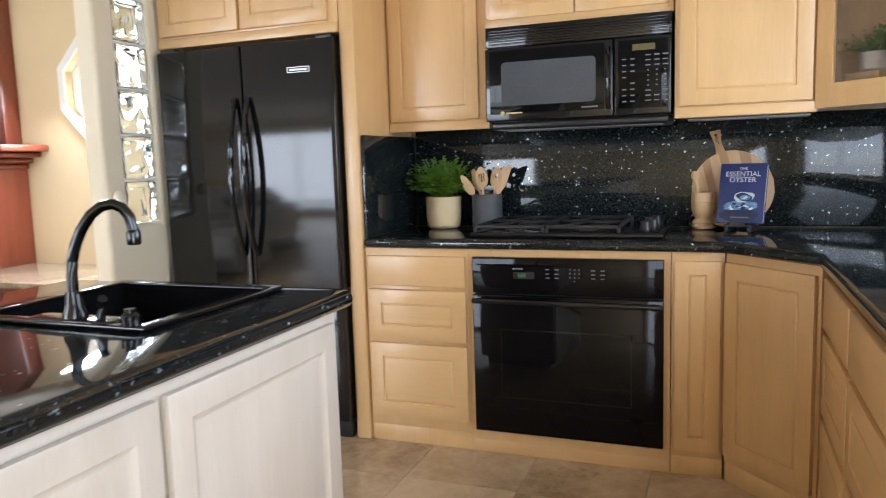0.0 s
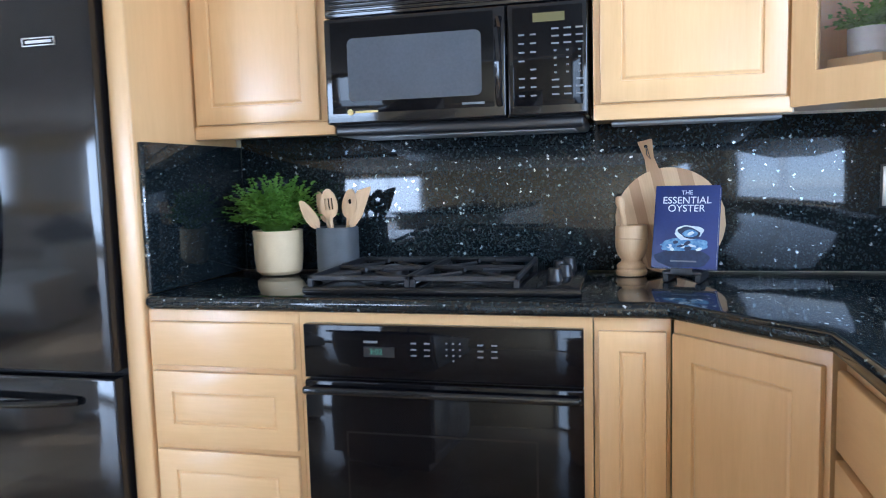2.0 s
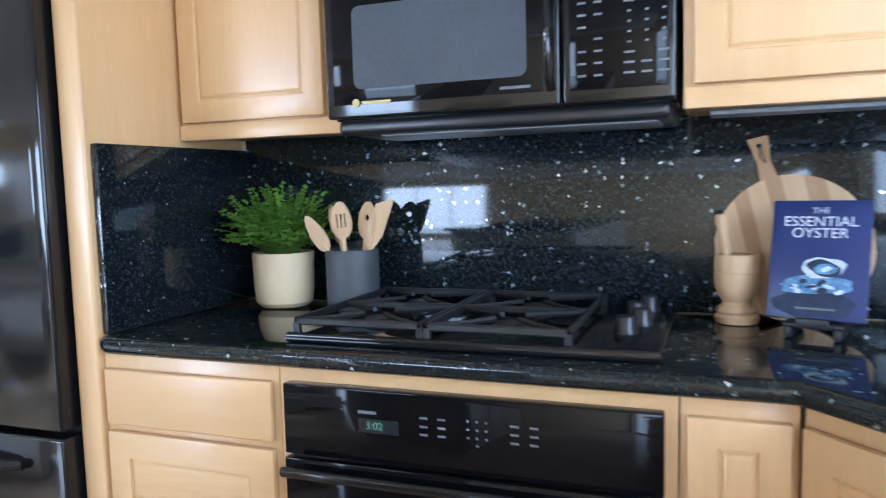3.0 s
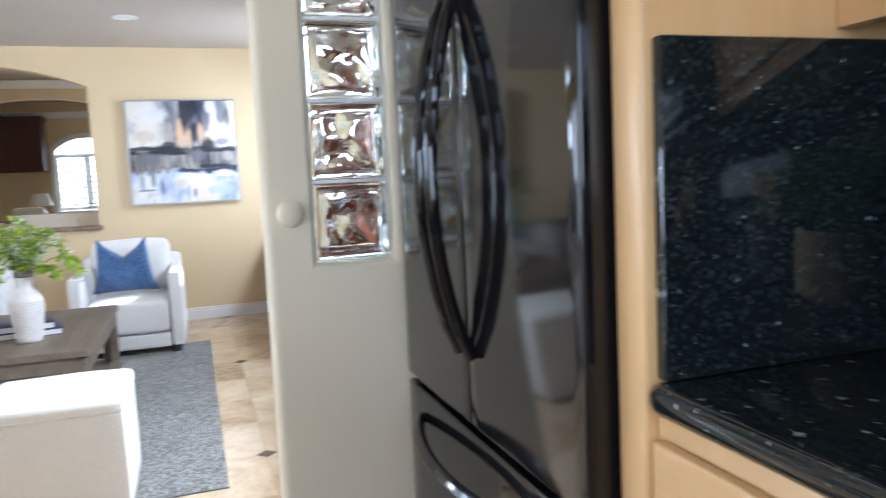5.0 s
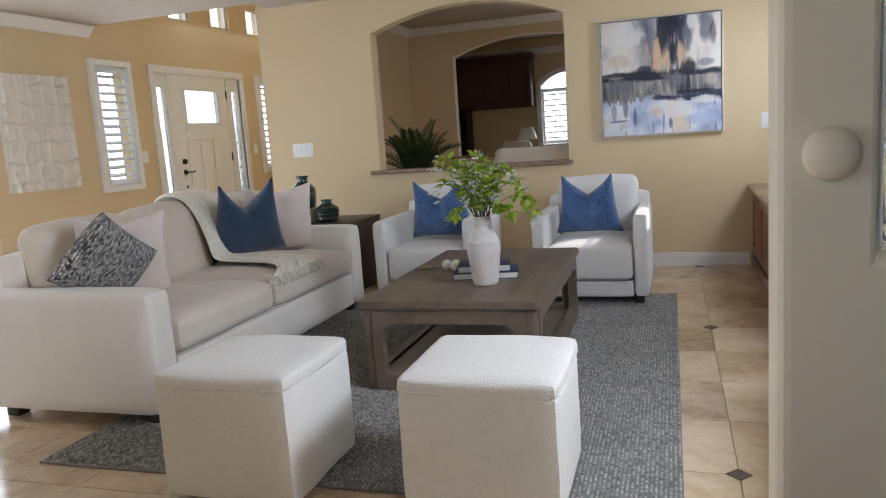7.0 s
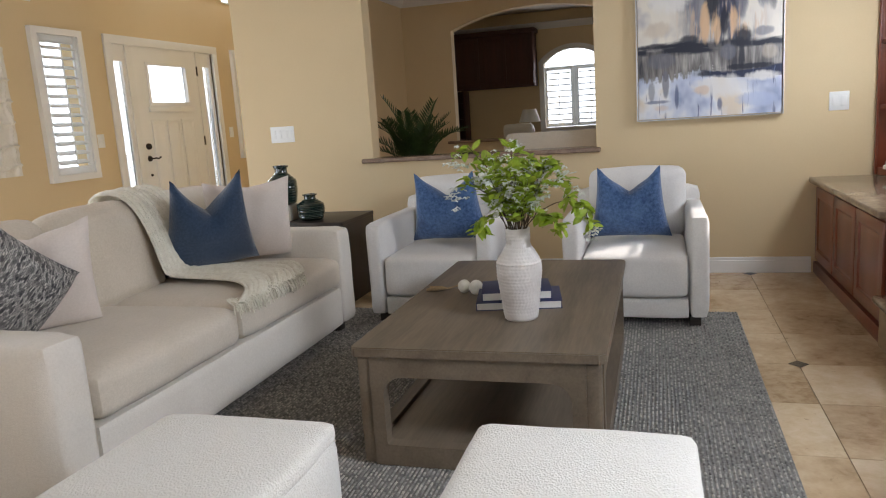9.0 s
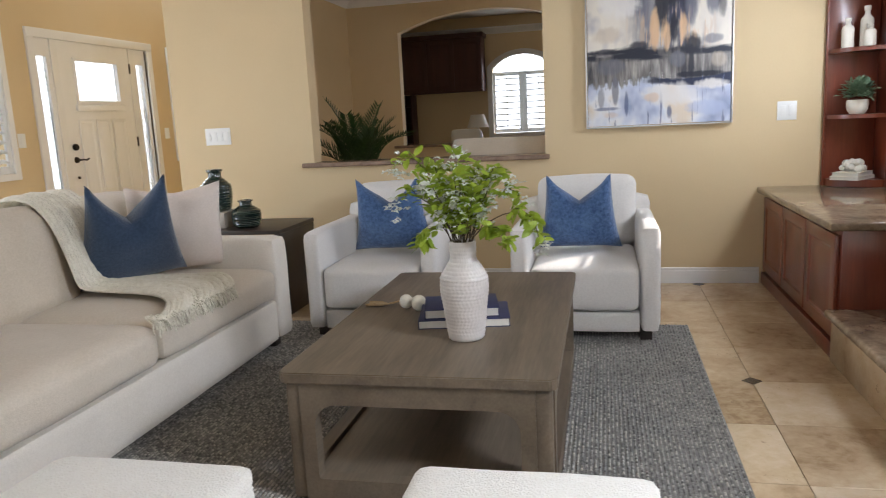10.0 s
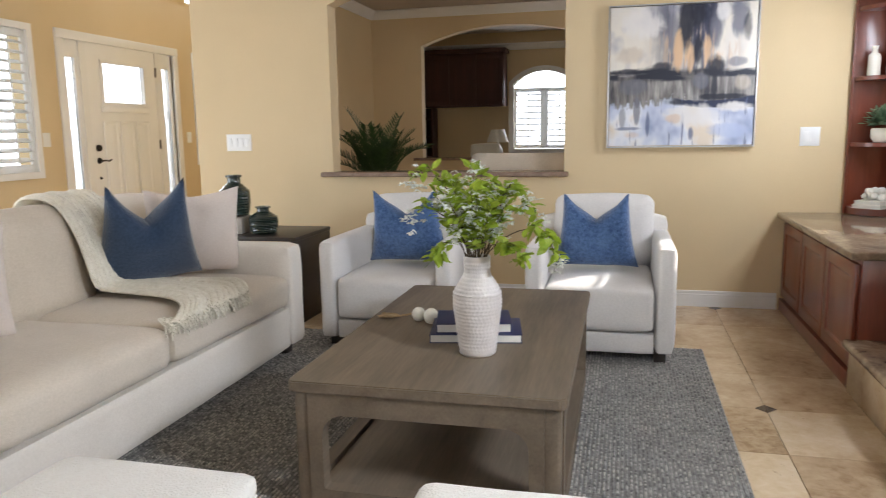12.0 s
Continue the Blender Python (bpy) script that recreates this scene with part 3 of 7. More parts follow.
def cushion(lo, hi, r=0.05, puff=(0, 0, 0.02), n=12, lump=0.004, seed=0.0):
    """A stuffed block: rounded edges, bulging faces and slight lumps."""
    bm = bmesh.new()
    bmesh.ops.create_cube(bm, size=2.0)
    bmesh.ops.subdivide_edges(bm, edges=bm.edges[:], cuts=n, use_grid_fill=True)
    size = [(hi[i] - lo[i]) / 2 for i in range(3)]
    mid = Vector([(hi[i] + lo[i]) / 2 for i in range(3)])
    r = min(r, min(size) * 0.99)
    for v in bm.verts:
        u = v.co.copy()
        p = Vector([u[i] * size[i] for i in range(3)])
        inner = Vector([max(-size[i] + r, min(size[i] - r, p[i])) for i in range(3)])
        d = p - inner
        if d.length > 1e-6:
            p = inner + d.normalized() * min(r, d.length if d.length < r else r)
        for i in range(3):
            j, k = (i + 1) % 3, (i + 2) % 3
            w = (1 - u[j] ** 2) * (1 - u[k] ** 2)
            p[i] += puff[i] * w * u[i]
        p += noise.noise_vector((p + mid) * 5 + Vector((seed, seed, seed))) * lump
        v.co = p + mid
    return bm


def lathe(profile, n=32, bm=None):
    """A turned body from (radius, height) pairs."""
    own = bmesh.new()
    rings = []
    for rad, z in profile:
        if rad < 1e-5:
            rings.append([own.verts.new((0, 0, z))])
        else:
            rings.append([own.verts.new((rad * math.cos(2 * math.pi * k / n), rad * math.sin(2 * math.pi * k / n), z)) for k in range(n)])
    for a, b in zip(rings, rings[1:]):
        for k in range(n):
            q = [a[k % len(a)], a[(k + 1) % n % len(a)], b[(k + 1) % n % len(b)], b[k % len(b)]]
            q = list(dict.fromkeys(q))
            if len(q) > 2:
                own.faces.new(q)
    return own if bm is None else merge(bm, own)


def tube(points, r, n=8, bm=None, taper=1.0):
    """A round bar along points."""
    own = bmesh.new()
    pts = [Vector(p) for p in points]
    rings = []
    for i, p in enumerate(pts):
        d = (pts[min(i + 1, len(pts) - 1)] - pts[max(i - 1, 0)]).normalized()
        side = d.cross(Vector((0.13, 0.21, 0.97)))
        side = (side if side.length > 0.05 else d.cross(Vector((1, 0, 0)))).normalized()
        up = side.cross(d)
        rr = r * (1 + (taper - 1) * i / max(1, len(pts) - 1))
        rings.append([own.verts.new(p + side * rr * math.cos(2 * math.pi * k / n) + up * rr * math.sin(2 * math.pi * k / n)) for k in range(n)])
    for a, b in zip(rings, rings[1:]):
        for k in range(n):
            own.faces.new((a[k], a[(k + 1) % n], b[(k + 1) % n], b[k]))
    own.faces.new(rings[0])
    own.faces.new(rings[-1][::-1])
    return own if bm is None else merge(bm, own)


def plate(outer, holes, place, push):
    """A flat plate with holes: outlines in two coordinates, laid into space by place(u, v) and thickened by push."""
    bm = bmesh.new()
    edges = []
    for loop in [outer, *holes]:
        vs = [bm.verts.new(place(u, v)) for u, v in loop]
        edges += [bm.edges.new((vs[i], vs[(i + 1) % len(vs)])) for i in range(len(vs))]
    bmesh.ops.triangle_fill(bm, use_beauty=True, use_dissolve=False, edges=edges)
    out = bmesh.ops.extrude_face_region(bm, geom=bm.faces[:])
    bmesh.ops.translate(bm, vec=push, verts=[e for e in out["geom"] if isinstance(e, bmesh.types.BMVert)])
    return bm


def rect(u0, u1, v0, v1):
    return [(u0, v0), (u1, v0), (u1, v1), (u0, v1)]


def arch(u0, u1, v0, spring, top, n=20):
    """An opening with upright sides and a low curved head."""
    half, rise = (u1 - u0) / 2, top - spring
    rad = (half ** 2 + rise ** 2) / (2 * rise)
    a = math.asin(half / rad)
    mid = (u0 + u1) / 2
    return [(u0, v0), (u1, v0)] + [(mid + rad * math.sin(a - 2 * a * k / n), spring - (rad - rise) + rad * math.cos(a - 2 * a * k / n)) for k in range(n + 1)]


def octagon(u, v, half):
    k = half * math.tan(math.pi / 8)
    return [(u + a * half, v + b * half) for a, b in ((-1, -k / half), (-k / half, -1), (k / half, -1), (1, -k / half), (1, k / half), (k / half, 1), (-k / half, 1), (-1, k / half))]


def wall_x(name, x, thick, outer, holes, mat=None, label="cream painted plaster wall"):
    bm = plate(outer, holes, lambda u, v: (x, u, v), (thick, 0, 0))
    return tagged(mesh_object(name, bm, mat or WALL), label, "wall", kind="structure")


def wall_y(name, y, thick, outer, holes, mat=None, label="cream painted plaster wall"):
    bm = plate(outer, holes, lambda u, v: (u, y, v), (0, thick, 0))
    return tagged(mesh_object(name, bm, mat or WALL), label, "wall", kind="structure")


def slab(name, lo, hi, mat, label, category, r=0.0):
    return tagged(mesh_object(name, box(lo, hi, r), mat), label, category, kind="structure")


# ---- the shell ----
OCT_R, OCT_L, OCT_Z, OCT_H = -3.42, -6.50, 1.755, 0.27
wall_x("wall_west", -7.41, -0.15, rect(-1.12, 3.60, 0, 2.66), [arch(-0.14, 1.545, 0.87, 2.09, 2.26)])
# The square opening is added, unseen, to bring light into the dining room.
wall_y("wall_north", 3.60, 0.15, rect(-14.15, 1.27, 0, 3.0), [octagon(OCT_R, OCT_Z, OCT_H), octagon(OCT_L, OCT_Z, OCT_H), rect(-10.1, -8.7, 0.9, 2.1)])
# The last opening is an unseen one, added to let in fill light.
wall_y("wall_south", -2.88, -0.15, rect(-10.8, 1.27, 0, 3.75),
       [rect(-9.66, -7.93, 0.002, 2.09), rect(-7.55, -7.11, 0.92, 2.05), rect(-10.50, -10.04, 0.92, 2.05),
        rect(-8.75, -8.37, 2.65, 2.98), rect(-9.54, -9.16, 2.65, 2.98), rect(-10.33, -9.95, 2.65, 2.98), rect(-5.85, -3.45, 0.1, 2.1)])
wall_x("wall_foyer", -10.65, -0.15, rect(-2.88, -1.24, 0, 3.75), [])
wall_y("wall_partition", -1.24, 0.12, rect(-11.35, -7.41, 0, 3.75), [])
wall_y("wall_partition_far", -1.33, 0.12, rect(-14.15, -11.352, 0, 3.75), [])
wall_x("wall_foyer_upper", -7.13, 0.12, rect(-2.88, -1.24, 2.602, 3.75), [])
wall_x("wall_dining", -11.20, -0.15, rect(-1.12, 3.60, 0, 2.75), [arch(-0.49, 1.62, 0.85, 2.22, 2.43)])
wall_x("wall_study", -14.0, -0.15, rect(-1.33, 3.75, 0, 3.0), [arch(0.24, 1.20, 0.90, 1.90, 2.12)])
wall_x("wall_east", 1.12, 0.15, rect(-3.03, 3.75, 0, 2.6), [rect(0.95, 2.75, 1.0, 2.12), rect(-2.78, -0.72, 0.002, 2.08)])
wall_y("wall_kitchen", 3.46, 0.13, rect(-2.29, 1.115, 0, 2.42), [], CREAM)
wing = wall_x("wall_wing", -2.40, 0.10, rect(2.485, 3.595, 0, 2.42), [rect(2.606, 2.806, 0.985, 2.205)], CREAM, "pale cream wall end with an opening for glass blocks")
bev = wing.modifiers.new("round", 'BEVEL')
bev.width, bev.segments, bev.limit_method, bev.angle_limit = 0.018, 3, 'ANGLE', radians(60)
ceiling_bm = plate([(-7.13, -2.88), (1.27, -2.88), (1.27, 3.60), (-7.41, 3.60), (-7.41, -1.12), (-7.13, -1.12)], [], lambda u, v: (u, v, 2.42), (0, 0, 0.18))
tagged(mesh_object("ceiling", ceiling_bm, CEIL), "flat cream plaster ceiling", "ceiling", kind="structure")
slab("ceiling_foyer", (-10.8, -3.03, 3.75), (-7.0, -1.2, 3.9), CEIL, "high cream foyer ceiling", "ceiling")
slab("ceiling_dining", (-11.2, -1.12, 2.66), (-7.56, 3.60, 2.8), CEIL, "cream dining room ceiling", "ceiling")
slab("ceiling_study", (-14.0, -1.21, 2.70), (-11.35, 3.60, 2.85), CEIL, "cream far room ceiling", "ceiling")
# Unseen cover, added so that sun enters only through the openings.
slab("roof", (-14.2, -3.1, 3.92), (1.35, 3.8, 4.05), GROUT, "flat slab added out of view above the rooms to keep the sun out", "roof")
def backdrop(name, lo, hi):
    slab(name, lo, hi, BRIGHT, "plain bright hazy daylight beyond the windows", "backdrop")


backdrop("backdrop_south", (-32, -7.1, -0.1), (-3, -7.0, 9.0))
backdrop("backdrop_west", (-18.1, -3, -0.1), (-18.0, 4, 4.5))
slab("ground", (-3000, -3000, -0.30), (3000, 3000, -0.12), GRASS, "green lawn around the house", "ground")


def strip(name, lo, hi, label, category, mat=None, r=0.004):
    return slab(name, lo, hi, mat or WHITE, label, category, r)


def baseboard_run(lo, hi, out):
    """A white baseboard of two steps; out points into the room."""
    bm = box(lo, (hi[0], hi[1], 0.085), 0.002)
    thin = [0.5 * o for o in out]
    lo2 = tuple(lo[i] + (0 if out[i] >= 0 else 0.006) for i in range(2)) + (0.085,)
    hi2 = tuple(hi[i] - (0 if out[i] <= 0 else 0.006) for i in range(2)) + (0.108,)
    box(lo2, hi2, 0.003, 2, bm)
    tagged(mesh_object("baseboard", bm, WHITE), "white painted wooden baseboard", "baseboard", kind="structure")


baseboard_run((-7.41, -1.12, 0), (-7.393, 2.93, 0), (1, 0))
baseboard_run((-7.90, -2.88, 0), (-1.2, -2.863, 0), (0, 1))


def crown_run(a, b, z, side):
    """Crown moulding between two points at height z; side is the way from the wall into the room."""
    a, b, s = Vector((*a, z)), Vector((*b, z)), Vector((*side, 0))
    prof = [(0, -0.10), (0.012, -0.10), (0.018, -0.085), (0.05, -0.045), (0.075, -0.02), (0.085, -0.015), (0.085, 0), (0, 0)]
    bm = bmesh.new()
    ra, rb = ([bm.verts.new(p + s * d + Vector((0, 0, h))) for d, h in prof] for p in (a, b))
    n = len(prof)
    for k in range(n):
        bm.faces.new((ra[k], ra[(k + 1) % n], rb[(k + 1) % n], rb[k]))
    bm.faces.new(ra)
    bm.faces.new(rb[::-1])
    tagged(mesh_object("trim", bm, WHITE), "white crown moulding below the ceiling", "moulding", kind="structure")


crown_run((-11.2, -1.12), (-11.2, 3.6), 2.655, (1, 0))
crown_run((-11.2, -1.12), (-7.56, -1.12), 2.655, (0, 1))
crown_run((-14.0, -1.21), (-14.0, 3.6), 2.53, (1, 0))
crown_run((-7.13, -2.88), (1.12, -2.88), 2.415, (0, 1))

# ---- sills of the pass-through openings ----
strip("sill_west", (-7.60, -0.22, 0.872), (-7.355, 1.575, 0.905), "polished brown marble sill of the pass-through", "sill", SILL, 0.008)
strip("sill_dining", (-11.39, -0.60, 0.84), (-11.14, 1.70, 0.872), "brown marble sill of the far opening", "sill", SILL, 0.008)

# ---- living room ----
def pillow_bm(w, h, t, chop=0.0, n=18, seed=0.0, dent=0.0):
    """A square cushion standing in the x-z plane, its base at z = 0; chop dents its upper edge as a hand would."""
    bm = bmesh.new()
    grid = {}
    for s in (-1, 1):
        for i in range(n + 1):
            for j in range(n + 1):
                u, v = 2 * i / n - 1, 2 * j / n - 1
                rim = abs(u) == 1 or abs(v) == 1
                if rim and s == 1:
                    grid[s, i, j] = grid[-1, i, j]
                    continue
                thick = ((1 - u ** 2) * (1 - v ** 2)) ** 0.38
                pinch = 1 - 0.06 * (1 - abs(v) ** 2) * abs(u) ** 3
                x = u * w / 2 * pinch * (1.0 - 0.9 * chop * (v + 1)) * (1 + 0.05 * (chop > 0.1) * (1 - v) ** 2 / 4)
                z = (v * (1 - 0.06 * (1 - abs(u) ** 2) * abs(v) ** 3) + 1) * h / 2
                up = max(0.0, (v + 0.1) / 1.1)
                z += 0.12 * chop * up * abs(u) ** 4
                z -= chop * up ** 1.4 * max(0.0, 1 - abs(u) / 0.92) ** 0.85
                y = s * t / 2 * thick * (1 - 0.55 * (chop > 0) * up * math.exp(-(u / 0.22) ** 2)) - dent * thick * math.exp(-(u ** 2 + v ** 2) * 3)
                y += 0.008 * noise.noise(Vector((x * 9 + seed, s * 3, z * 9))) * thick
                grid[s, i, j] = bm.verts.new((x, y, z))
        for i in range(n):
            for j in range(n):
                bm.faces.new((grid[s, i, j], grid[s, i + 1, j], grid[s, i + 1, j + 1], grid[s, i, j + 1]))
    return bm


def pillow(mat, label, at, w=0.5, h=0.5, t=0.17, chop=0.08, rz=0.0, lean=15.0, roll=0.0, seed=0.0):
    ob = mesh_object("throw_pillow", pillow_bm(w, h, t, chop, seed=seed), mat, 60)
    ob.matrix_world = pose(*at, 0, 0, rz) @ pose(0, 0, 0, -lean, roll, 0)
    return tagged(ob, label, "pillow")


def feet(parent, spots, mat, r=0.03, h=0.06):
    for x, y in spots:
        part("foot", box((x - r, y - r, 0), (x + r, y + r, h), 0.004), mat, parent)


# the sofa faces +y; its own frame has x along its length
SX0, SX1, SY0, SY1 = -5.985, -3.745, -0.74, 0.245
sofa = thing("sofa", "off-white linen three-seat sofa with a chaise-like deep seat", "sofa", ((SX0 + SX1) / 2, (SY0 + SY1) / 2, 0))
hl, hd = (SX1 - SX0) / 2, (SY1 - SY0) / 2
part("base", cushion((-hl + 0.17, -hd + 0.02, 0.06), (hl - 0.17, hd - 0.005, 0.285), 0.02, (0, 0.006, 0), 10, 0.002), LINEN, sofa)
for sx in (-1, 1):
    lo, hi = sorted((sx * hl, sx * (hl - 0.17)))
    part("armrest", cushion((lo, -hd, 0.06), (hi, hd, 0.605), 0.035, (0.006, 0.006, 0.006), 14, 0.003, sx), LINEN, sofa)
part("backrest_frame", cushion((-hl + 0.17, -hd, 0.06), (hl - 0.17, -hd + 0.18, 0.76), 0.04, (0, 0.01, 0.01), 12, 0.003), LINEN, sofa)
mid = 0.10
for k, (a, b) in enumerate(((-hl + 0.175, mid - 0.003), (mid + 0.003, hl - 0.175))):
    part("seat_cushion", cushion((a, -hd + 0.17, 0.288), (b, hd + 0.012, 0.455), 0.05, (0.0, 0.012, 0.03), 16, 0.004, k * 3.1), SEATLINEN, sofa)
for k in range(3):
    w3 = (2 * hl - 0.36) / 3
    a = -hl + 0.18 + k * w3
    bm = cushion((a + 0.004, -0.09, 0.0), (a + w3 - 0.004, 0.09, 0.47), 0.07, (0.0, 0.05, 0.02), 14, 0.006, k * 2.3)
    part("back_cushion", bm, BEIGE if k else LINEN, sofa, at=pose(0, -hd + 0.28, 0.415, 12, 0, 0))
feet(sofa, [(sx * (hl - 0.1), sy * (hd - 0.09)) for sx in (-1, 1) for sy in (-1, 1)], ESPRESSO, 0.035, 0.065)

pillow(TWEED, "black and white woven tweed pillow on the sofa", (-3.96, -0.31, 0.535), 0.39, 0.39, 0.20, 0.0, -6, 22, -38, 1)
pillow(BLUSH, "plain blush-white pillow on the sofa", (-4.31, -0.35, 0.47), 0.46, 0.46, 0.17, 0.05, -40, 20, 0, 2)
pillow(NAVY, "navy blue pillow with a chopped top on the sofa", (-5.36, -0.27, 0.495), 0.50, 0.50, 0.19, 0.17, -38, 20, 4, 3)
pillow(BLUSH, "plain blush-white pillow by the far armrest", (-5.70, -0.24, 0.47), 0.48, 0.47, 0.17, 0.03, -52, 16, 0, 4)


def throw_blanket():
    """A cream knit throw that falls over the sofa's back and seat, with a fringe at its lower end."""
    blanket = thing("throw_blanket", "cream knitted throw blanket draped over the sofa", "blanket", (-5.17, 0.0, 0))
    line = [(-0.71, 0.78), (-0.66, 0.90), (-0.595, 0.922), (-0.495, 0.920), (-0.425, 0.85), (-0.370, 0.75), (-0.330, 0.64), (-0.305, 0.54), (-0.290, 0.503), (-0.15, 0.500), (0.0, 0.499), (0.08, 0.498), (0.15, 0.493), (0.20, 0.485), (0.24, 0.474), (0.268, 0.455)]
    n, half = 52, 0.235
    bm = bmesh.new()
    rows = []
    for i, (y, z) in enumerate(line):
        row = []
        spread = 0.66 + 0.62 * max(0, i - 8) / 7 + 0.04 * math.sin(i * 1.3)
        skew = 0.15 * (max(0, i - 8) / 7) ** 1.5 - 0.10 * math.sin(math.pi * max(0, i - 8) / 7)
        for j in range(n + 1):
            u = 2 * j / n - 1
            ripple = 0.007 * math.sin(u * 9 + i * 0.7) + 0.014 * noise.noise(Vector((u * 3, i * 0.5, 4))) + 0.004 * math.sin(u * 40 + i)
            row.append(bm.verts.new((u * half * spread + skew, y + 0.3 * ripple, z + 0.006 + ripple)))
        rows.append(row)
    for a, b in zip(rows, rows[1:]):
        for j in range(n):
            bm.faces.new((a[j], a[j + 1], b[j + 1], b[j]))
    body = part("blanket_cloth", bm, THROW, blanket, smooth=80)
    sol = body.modifiers.new("thick", 'SOLIDIFY')
    sol.thickness, sol.offset = 0.012, 1.0
    sub = body.modifiers.new("soft", 'SUBSURF')
    sub.levels = sub.render_levels = 1
    rng = random.Random(5)
    fr = bmesh.new()
    for k in range(150):
        x = 0.15 + rng.uniform(-1, 1) * half * 1.26
        back = rng.uniform(0.0, 0.05)
        dx, l = rng.uniform(-0.03, 0.03), rng.uniform(0.03, 0.075)
        tube([(x, 0.262 - back, 0.474 + back * 0.3), (x + dx * 0.5, 0.285 - back * 0.6, 0.472 - l * 0.15), (x + dx, 0.296 - back * 0.6, 0.465 - l * 0.75)], 0.0034, 5, fr)
    part("fringe", fr, THROW, blanket)


throw_blanket()


def armchair(label, at, rz):
    """A square-armed chair that faces +y in its own frame."""
    c = thing("armchair", label, "armchair", at, rz, "armchairs facing the coffee table")
    w, d, arm = 0.378, 0.44, 0.10
    part("base", cushion((-w + arm, -d + 0.05, 0.055), (w - arm, d - 0.01, 0.165), 0.015, (0, 0.004, 0), 8, 0.002), CHAIRCLOTH, c)
    for sx in (-1, 1):
        lo, hi = sorted((sx * w, sx * (w - arm)))
        part("armrest", cushion((lo, -d + 0.10, 0.055), (hi, d, 0.60), 0.03, (0.005, 0.004, 0.006), 12, 0.003, sx), CHAIRCLOTH, c)
    part("backrest", cushion((-w + 0.01, -d, 0.10), (w - 0.01, -d + 0.14, 0.68), 0.04, (0, 0.008, 0.008), 10, 0.003), CHAIRCLOTH, c)
    part("seat_cushion", cushion((-w + arm + 0.004, -d + 0.20, 0.168), (w - arm - 0.004, d + 0.012, 0.405), 0.035, (0.0, 0.01, 0.018), 14, 0.004), CHAIRCLOTH, c)
    part("back_cushion", cushion((-w + arm - 0.01, -0.085, 0.0), (w - arm + 0.01, 0.085, 0.41), 0.06, (0, 0.035, 0.012), 14, 0.005), CHAIRCLOTH, c, at=pose(0, -d + 0.20, 0.395, 13, 0, 0))
    feet(c, [(sx * (w - 0.07), sy * (d - 0.08)) for sx in (-1, 1) for sy in (-1, 1)], ESPRESSO, 0.03, 0.06)
    return c


armchair("pale grey linen armchair with a blue pillow", (-6.47, 1.83, 0), -90)
armchair("pale grey linen armchair beside the end table", (-6.47, 0.69, 0), -90)
pillow(BLUE, "blue chenille pillow with a chopped top on the armchair", (-6.42, 1.80, 0.435), 0.44, 0.415, 0.17, 0.13, -90, 16, 0, 5)
pillow(BLUE, "darker blue chenille pillow on the armchair", (-6.42, 0.73, 0.435), 0.47, 0.43, 0.17, 0.13, -88, 16, 0, 6)


def ottoman(at, label):
    o = thing("ottoman", label, "ottoman", at, 0, "pair of cube ottomans")
    part("side_cover", cushion((-0.246, -0.246, 0.012), (0.246, 0.246, 0.402), 0.018, (0.006, 0.006, 0), 14, 0.004, at[1]), BOUCLE, o)
    part("seat_top", cushion((-0.248, -0.248, 0.385), (0.248, 0.248, 0.448), 0.026, (0.004, 0.004, 0.012), 14, 0.004, at[1]), BOUCLE, o)
    bm = bmesh.new()
    k = 0.249
    tube([(-k + 0.03, k, 0.402), (k - 0.03, k, 0.402), (k, k - 0.03, 0.402), (k, -k + 0.03, 0.402), (k - 0.03, -k, 0.402), (-k + 0.03, -k, 0.402), (-k, -k + 0.03, 0.402), (-k, k - 0.03, 0.402), (-k + 0.03, k, 0.402)], 0.0030, 6, bm)
    part("piping", bm, BOUCLE, o)
    feet(o, [(a, b) for a in (-0.18, 0.18) for b in (-0.18, 0.18)], ESPRESSO, 0.02, 0.02)


ottoman((-3.495, 1.785, 0.012), "ivory boucle cube ottoman near the rug's edge")
ottoman((-3.452, 0.935, 0.012), "ivory boucle cube ottoman beside the sofa arm")


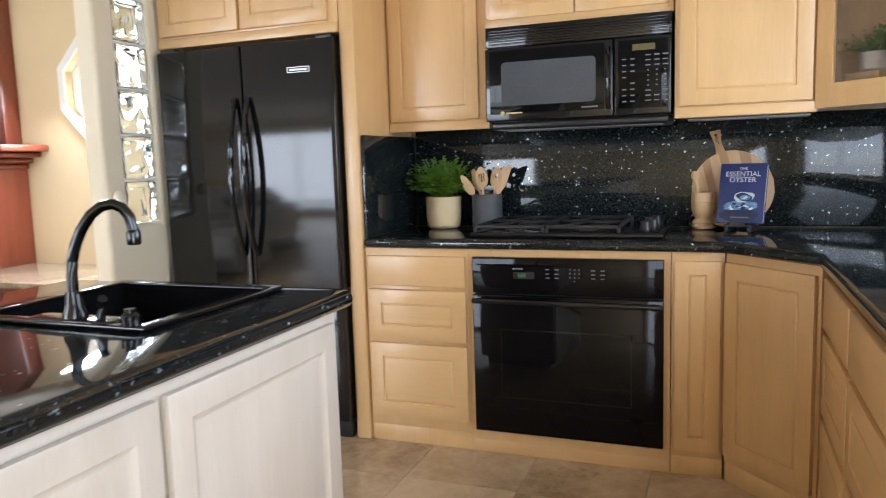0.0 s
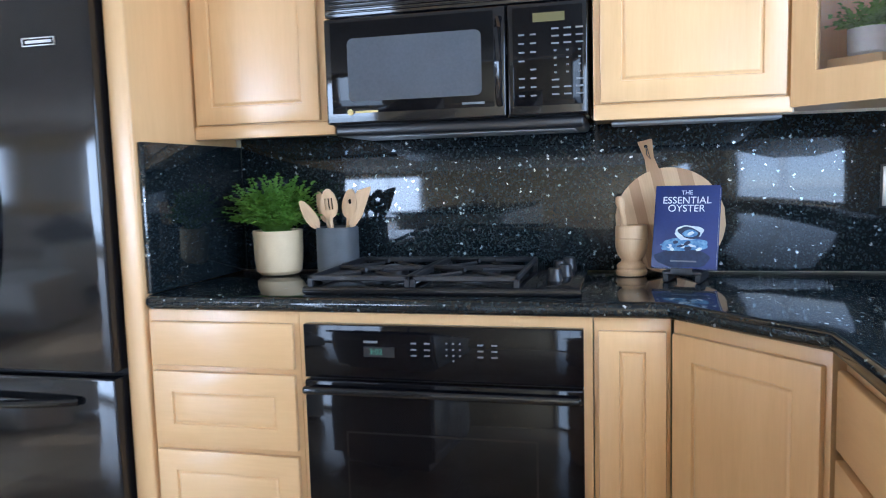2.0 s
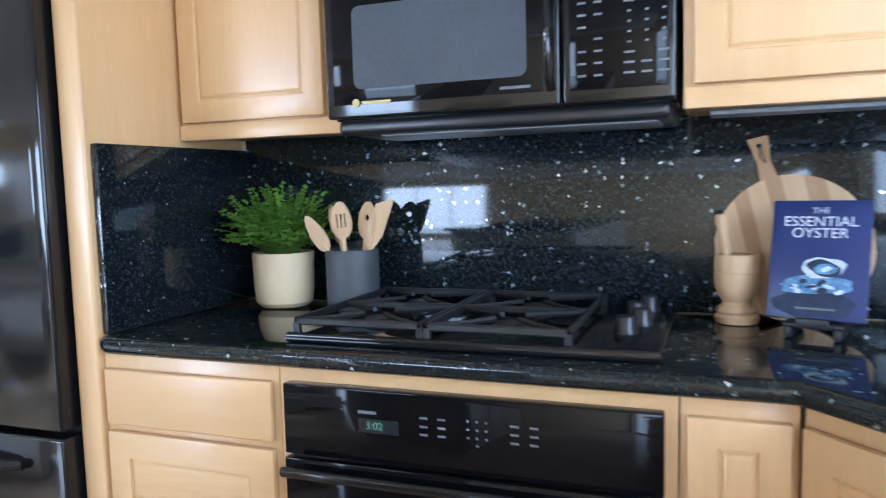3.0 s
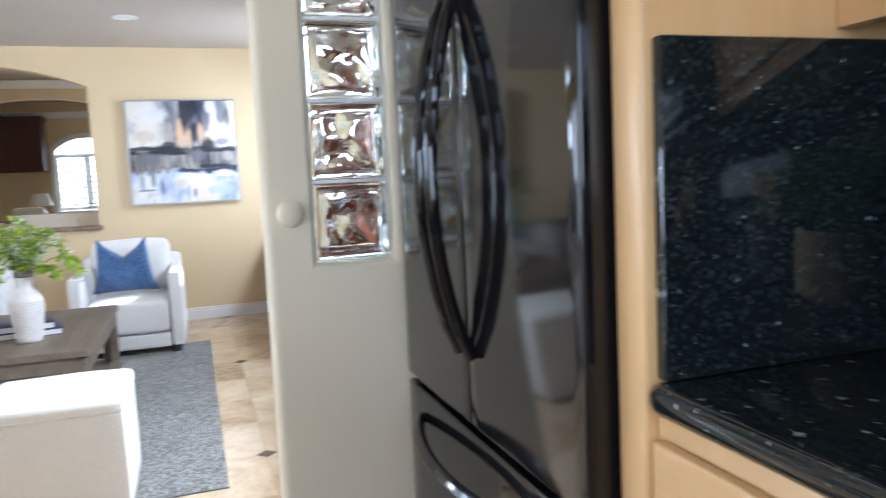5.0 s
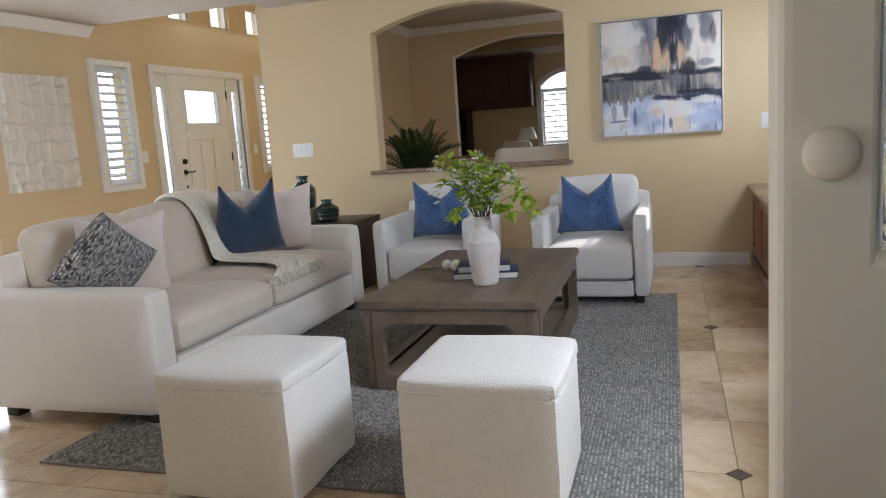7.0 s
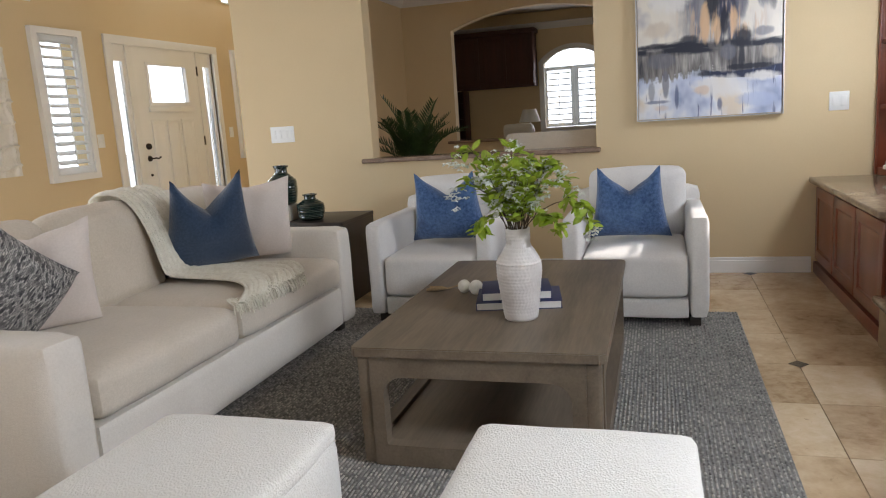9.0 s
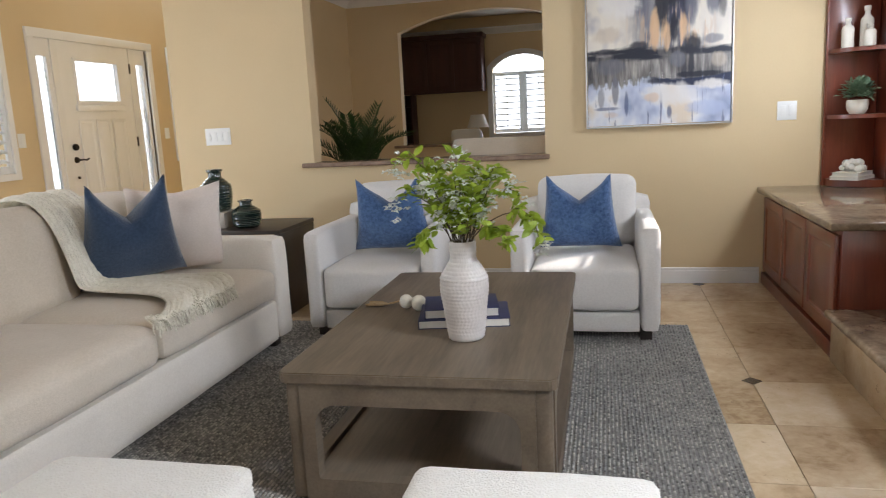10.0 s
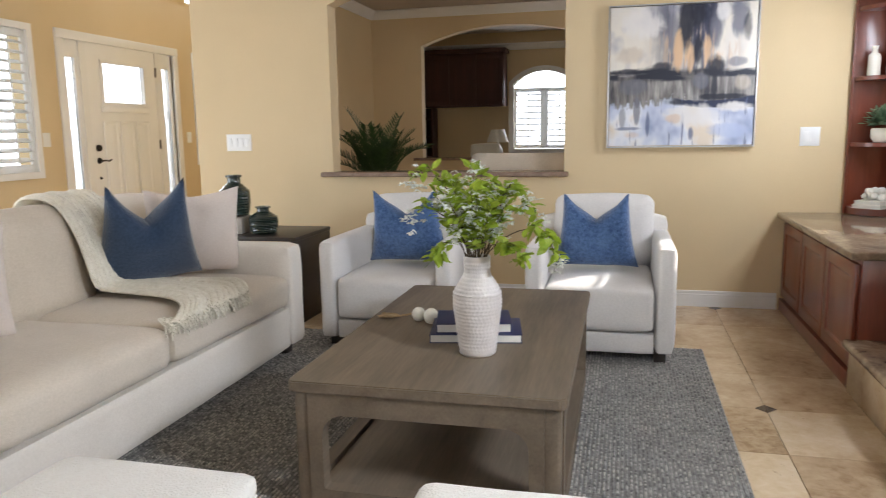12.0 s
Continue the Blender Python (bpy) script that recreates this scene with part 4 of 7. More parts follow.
def coffee_table():
    X0, X1, Y0, Y1, H = -5.76, -4.31, 0.945, 1.80, 0.425
    t = thing("coffee_table", "weathered brown wooden coffee table with a lower shelf", "coffee table", ((X0 + X1) / 2, (Y0 + Y1) / 2, 0.012))
    a, b, c = (X1 - X0) / 2, (Y1 - Y0) / 2, 0.018
    outline = [(-a + c, -b), (a - c, -b), (a, -b + c), (a, b - c), (a - c, b), (-a + c, b), (-a, b - c), (-a, -b + c)]
    bm = plate(outline, [], lambda u, v: (u, v, H - 0.035), (0, 0, 0.035))
    bmesh.ops.bevel(bm, geom=[e for e in bm.edges if len(e.link_faces) == 2 and e.calc_face_angle(0) > 0.5], offset=0.004, segments=2, affect='EDGES')
    part("tabletop", bm, ASHWOOD, t)
    def apron(length, depth_at, along):
        """An open frame: legs and rails in one curve, with rounded inner corners."""
        l, r = length, 0.07
        inner = []
        u0, u1, v0, v1 = -l + 0.045, l - 0.045, 0.075, H - 0.105
        for cx, cy, st in ((u1 - r, v1 - r, 0), (u0 + r, v1 - r, 90), (u0 + 0.01, v0 + 0.01, 180), (u1 - 0.01, v0 + 0.01, 270)):
            rr = r if cy > 0.2 else 0.01
            inner += [(cx + rr * math.cos(radians(st + q)), cy + rr * math.sin(radians(st + q))) for q in range(0, 91, 15)]
        outer = rect(-l, l, 0.0, H - 0.036)
        f = (lambda u, v: (u, depth_at, v)) if along == 'x' else (lambda u, v: (depth_at, u, v))
        return plate(outer, [inner], f, (0, 0.05, 0) if along == 'x' else (0.05, 0, 0))
    for y in (-b + 0.012, b - 0.062):
        part("side_frame", apron(a - 0.066, y, 'x'), ASHWOOD, t)
    for x in (-a + 0.012, a - 0.062):
        part("end_frame", apron(b - 0.064, x, 'y'), ASHWOOD, t)
    for sx in (-1, 1):
        for sy in (-1, 1):
            bm = bmesh.new()
            cx, cy = sx * (a - 0.045), sy * (b - 0.045)
            box((cx - 0.028, cy - 0.028, 0), (cx + 0.028, cy + 0.028, H - 0.036), 0.012, 3, bm)
            part("leg", bm, ASHWOOD, t)
    part("shelf", box((-a + 0.066, -b + 0.066, 0.035), (a - 0.066, b - 0.066, 0.062), 0.003), ASHWOOD, t)


coffee_table()
TZ = 0.437


def vase():
    v = thing("vase", "white ribbed clay vase on the coffee table", "vase", (-4.70, 1.47, TZ))
    prof = [(0.0, 0.0), (0.062, 0.0), (0.070, 0.006)]
    body = [(0.072, 0.02), (0.086, 0.13), (0.094, 0.19), (0.092, 0.225), (0.07, 0.262), (0.054, 0.285), (0.050, 0.30), (0.050, 0.345)]
    pts = []
    for (r0, z0), (r1, z1) in zip(body, body[1:]):
        m = max(2, int((z1 - z0) / 0.004))
        for k in range(m):
            f = k / m
            z = z0 + (z1 - z0) * f
            pts.append((r0 + (r1 - r0) * f + 0.0013 * math.sin(z * 2 * math.pi / 0.013), z))
    prof += pts + [(0.052, 0.352), (0.050, 0.355), (0.044, 0.35), (0.043, 0.29), (0.0, 0.285)]
    bm = lathe([(r * 0.88, z * 0.95) for r, z in prof], 144)
    for q in bm.verts:
        q.co += noise.noise_vector(q.co * 30) * 0.0012
        if 0.02 < q.co.z < 0.32 and q.co.xy.length > 0.03:
            # bands of slanting notches, the slope turning from band to band
            band = int(q.co.z / 0.0247)
            ang = math.atan2(q.co.y, q.co.x)
            notch = math.sin(ang * 36 + (1 if band % 2 else -1) * q.co.z * 160)
            q.co.xy *= 1 + 0.007 * notch + (0.012 if band % 3 == 0 else 0.0)
    part("vase_body", bm, VASEWHITE, v, smooth=60)


vase()


def leaf_shape(bm, base, d, side, length, width, fold=0.25, curl=0.2):
    """One pointed leaf of six faces."""
    d, side = d.normalized(), side.normalized()
    up = side.cross(d)
    mids, left, right = [], [], []
    for f, w in ((0, 0.0), (0.25, 0.8), (0.55, 1.0), (0.8, 0.6), (1.0, 0.0)):
        p = base + d * length * f + up * (-curl * length * f * f)
        mids.append(bm.verts.new(p))
        if 0 < w:
            left.append(bm.verts.new(p + side * width * w / 2 + up * fold * width * w / 2))
            right.append(bm.verts.new(p - side * width * w / 2 + up * fold * width * w / 2))
    for s in (left, right):
        bm.faces.new((mids[0], s[0], mids[1]))
        bm.faces.new((mids[1], s[0], s[1], mids[2]))
        bm.faces.new((mids[2], s[1], s[2], mids[3]))
        bm.faces.new((mids[3], s[2], mids[4]))


def flower_sprays():
    """Dark stems with lime leaves, and drooping clusters of small white flowers."""
    b = thing("flower_branches", "lime green leafy branches with white blossom in the vase", "flowers", (-4.70, 1.47, TZ + 0.29))
    rng = random.Random(11)
    leaves, petals = bmesh.new(), bmesh.new()

    def cluster(q, count, size):
        for _ in range(count):
            c = q + Vector((rng.gauss(0, size), rng.gauss(0, size), rng.gauss(-size, size * 1.3)))
            face = rng.uniform(0, 6.283)
            for m in range(4):
                a = face + m * 1.57 + rng.uniform(-0.2, 0.2)
                ld = Vector((math.cos(a), math.sin(a), rng.uniform(-0.5, 0.5)))
                leaf_shape(petals, c, ld, ld.cross(Vector((0, 0, 1))) + Vector((0, 0, rng.uniform(-0.5, 0.5))), rng.uniform(0.012, 0.017), 0.014, 0.4, 0.3)

    def sprig(q, d, n, size):
        for _ in range(n):
            a = rng.uniform(0, 6.283)
            ld = (Vector((math.cos(a), math.sin(a), rng.uniform(-0.7, 0.7))) + d * 0.5).normalized()
            r = q + Vector([rng.uniform(-0.012, 0.012) for _ in range(3)])
            leaf_shape(leaves, r, ld, ld.cross(Vector((0, 0, 1))) + Vector([rng.uniform(-0.7, 0.7) for _ in range(3)]), size * rng.uniform(0.8, 1.25), size * rng.uniform(0.52, 0.68), 0.15, rng.uniform(0, 0.35))

    def branch(ends, leafy, flowers):
        """A stem through a few points, leaved along its upper half."""
        pts = []
        for p, q in zip(ends, ends[1:]):
            pts += [p.lerp(q, k / 5) + Vector([rng.uniform(-0.004, 0.004) for _ in range(3)]) for k in range(5)]
        pts.append(ends[-1])
        part("stem", tube(pts, 0.0024, 5, None, 0.45), TWIG, b)
        n = len(pts)
        for s in range(n // 2 - 1, n):
            d = (pts[s] - pts[s - 1]).normalized()
            if rng.random() < leafy:
                sprig(pts[s], d, rng.choice((4, 5, 6)), 0.043)
        for f in flowers:
            cluster(pts[min(n - 1, int(f * n))], 15, 0.018)

    up = Vector((0, 0, 1))
    for k in range(19):
        ang, reach = k * 2.4 + rng.uniform(-0.3, 0.3), 0.125 * math.sqrt((k + 0.5) / 19)
        out = Vector((math.cos(ang), math.sin(ang), 0))
        foot = out * 0.022 + up * 0.0
        tall = 0.36 - 0.9 * reach + rng.uniform(-0.04, 0.03)
        branch([foot, foot + out * reach * 0.35 + up * tall * 0.5, foot + out * reach + up * tall], 0.95, (0.62, 0.98) if k % 3 == 0 else ((0.72, 0.9) if k % 2 else ()))
    # long arching sprays that end in hanging flowers
    for dx, dy, dz in ((0.02, -0.205, 0.315), (0.05, -0.195, 0.195), (-0.03, 0.19, 0.19), (0.04, 0.155, 0.265)):
        branch([up * 0.0, Vector((dx * 0.4, dy * 0.35, dz * 0.75)), Vector((dx * 0.8, dy * 0.8, dz + 0.03)), Vector((dx, dy, dz))], 0.35, (0.99,))
    branch([up * 0.0, Vector((0.02, 0.08, 0.11)), Vector((0.03, 0.19, 0.155)), Vector((0.04, 0.245, 0.12)), Vector((0.04, 0.262, 0.055))], 0.8, (0.99,))
    branch([up * 0.0, Vector((0.05, 0.06, 0.09)), Vector((0.07, 0.13, 0.10)), Vector((0.08, 0.16, 0.06))], 1.0, ())
    branch([up * 0.0, Vector((0.05, -0.05, 0.10)), Vector((0.07, -0.10, 0.10)), Vector((0.08, -0.13, 0.05))], 0.8, ())
    part("leaves", leaves, LIME, b, smooth=None)
    part("blossoms", petals, PETAL, b, "small white blossom", smooth=None)


flower_sprays()


def closed_book(at, rz, w, d, h, mat, label, group=""):
    bk = thing("book", label, "book", at, rz, group)
    part("cover", merge(merge(box((-w / 2, -d / 2, 0), (w / 2, d / 2, 0.003), 0.001), box((-w / 2, -d / 2, h - 0.003), (w / 2, d / 2, h), 0.001)), box((-w / 2, -d / 2, 0.0), (-w / 2 + 0.003, d / 2, h), 0.001)), mat, bk)
    part("page_block", box((-w / 2 + 0.003, -d / 2 + 0.004, 0.003), (w / 2 - 0.005, d / 2 - 0.004, h - 0.003)), PAPER, bk, "white page block")


closed_book((-4.93, 1.42, TZ), 100, 0.33, 0.24, 0.032, NAVYBOOK, "large navy clothbound book on the coffee table", "stacked books")
closed_book((-4.93, 1.41, TZ + 0.033), 102, 0.27, 0.21, 0.034, NAVYBOOK, "smaller navy clothbound book on top of the stack", "stacked books")


def bead_string():
    g = thing("bead_garland", "whitewashed wooden bead garland with a jute tassel", "bead garland", (0, 0, TZ))
    for x, y, z, r in ((-5.08, 1.155, 0.028, 0.029), (-5.05, 1.215, 0.030, 0.032), (-5.02, 1.272, 0.028, 0.028), (-4.99, 1.36, 0.09, 0.026), (-4.96, 1.41, 0.094, 0.027), (-4.90, 1.45, 0.094, 0.027)):
        bm = bmesh.new()
        bmesh.ops.create_uvsphere(bm, u_segments=18, v_segments=12, radius=r)
        for v in bm.verts:
            v.co.z *= 0.93
        part("bead", bm, BEAD, g, at=pose(x, y, z, 80, 20, 30))
    bm = bmesh.new()
    tube([(-5.08, 1.13, 0.03), (-5.09, 1.10, 0.02), (-5.10, 1.08, 0.014)], 0.004, 6, bm)
    part("cord", bm, JUTE, g)
    rng = random.Random(3)
    bm = bmesh.new()
    for _ in range(36):
        a, b = rng.uniform(-0.02, 0.02), rng.uniform(0.004, 0.016)
        tube([(-5.10, 1.08, 0.012), (-5.11 + a * 0.9, 1.04, b), (-5.12 + a * 1.6, 0.985 + rng.uniform(-0.01, 0.01), b * 0.6)], 0.0018, 4, bm)
    part("tassel", bm, JUTE, g, "frayed jute tassel")


bead_string()


def rug():
    X0, X1, Y0, Y1 = -6.36, -3.39, -0.06, 2.372
    r = thing("rug", "grey and blue hand-woven wool rug under the seating", "rug", ((X0 + X1) / 2, (Y0 + Y1) / 2, 0))
    a, b = (X1 - X0) / 2, (Y1 - Y0) / 2
    part("backing", box((-a, -b, 0.001), (a, b, 0.007), 0.002), RUGBASE, r)
    # rows of knobbly yarn run along y
    step, per = 0.0125, 0.0150
    vs, fs = [], []
    rng = np.random.default_rng(4)
    n = int(2 * a / step)
    m = int(2 * b / per)
    for i in range(n):
        x = -a + (i + 0.5) * step
        jit = rng.uniform(-0.002, 0.002, m)
        hgt = rng.uniform(0.009, 0.0125, m)
        for j in range(m):
            y0, y1 = -b + j * per + 0.002, -b + (j + 1) * per - 0.002
            xa, xb = x - step * 0.47 + jit[j], x + step * 0.47 + jit[j]
            h = hgt[j]
            k = len(vs)
            ym = (y0 + y1) / 2
            vs += [(xa, y0 + 0.001, 0.006), (xb, y0 + 0.001, 0.006), (xb, y1 - 0.001, 0.006), (xa, y1 - 0.001, 0.006), (x - 0.004 + jit[j], y0 + 0.0035, h), (x + 0.004 + jit[j], y0 + 0.0035, h), (x + 0.004 + jit[j], y1 - 0.0035, h), (x - 0.004 + jit[j], y1 - 0.0035, h)]
            fs += [(k, k + 1, k + 5, k + 4), (k + 1, k + 2, k + 6, k + 5), (k + 2, k + 3, k + 7, k + 6), (k + 3, k, k + 4, k + 7), (k + 4, k + 5, k + 6, k + 7)]
    me = bpy.data.meshes.new("yarn")
    me.from_pydata(vs, [], fs)
    me.materials.append(RUGYARN)
    ob = new("yarn", me)
    ob.parent = r
    tagged(ob, "knobbly grey yarn loops", kind="stuff")


rug()


def end_table():
    t = thing("end_table", "dark espresso wooden end table behind the sofa arm", "end table", (-6.72, -0.33, 0))
    part("tabletop", box((-0.28, -0.32, 0.53), (0.28, 0.32, 0.556), 0.004), ESPRESSO, t)
    for y in (-0.32, 0.275):
        part("side_panel", box((-0.27, y, 0.0), (0.27, y + 0.045, 0.53), 0.004), ESPRESSO, t)
    part("shelf", box((-0.26, -0.275, 0.12), (0.26, 0.275, 0.145), 0.003), ESPRESSO, t)


end_table()
slab_box = solid("box", box((-0.11, -0.09, 0), (0.11, 0.09, 0.10), 0.004), TAUPE, "small taupe shagreen box on the end table", "box", (-6.66, -0.52, 0.557))


def ribbed_jar(at, r, h, label):
    j = thing("jar", label, "jar", at, 0, "dark green jars on the end table")
    prof = [(0, 0), (r * 0.72, 0), (r * 0.85, 0.01)]
    for k in range(40):
        z = 0.012 + (h * 0.80 - 0.012) * k / 39
        f = z / (h * 0.8)
        prof.append((r * (0.86 + 0.16 * math.sin(math.pi * min(1, f * 0.95)) - (0.42 * max(0, f - 0.78) / 0.22 if f > 0.78 else 0)) + 0.002 * math.sin(k * 1.9), z))
    prof += [(r * 0.42, h * 0.83), (r * 0.42, h * 0.93), (r * 0.52, h * 0.95), (r * 0.53, h), (r * 0.40, h), (r * 0.36, h * 0.85), (0, h * 0.8)]
    part("jar_body", lathe(prof, 36), GREENGLAZE, j, smooth=50)


ribbed_jar((-6.66, -0.53, 0.658), 0.10, 0.27, "tall dark green glazed jar on a box")
ribbed_jar((-6.60, -0.30, 0.557), 0.092, 0.175, "squat dark green glazed jar")


def framed_painting():
    Y0, Y1, Z0, Z1, X = 1.825, 2.742, 1.062, 1.968, -7.405
    p = thing("painting", "abstract blue, cream and black painting in a thin silver frame", "painting", (X, (Y0 + Y1) / 2, (Z0 + Z1) / 2))
    a, b = (Y1 - Y0) / 2, (Z1 - Z0) / 2
    part("canvas", box((0.005, -a + 0.012, -b + 0.012), (0.034, a - 0.012, b - 0.012), 0.002), PAINTING, p)
    fr = plate(rect(-a, a, -b, b), [rect(-a + 0.008, a - 0.008, -b + 0.008, b - 0.008)], lambda u, v: (0.0, u, v), (0.042, 0, 0))
    part("picture_frame", fr, STEEL, p, "thin silver metal frame")


framed_painting()


def switch_plate(at, axis, w, h, gangs, label="white rocker switch plate"):
    s = thing("light_switch", label, "light switch", at, 0 if axis == 'x' else 90)
    part("plate", box((0, -w / 2, -h / 2), (0.006, w / 2, h / 2), 0.002), PLASTIC, s)
    for k in range(gangs):
        y = (k - (gangs - 1) / 2) * w / (gangs + 0.35)
        part("rocker", box((0.006, y - 0.016, -0.033), (0.010, y + 0.016, 0.033), 0.0015), PLASTIC, s)


switch_plate((-7.41, -0.892, 1.128), 'x', 0.205, 0.125, 4, "white four-gang rocker switch plate")
switch_plate((-7.41, 3.072, 1.12), 'x', 0.116, 0.118, 2, "white two-gang rocker switch plate")
switch_plate((-7.70, -2.88, 1.17), 'y', 0.085, 0.12, 1)
switch_plate((-9.85, -2.88, 1.17), 'y', 0.085, 0.12, 1)


# ---- built-in cabinets, hearth and fireplace ----
def panel_door(w, h, t=0.02, rail=0.055, raised=True):
    """A framed door in the x-z plane, its front towards -y, its lower left corner at the origin."""
    bm = box((0, -t, 0), (w, 0, h), 0.0035, 2)
    front = max((f for f in bm.faces if f.normal.y < -0.9), key=lambda f: f.calc_area())
    def inset(face, th, dp):
        bmesh.ops.inset_region(bm, faces=[face], thickness=th, depth=dp, use_even_offset=True)
        return face
    inset(front, rail - 0.0035, 0)
    if raised:
        inset(front, 0.004, -0.003)
        inset(front, 0.010, -0.006)
        inset(front, 0.004, 0)
        inset(front, 0.020, 0.006)
    else:
        # a narrow bead and groove round a flat field
        inset(front, 0.0025, -0.006)
        inset(front, 0.0035, 0)
        inset(front, 0.0050, 0.0045)
        inset(front, 0.0040, 0.0005)
    return bm


def cabinet_door(parent, at, w, h, mat, rail=0.055, rz=0.0, raised=True, name="door"):
    return part(name, panel_door(w, h, 0.02, rail, raised), mat, parent, at=pose(*at, 0, 0, rz))


def low_cabinet(x0, x1, label):
    c = thing("built_in_cabinet", label, "cabinet", ((x0 + x1) / 2, 3.27, 0))
    a = (x1 - x0) / 2
    part("body", box((-a, -0.30, 0.075), (a, 0.32, 0.60), 0.002), CHERRY, c)
    part("plinth", box((-a, -0.325, 0), (a, 0.30, 0.075), 0.003), CHERRY, c)
    n, gap = 3, 0.012
    w = (2 * a - 0.05 - gap * (n - 1)) / n
    for k in range(n):
        cabinet_door(c, (-a + 0.025 + k * (w + gap), -0.302, 0.10), w, 0.475, CHERRY, 0.06)
    return c


low_cabinet(-7.41, -5.845, "red cherry low built-in cabinet with three panelled doors")
low_cabinet(-4.06, -2.42, "red cherry low built-in cabinet beside the fireplace")
for x0, x1 in ((-7.41, -5.80), (-4.10, -2.41)):
    solid("marble_top", box((x0 + 0.002, 2.905, 0.603), (x1, 3.598, 0.640), 0.010, 3), MARBLE, "polished brown marble top on the built-in cabinet", "worktop")
hearth = thing("hearth", "raised travertine hearth with a rounded marble top", "hearth", (-4.95, 3.26, 0))
part("hearth_base", box((-0.885, -0.325, 0.0), (0.885, 0.33, 0.205), 0.003), TRAV, hearth, "travertine front face")
part("hearth_top", box((-0.885, -0.36, 0.206), (0.885, 0.33, 0.245), 0.016, 3), MARBLE, hearth)


def fireplace():
    f = thing("fireplace", "red cherry fireplace surround with a moulded mantel", "fireplace", (-4.95, 3.60, 0))
    for sx in (-1, 1):
        lo, hi = sorted((sx * 0.86, sx * 0.62))
        # a shaft with shallow rounded flutes in its front
        front = []
        for k in range(5):
            c = lo + 0.04 + k * 0.04
            front += [(c + 0.012 * math.cos(radians(q)), -0.262 + 0.010 * math.sin(radians(q))) for q in range(180, -1, -30)]
        outline = [(lo, -0.002), (lo, -0.262), *front, (hi, -0.262), (hi, -0.002)]
        part("pilaster", plate(outline, [], lambda u, v: (u, v, 0.361), (0, 0, 0.90)), CHERRY, f, "fluted pilaster")
        part("pilaster_base", box((lo - 0.006, -0.272, 0.246), (hi + 0.006, -0.001, 0.36), 0.008), CHERRY, f)
    part("frieze", box((-0.62, -0.19, 1.02), (0.62, -0.002, 1.26), 0.004), CHERRY, f)
    for k, (half, o, z0, z1) in enumerate(((0.885, 0.280, 1.262, 1.30), (0.930, 0.297, 1.301, 1.335), (1.000, 0.325, 1.336, 1.37), (1.070, 0.345, 1.371, 1.415))):
        part("mantel_moulding" if k < 3 else "mantel_shelf", box((-half, -o, z0), (half, -0.002, z1), 0.012, 3), CHERRY, f)
    part("overmantel", box((-0.84, -0.12, 1.417), (0.84, -0.002, 2.415), 0.004), CHERRY, f)
    part("surround", plate([(-0.62, 0.247), (-0.42, 0.247), (-0.42, 0.86), (0.42, 0.86), (0.42, 0.247), (0.62, 0.247), (0.62, 1.018), (-0.62, 1.018)], [], lambda u, v: (u, -0.10, v), (0, 0.03, 0)), MARBLE, f)
    part("firebox", box((-0.42, -0.06, 0.247), (0.42, -0.003, 0.86)), CASTIRON, f)


fireplace()


def corner_shelf():
    """A quarter-round open shelf unit in the corner, on the marble top."""
    s = thing("corner_shelf", "red cherry quarter-round corner shelf unit", "shelf", (-7.408, 3.598, 0.641))
    top, r = 1.72, 0.305
    part("side_panel", box((0.0, -r, 0), (0.018, -0.018, top), 0.002), CHERRY, s)
    part("back_panel", box((0.0, -0.018, 0), (r - 0.055, 0.0, top), 0.002), CHERRY, s)
    for z in (0.0, 0.415, 0.81, 1.22, 1.69):
        th = 0.045 if z == 0 else 0.024
        pts = [(0.019, -0.019)] + [(0.019 + (r - 0.09) * math.sin(radians(q)), -0.019 - (r - 0.025) * math.cos(radians(q))) for q in range(0, 91, 9)]
        part("shelf_board", plate(pts, [], lambda u, v: (u, v, z), (0, 0, th)), CHERRY, s)
    part("face_stile", box((0.0, -r - 0.012, 0), (0.03, -r + 0.0, top), 0.004), CHERRY, s)
    part("face_stile", box((r - 0.055, -0.03, 0), (r - 0.04, 0.0, top), 0.004), CHERRY, s)


corner_shelf()


def bottle(at, r, h):
    b = thing("bottle", "white ceramic bottle on the corner shelf", "bottle", at, 0, "white bottles on the shelf")
    part("bottle_body", lathe([(0, 0), (r * 0.95, 0), (r, 0.006), (r, h * 0.62), (r * 0.9, h * 0.70), (r * 0.45, h * 0.78), (r * 0.4, h * 0.88), (r * 0.52, h * 0.90), (r * 0.52, h), (r * 0.3, h), (r * 0.3, h * 0.8), (0, h * 0.78)], 24), PLASTERART, b)


bottle((-7.300, 3.375, 1.476), 0.034, 0.172)
bottle((-7.290, 3.475, 1.476), 0.036, 0.235)
bottle((-7.215, 3.470, 1.476), 0.034, 0.128)


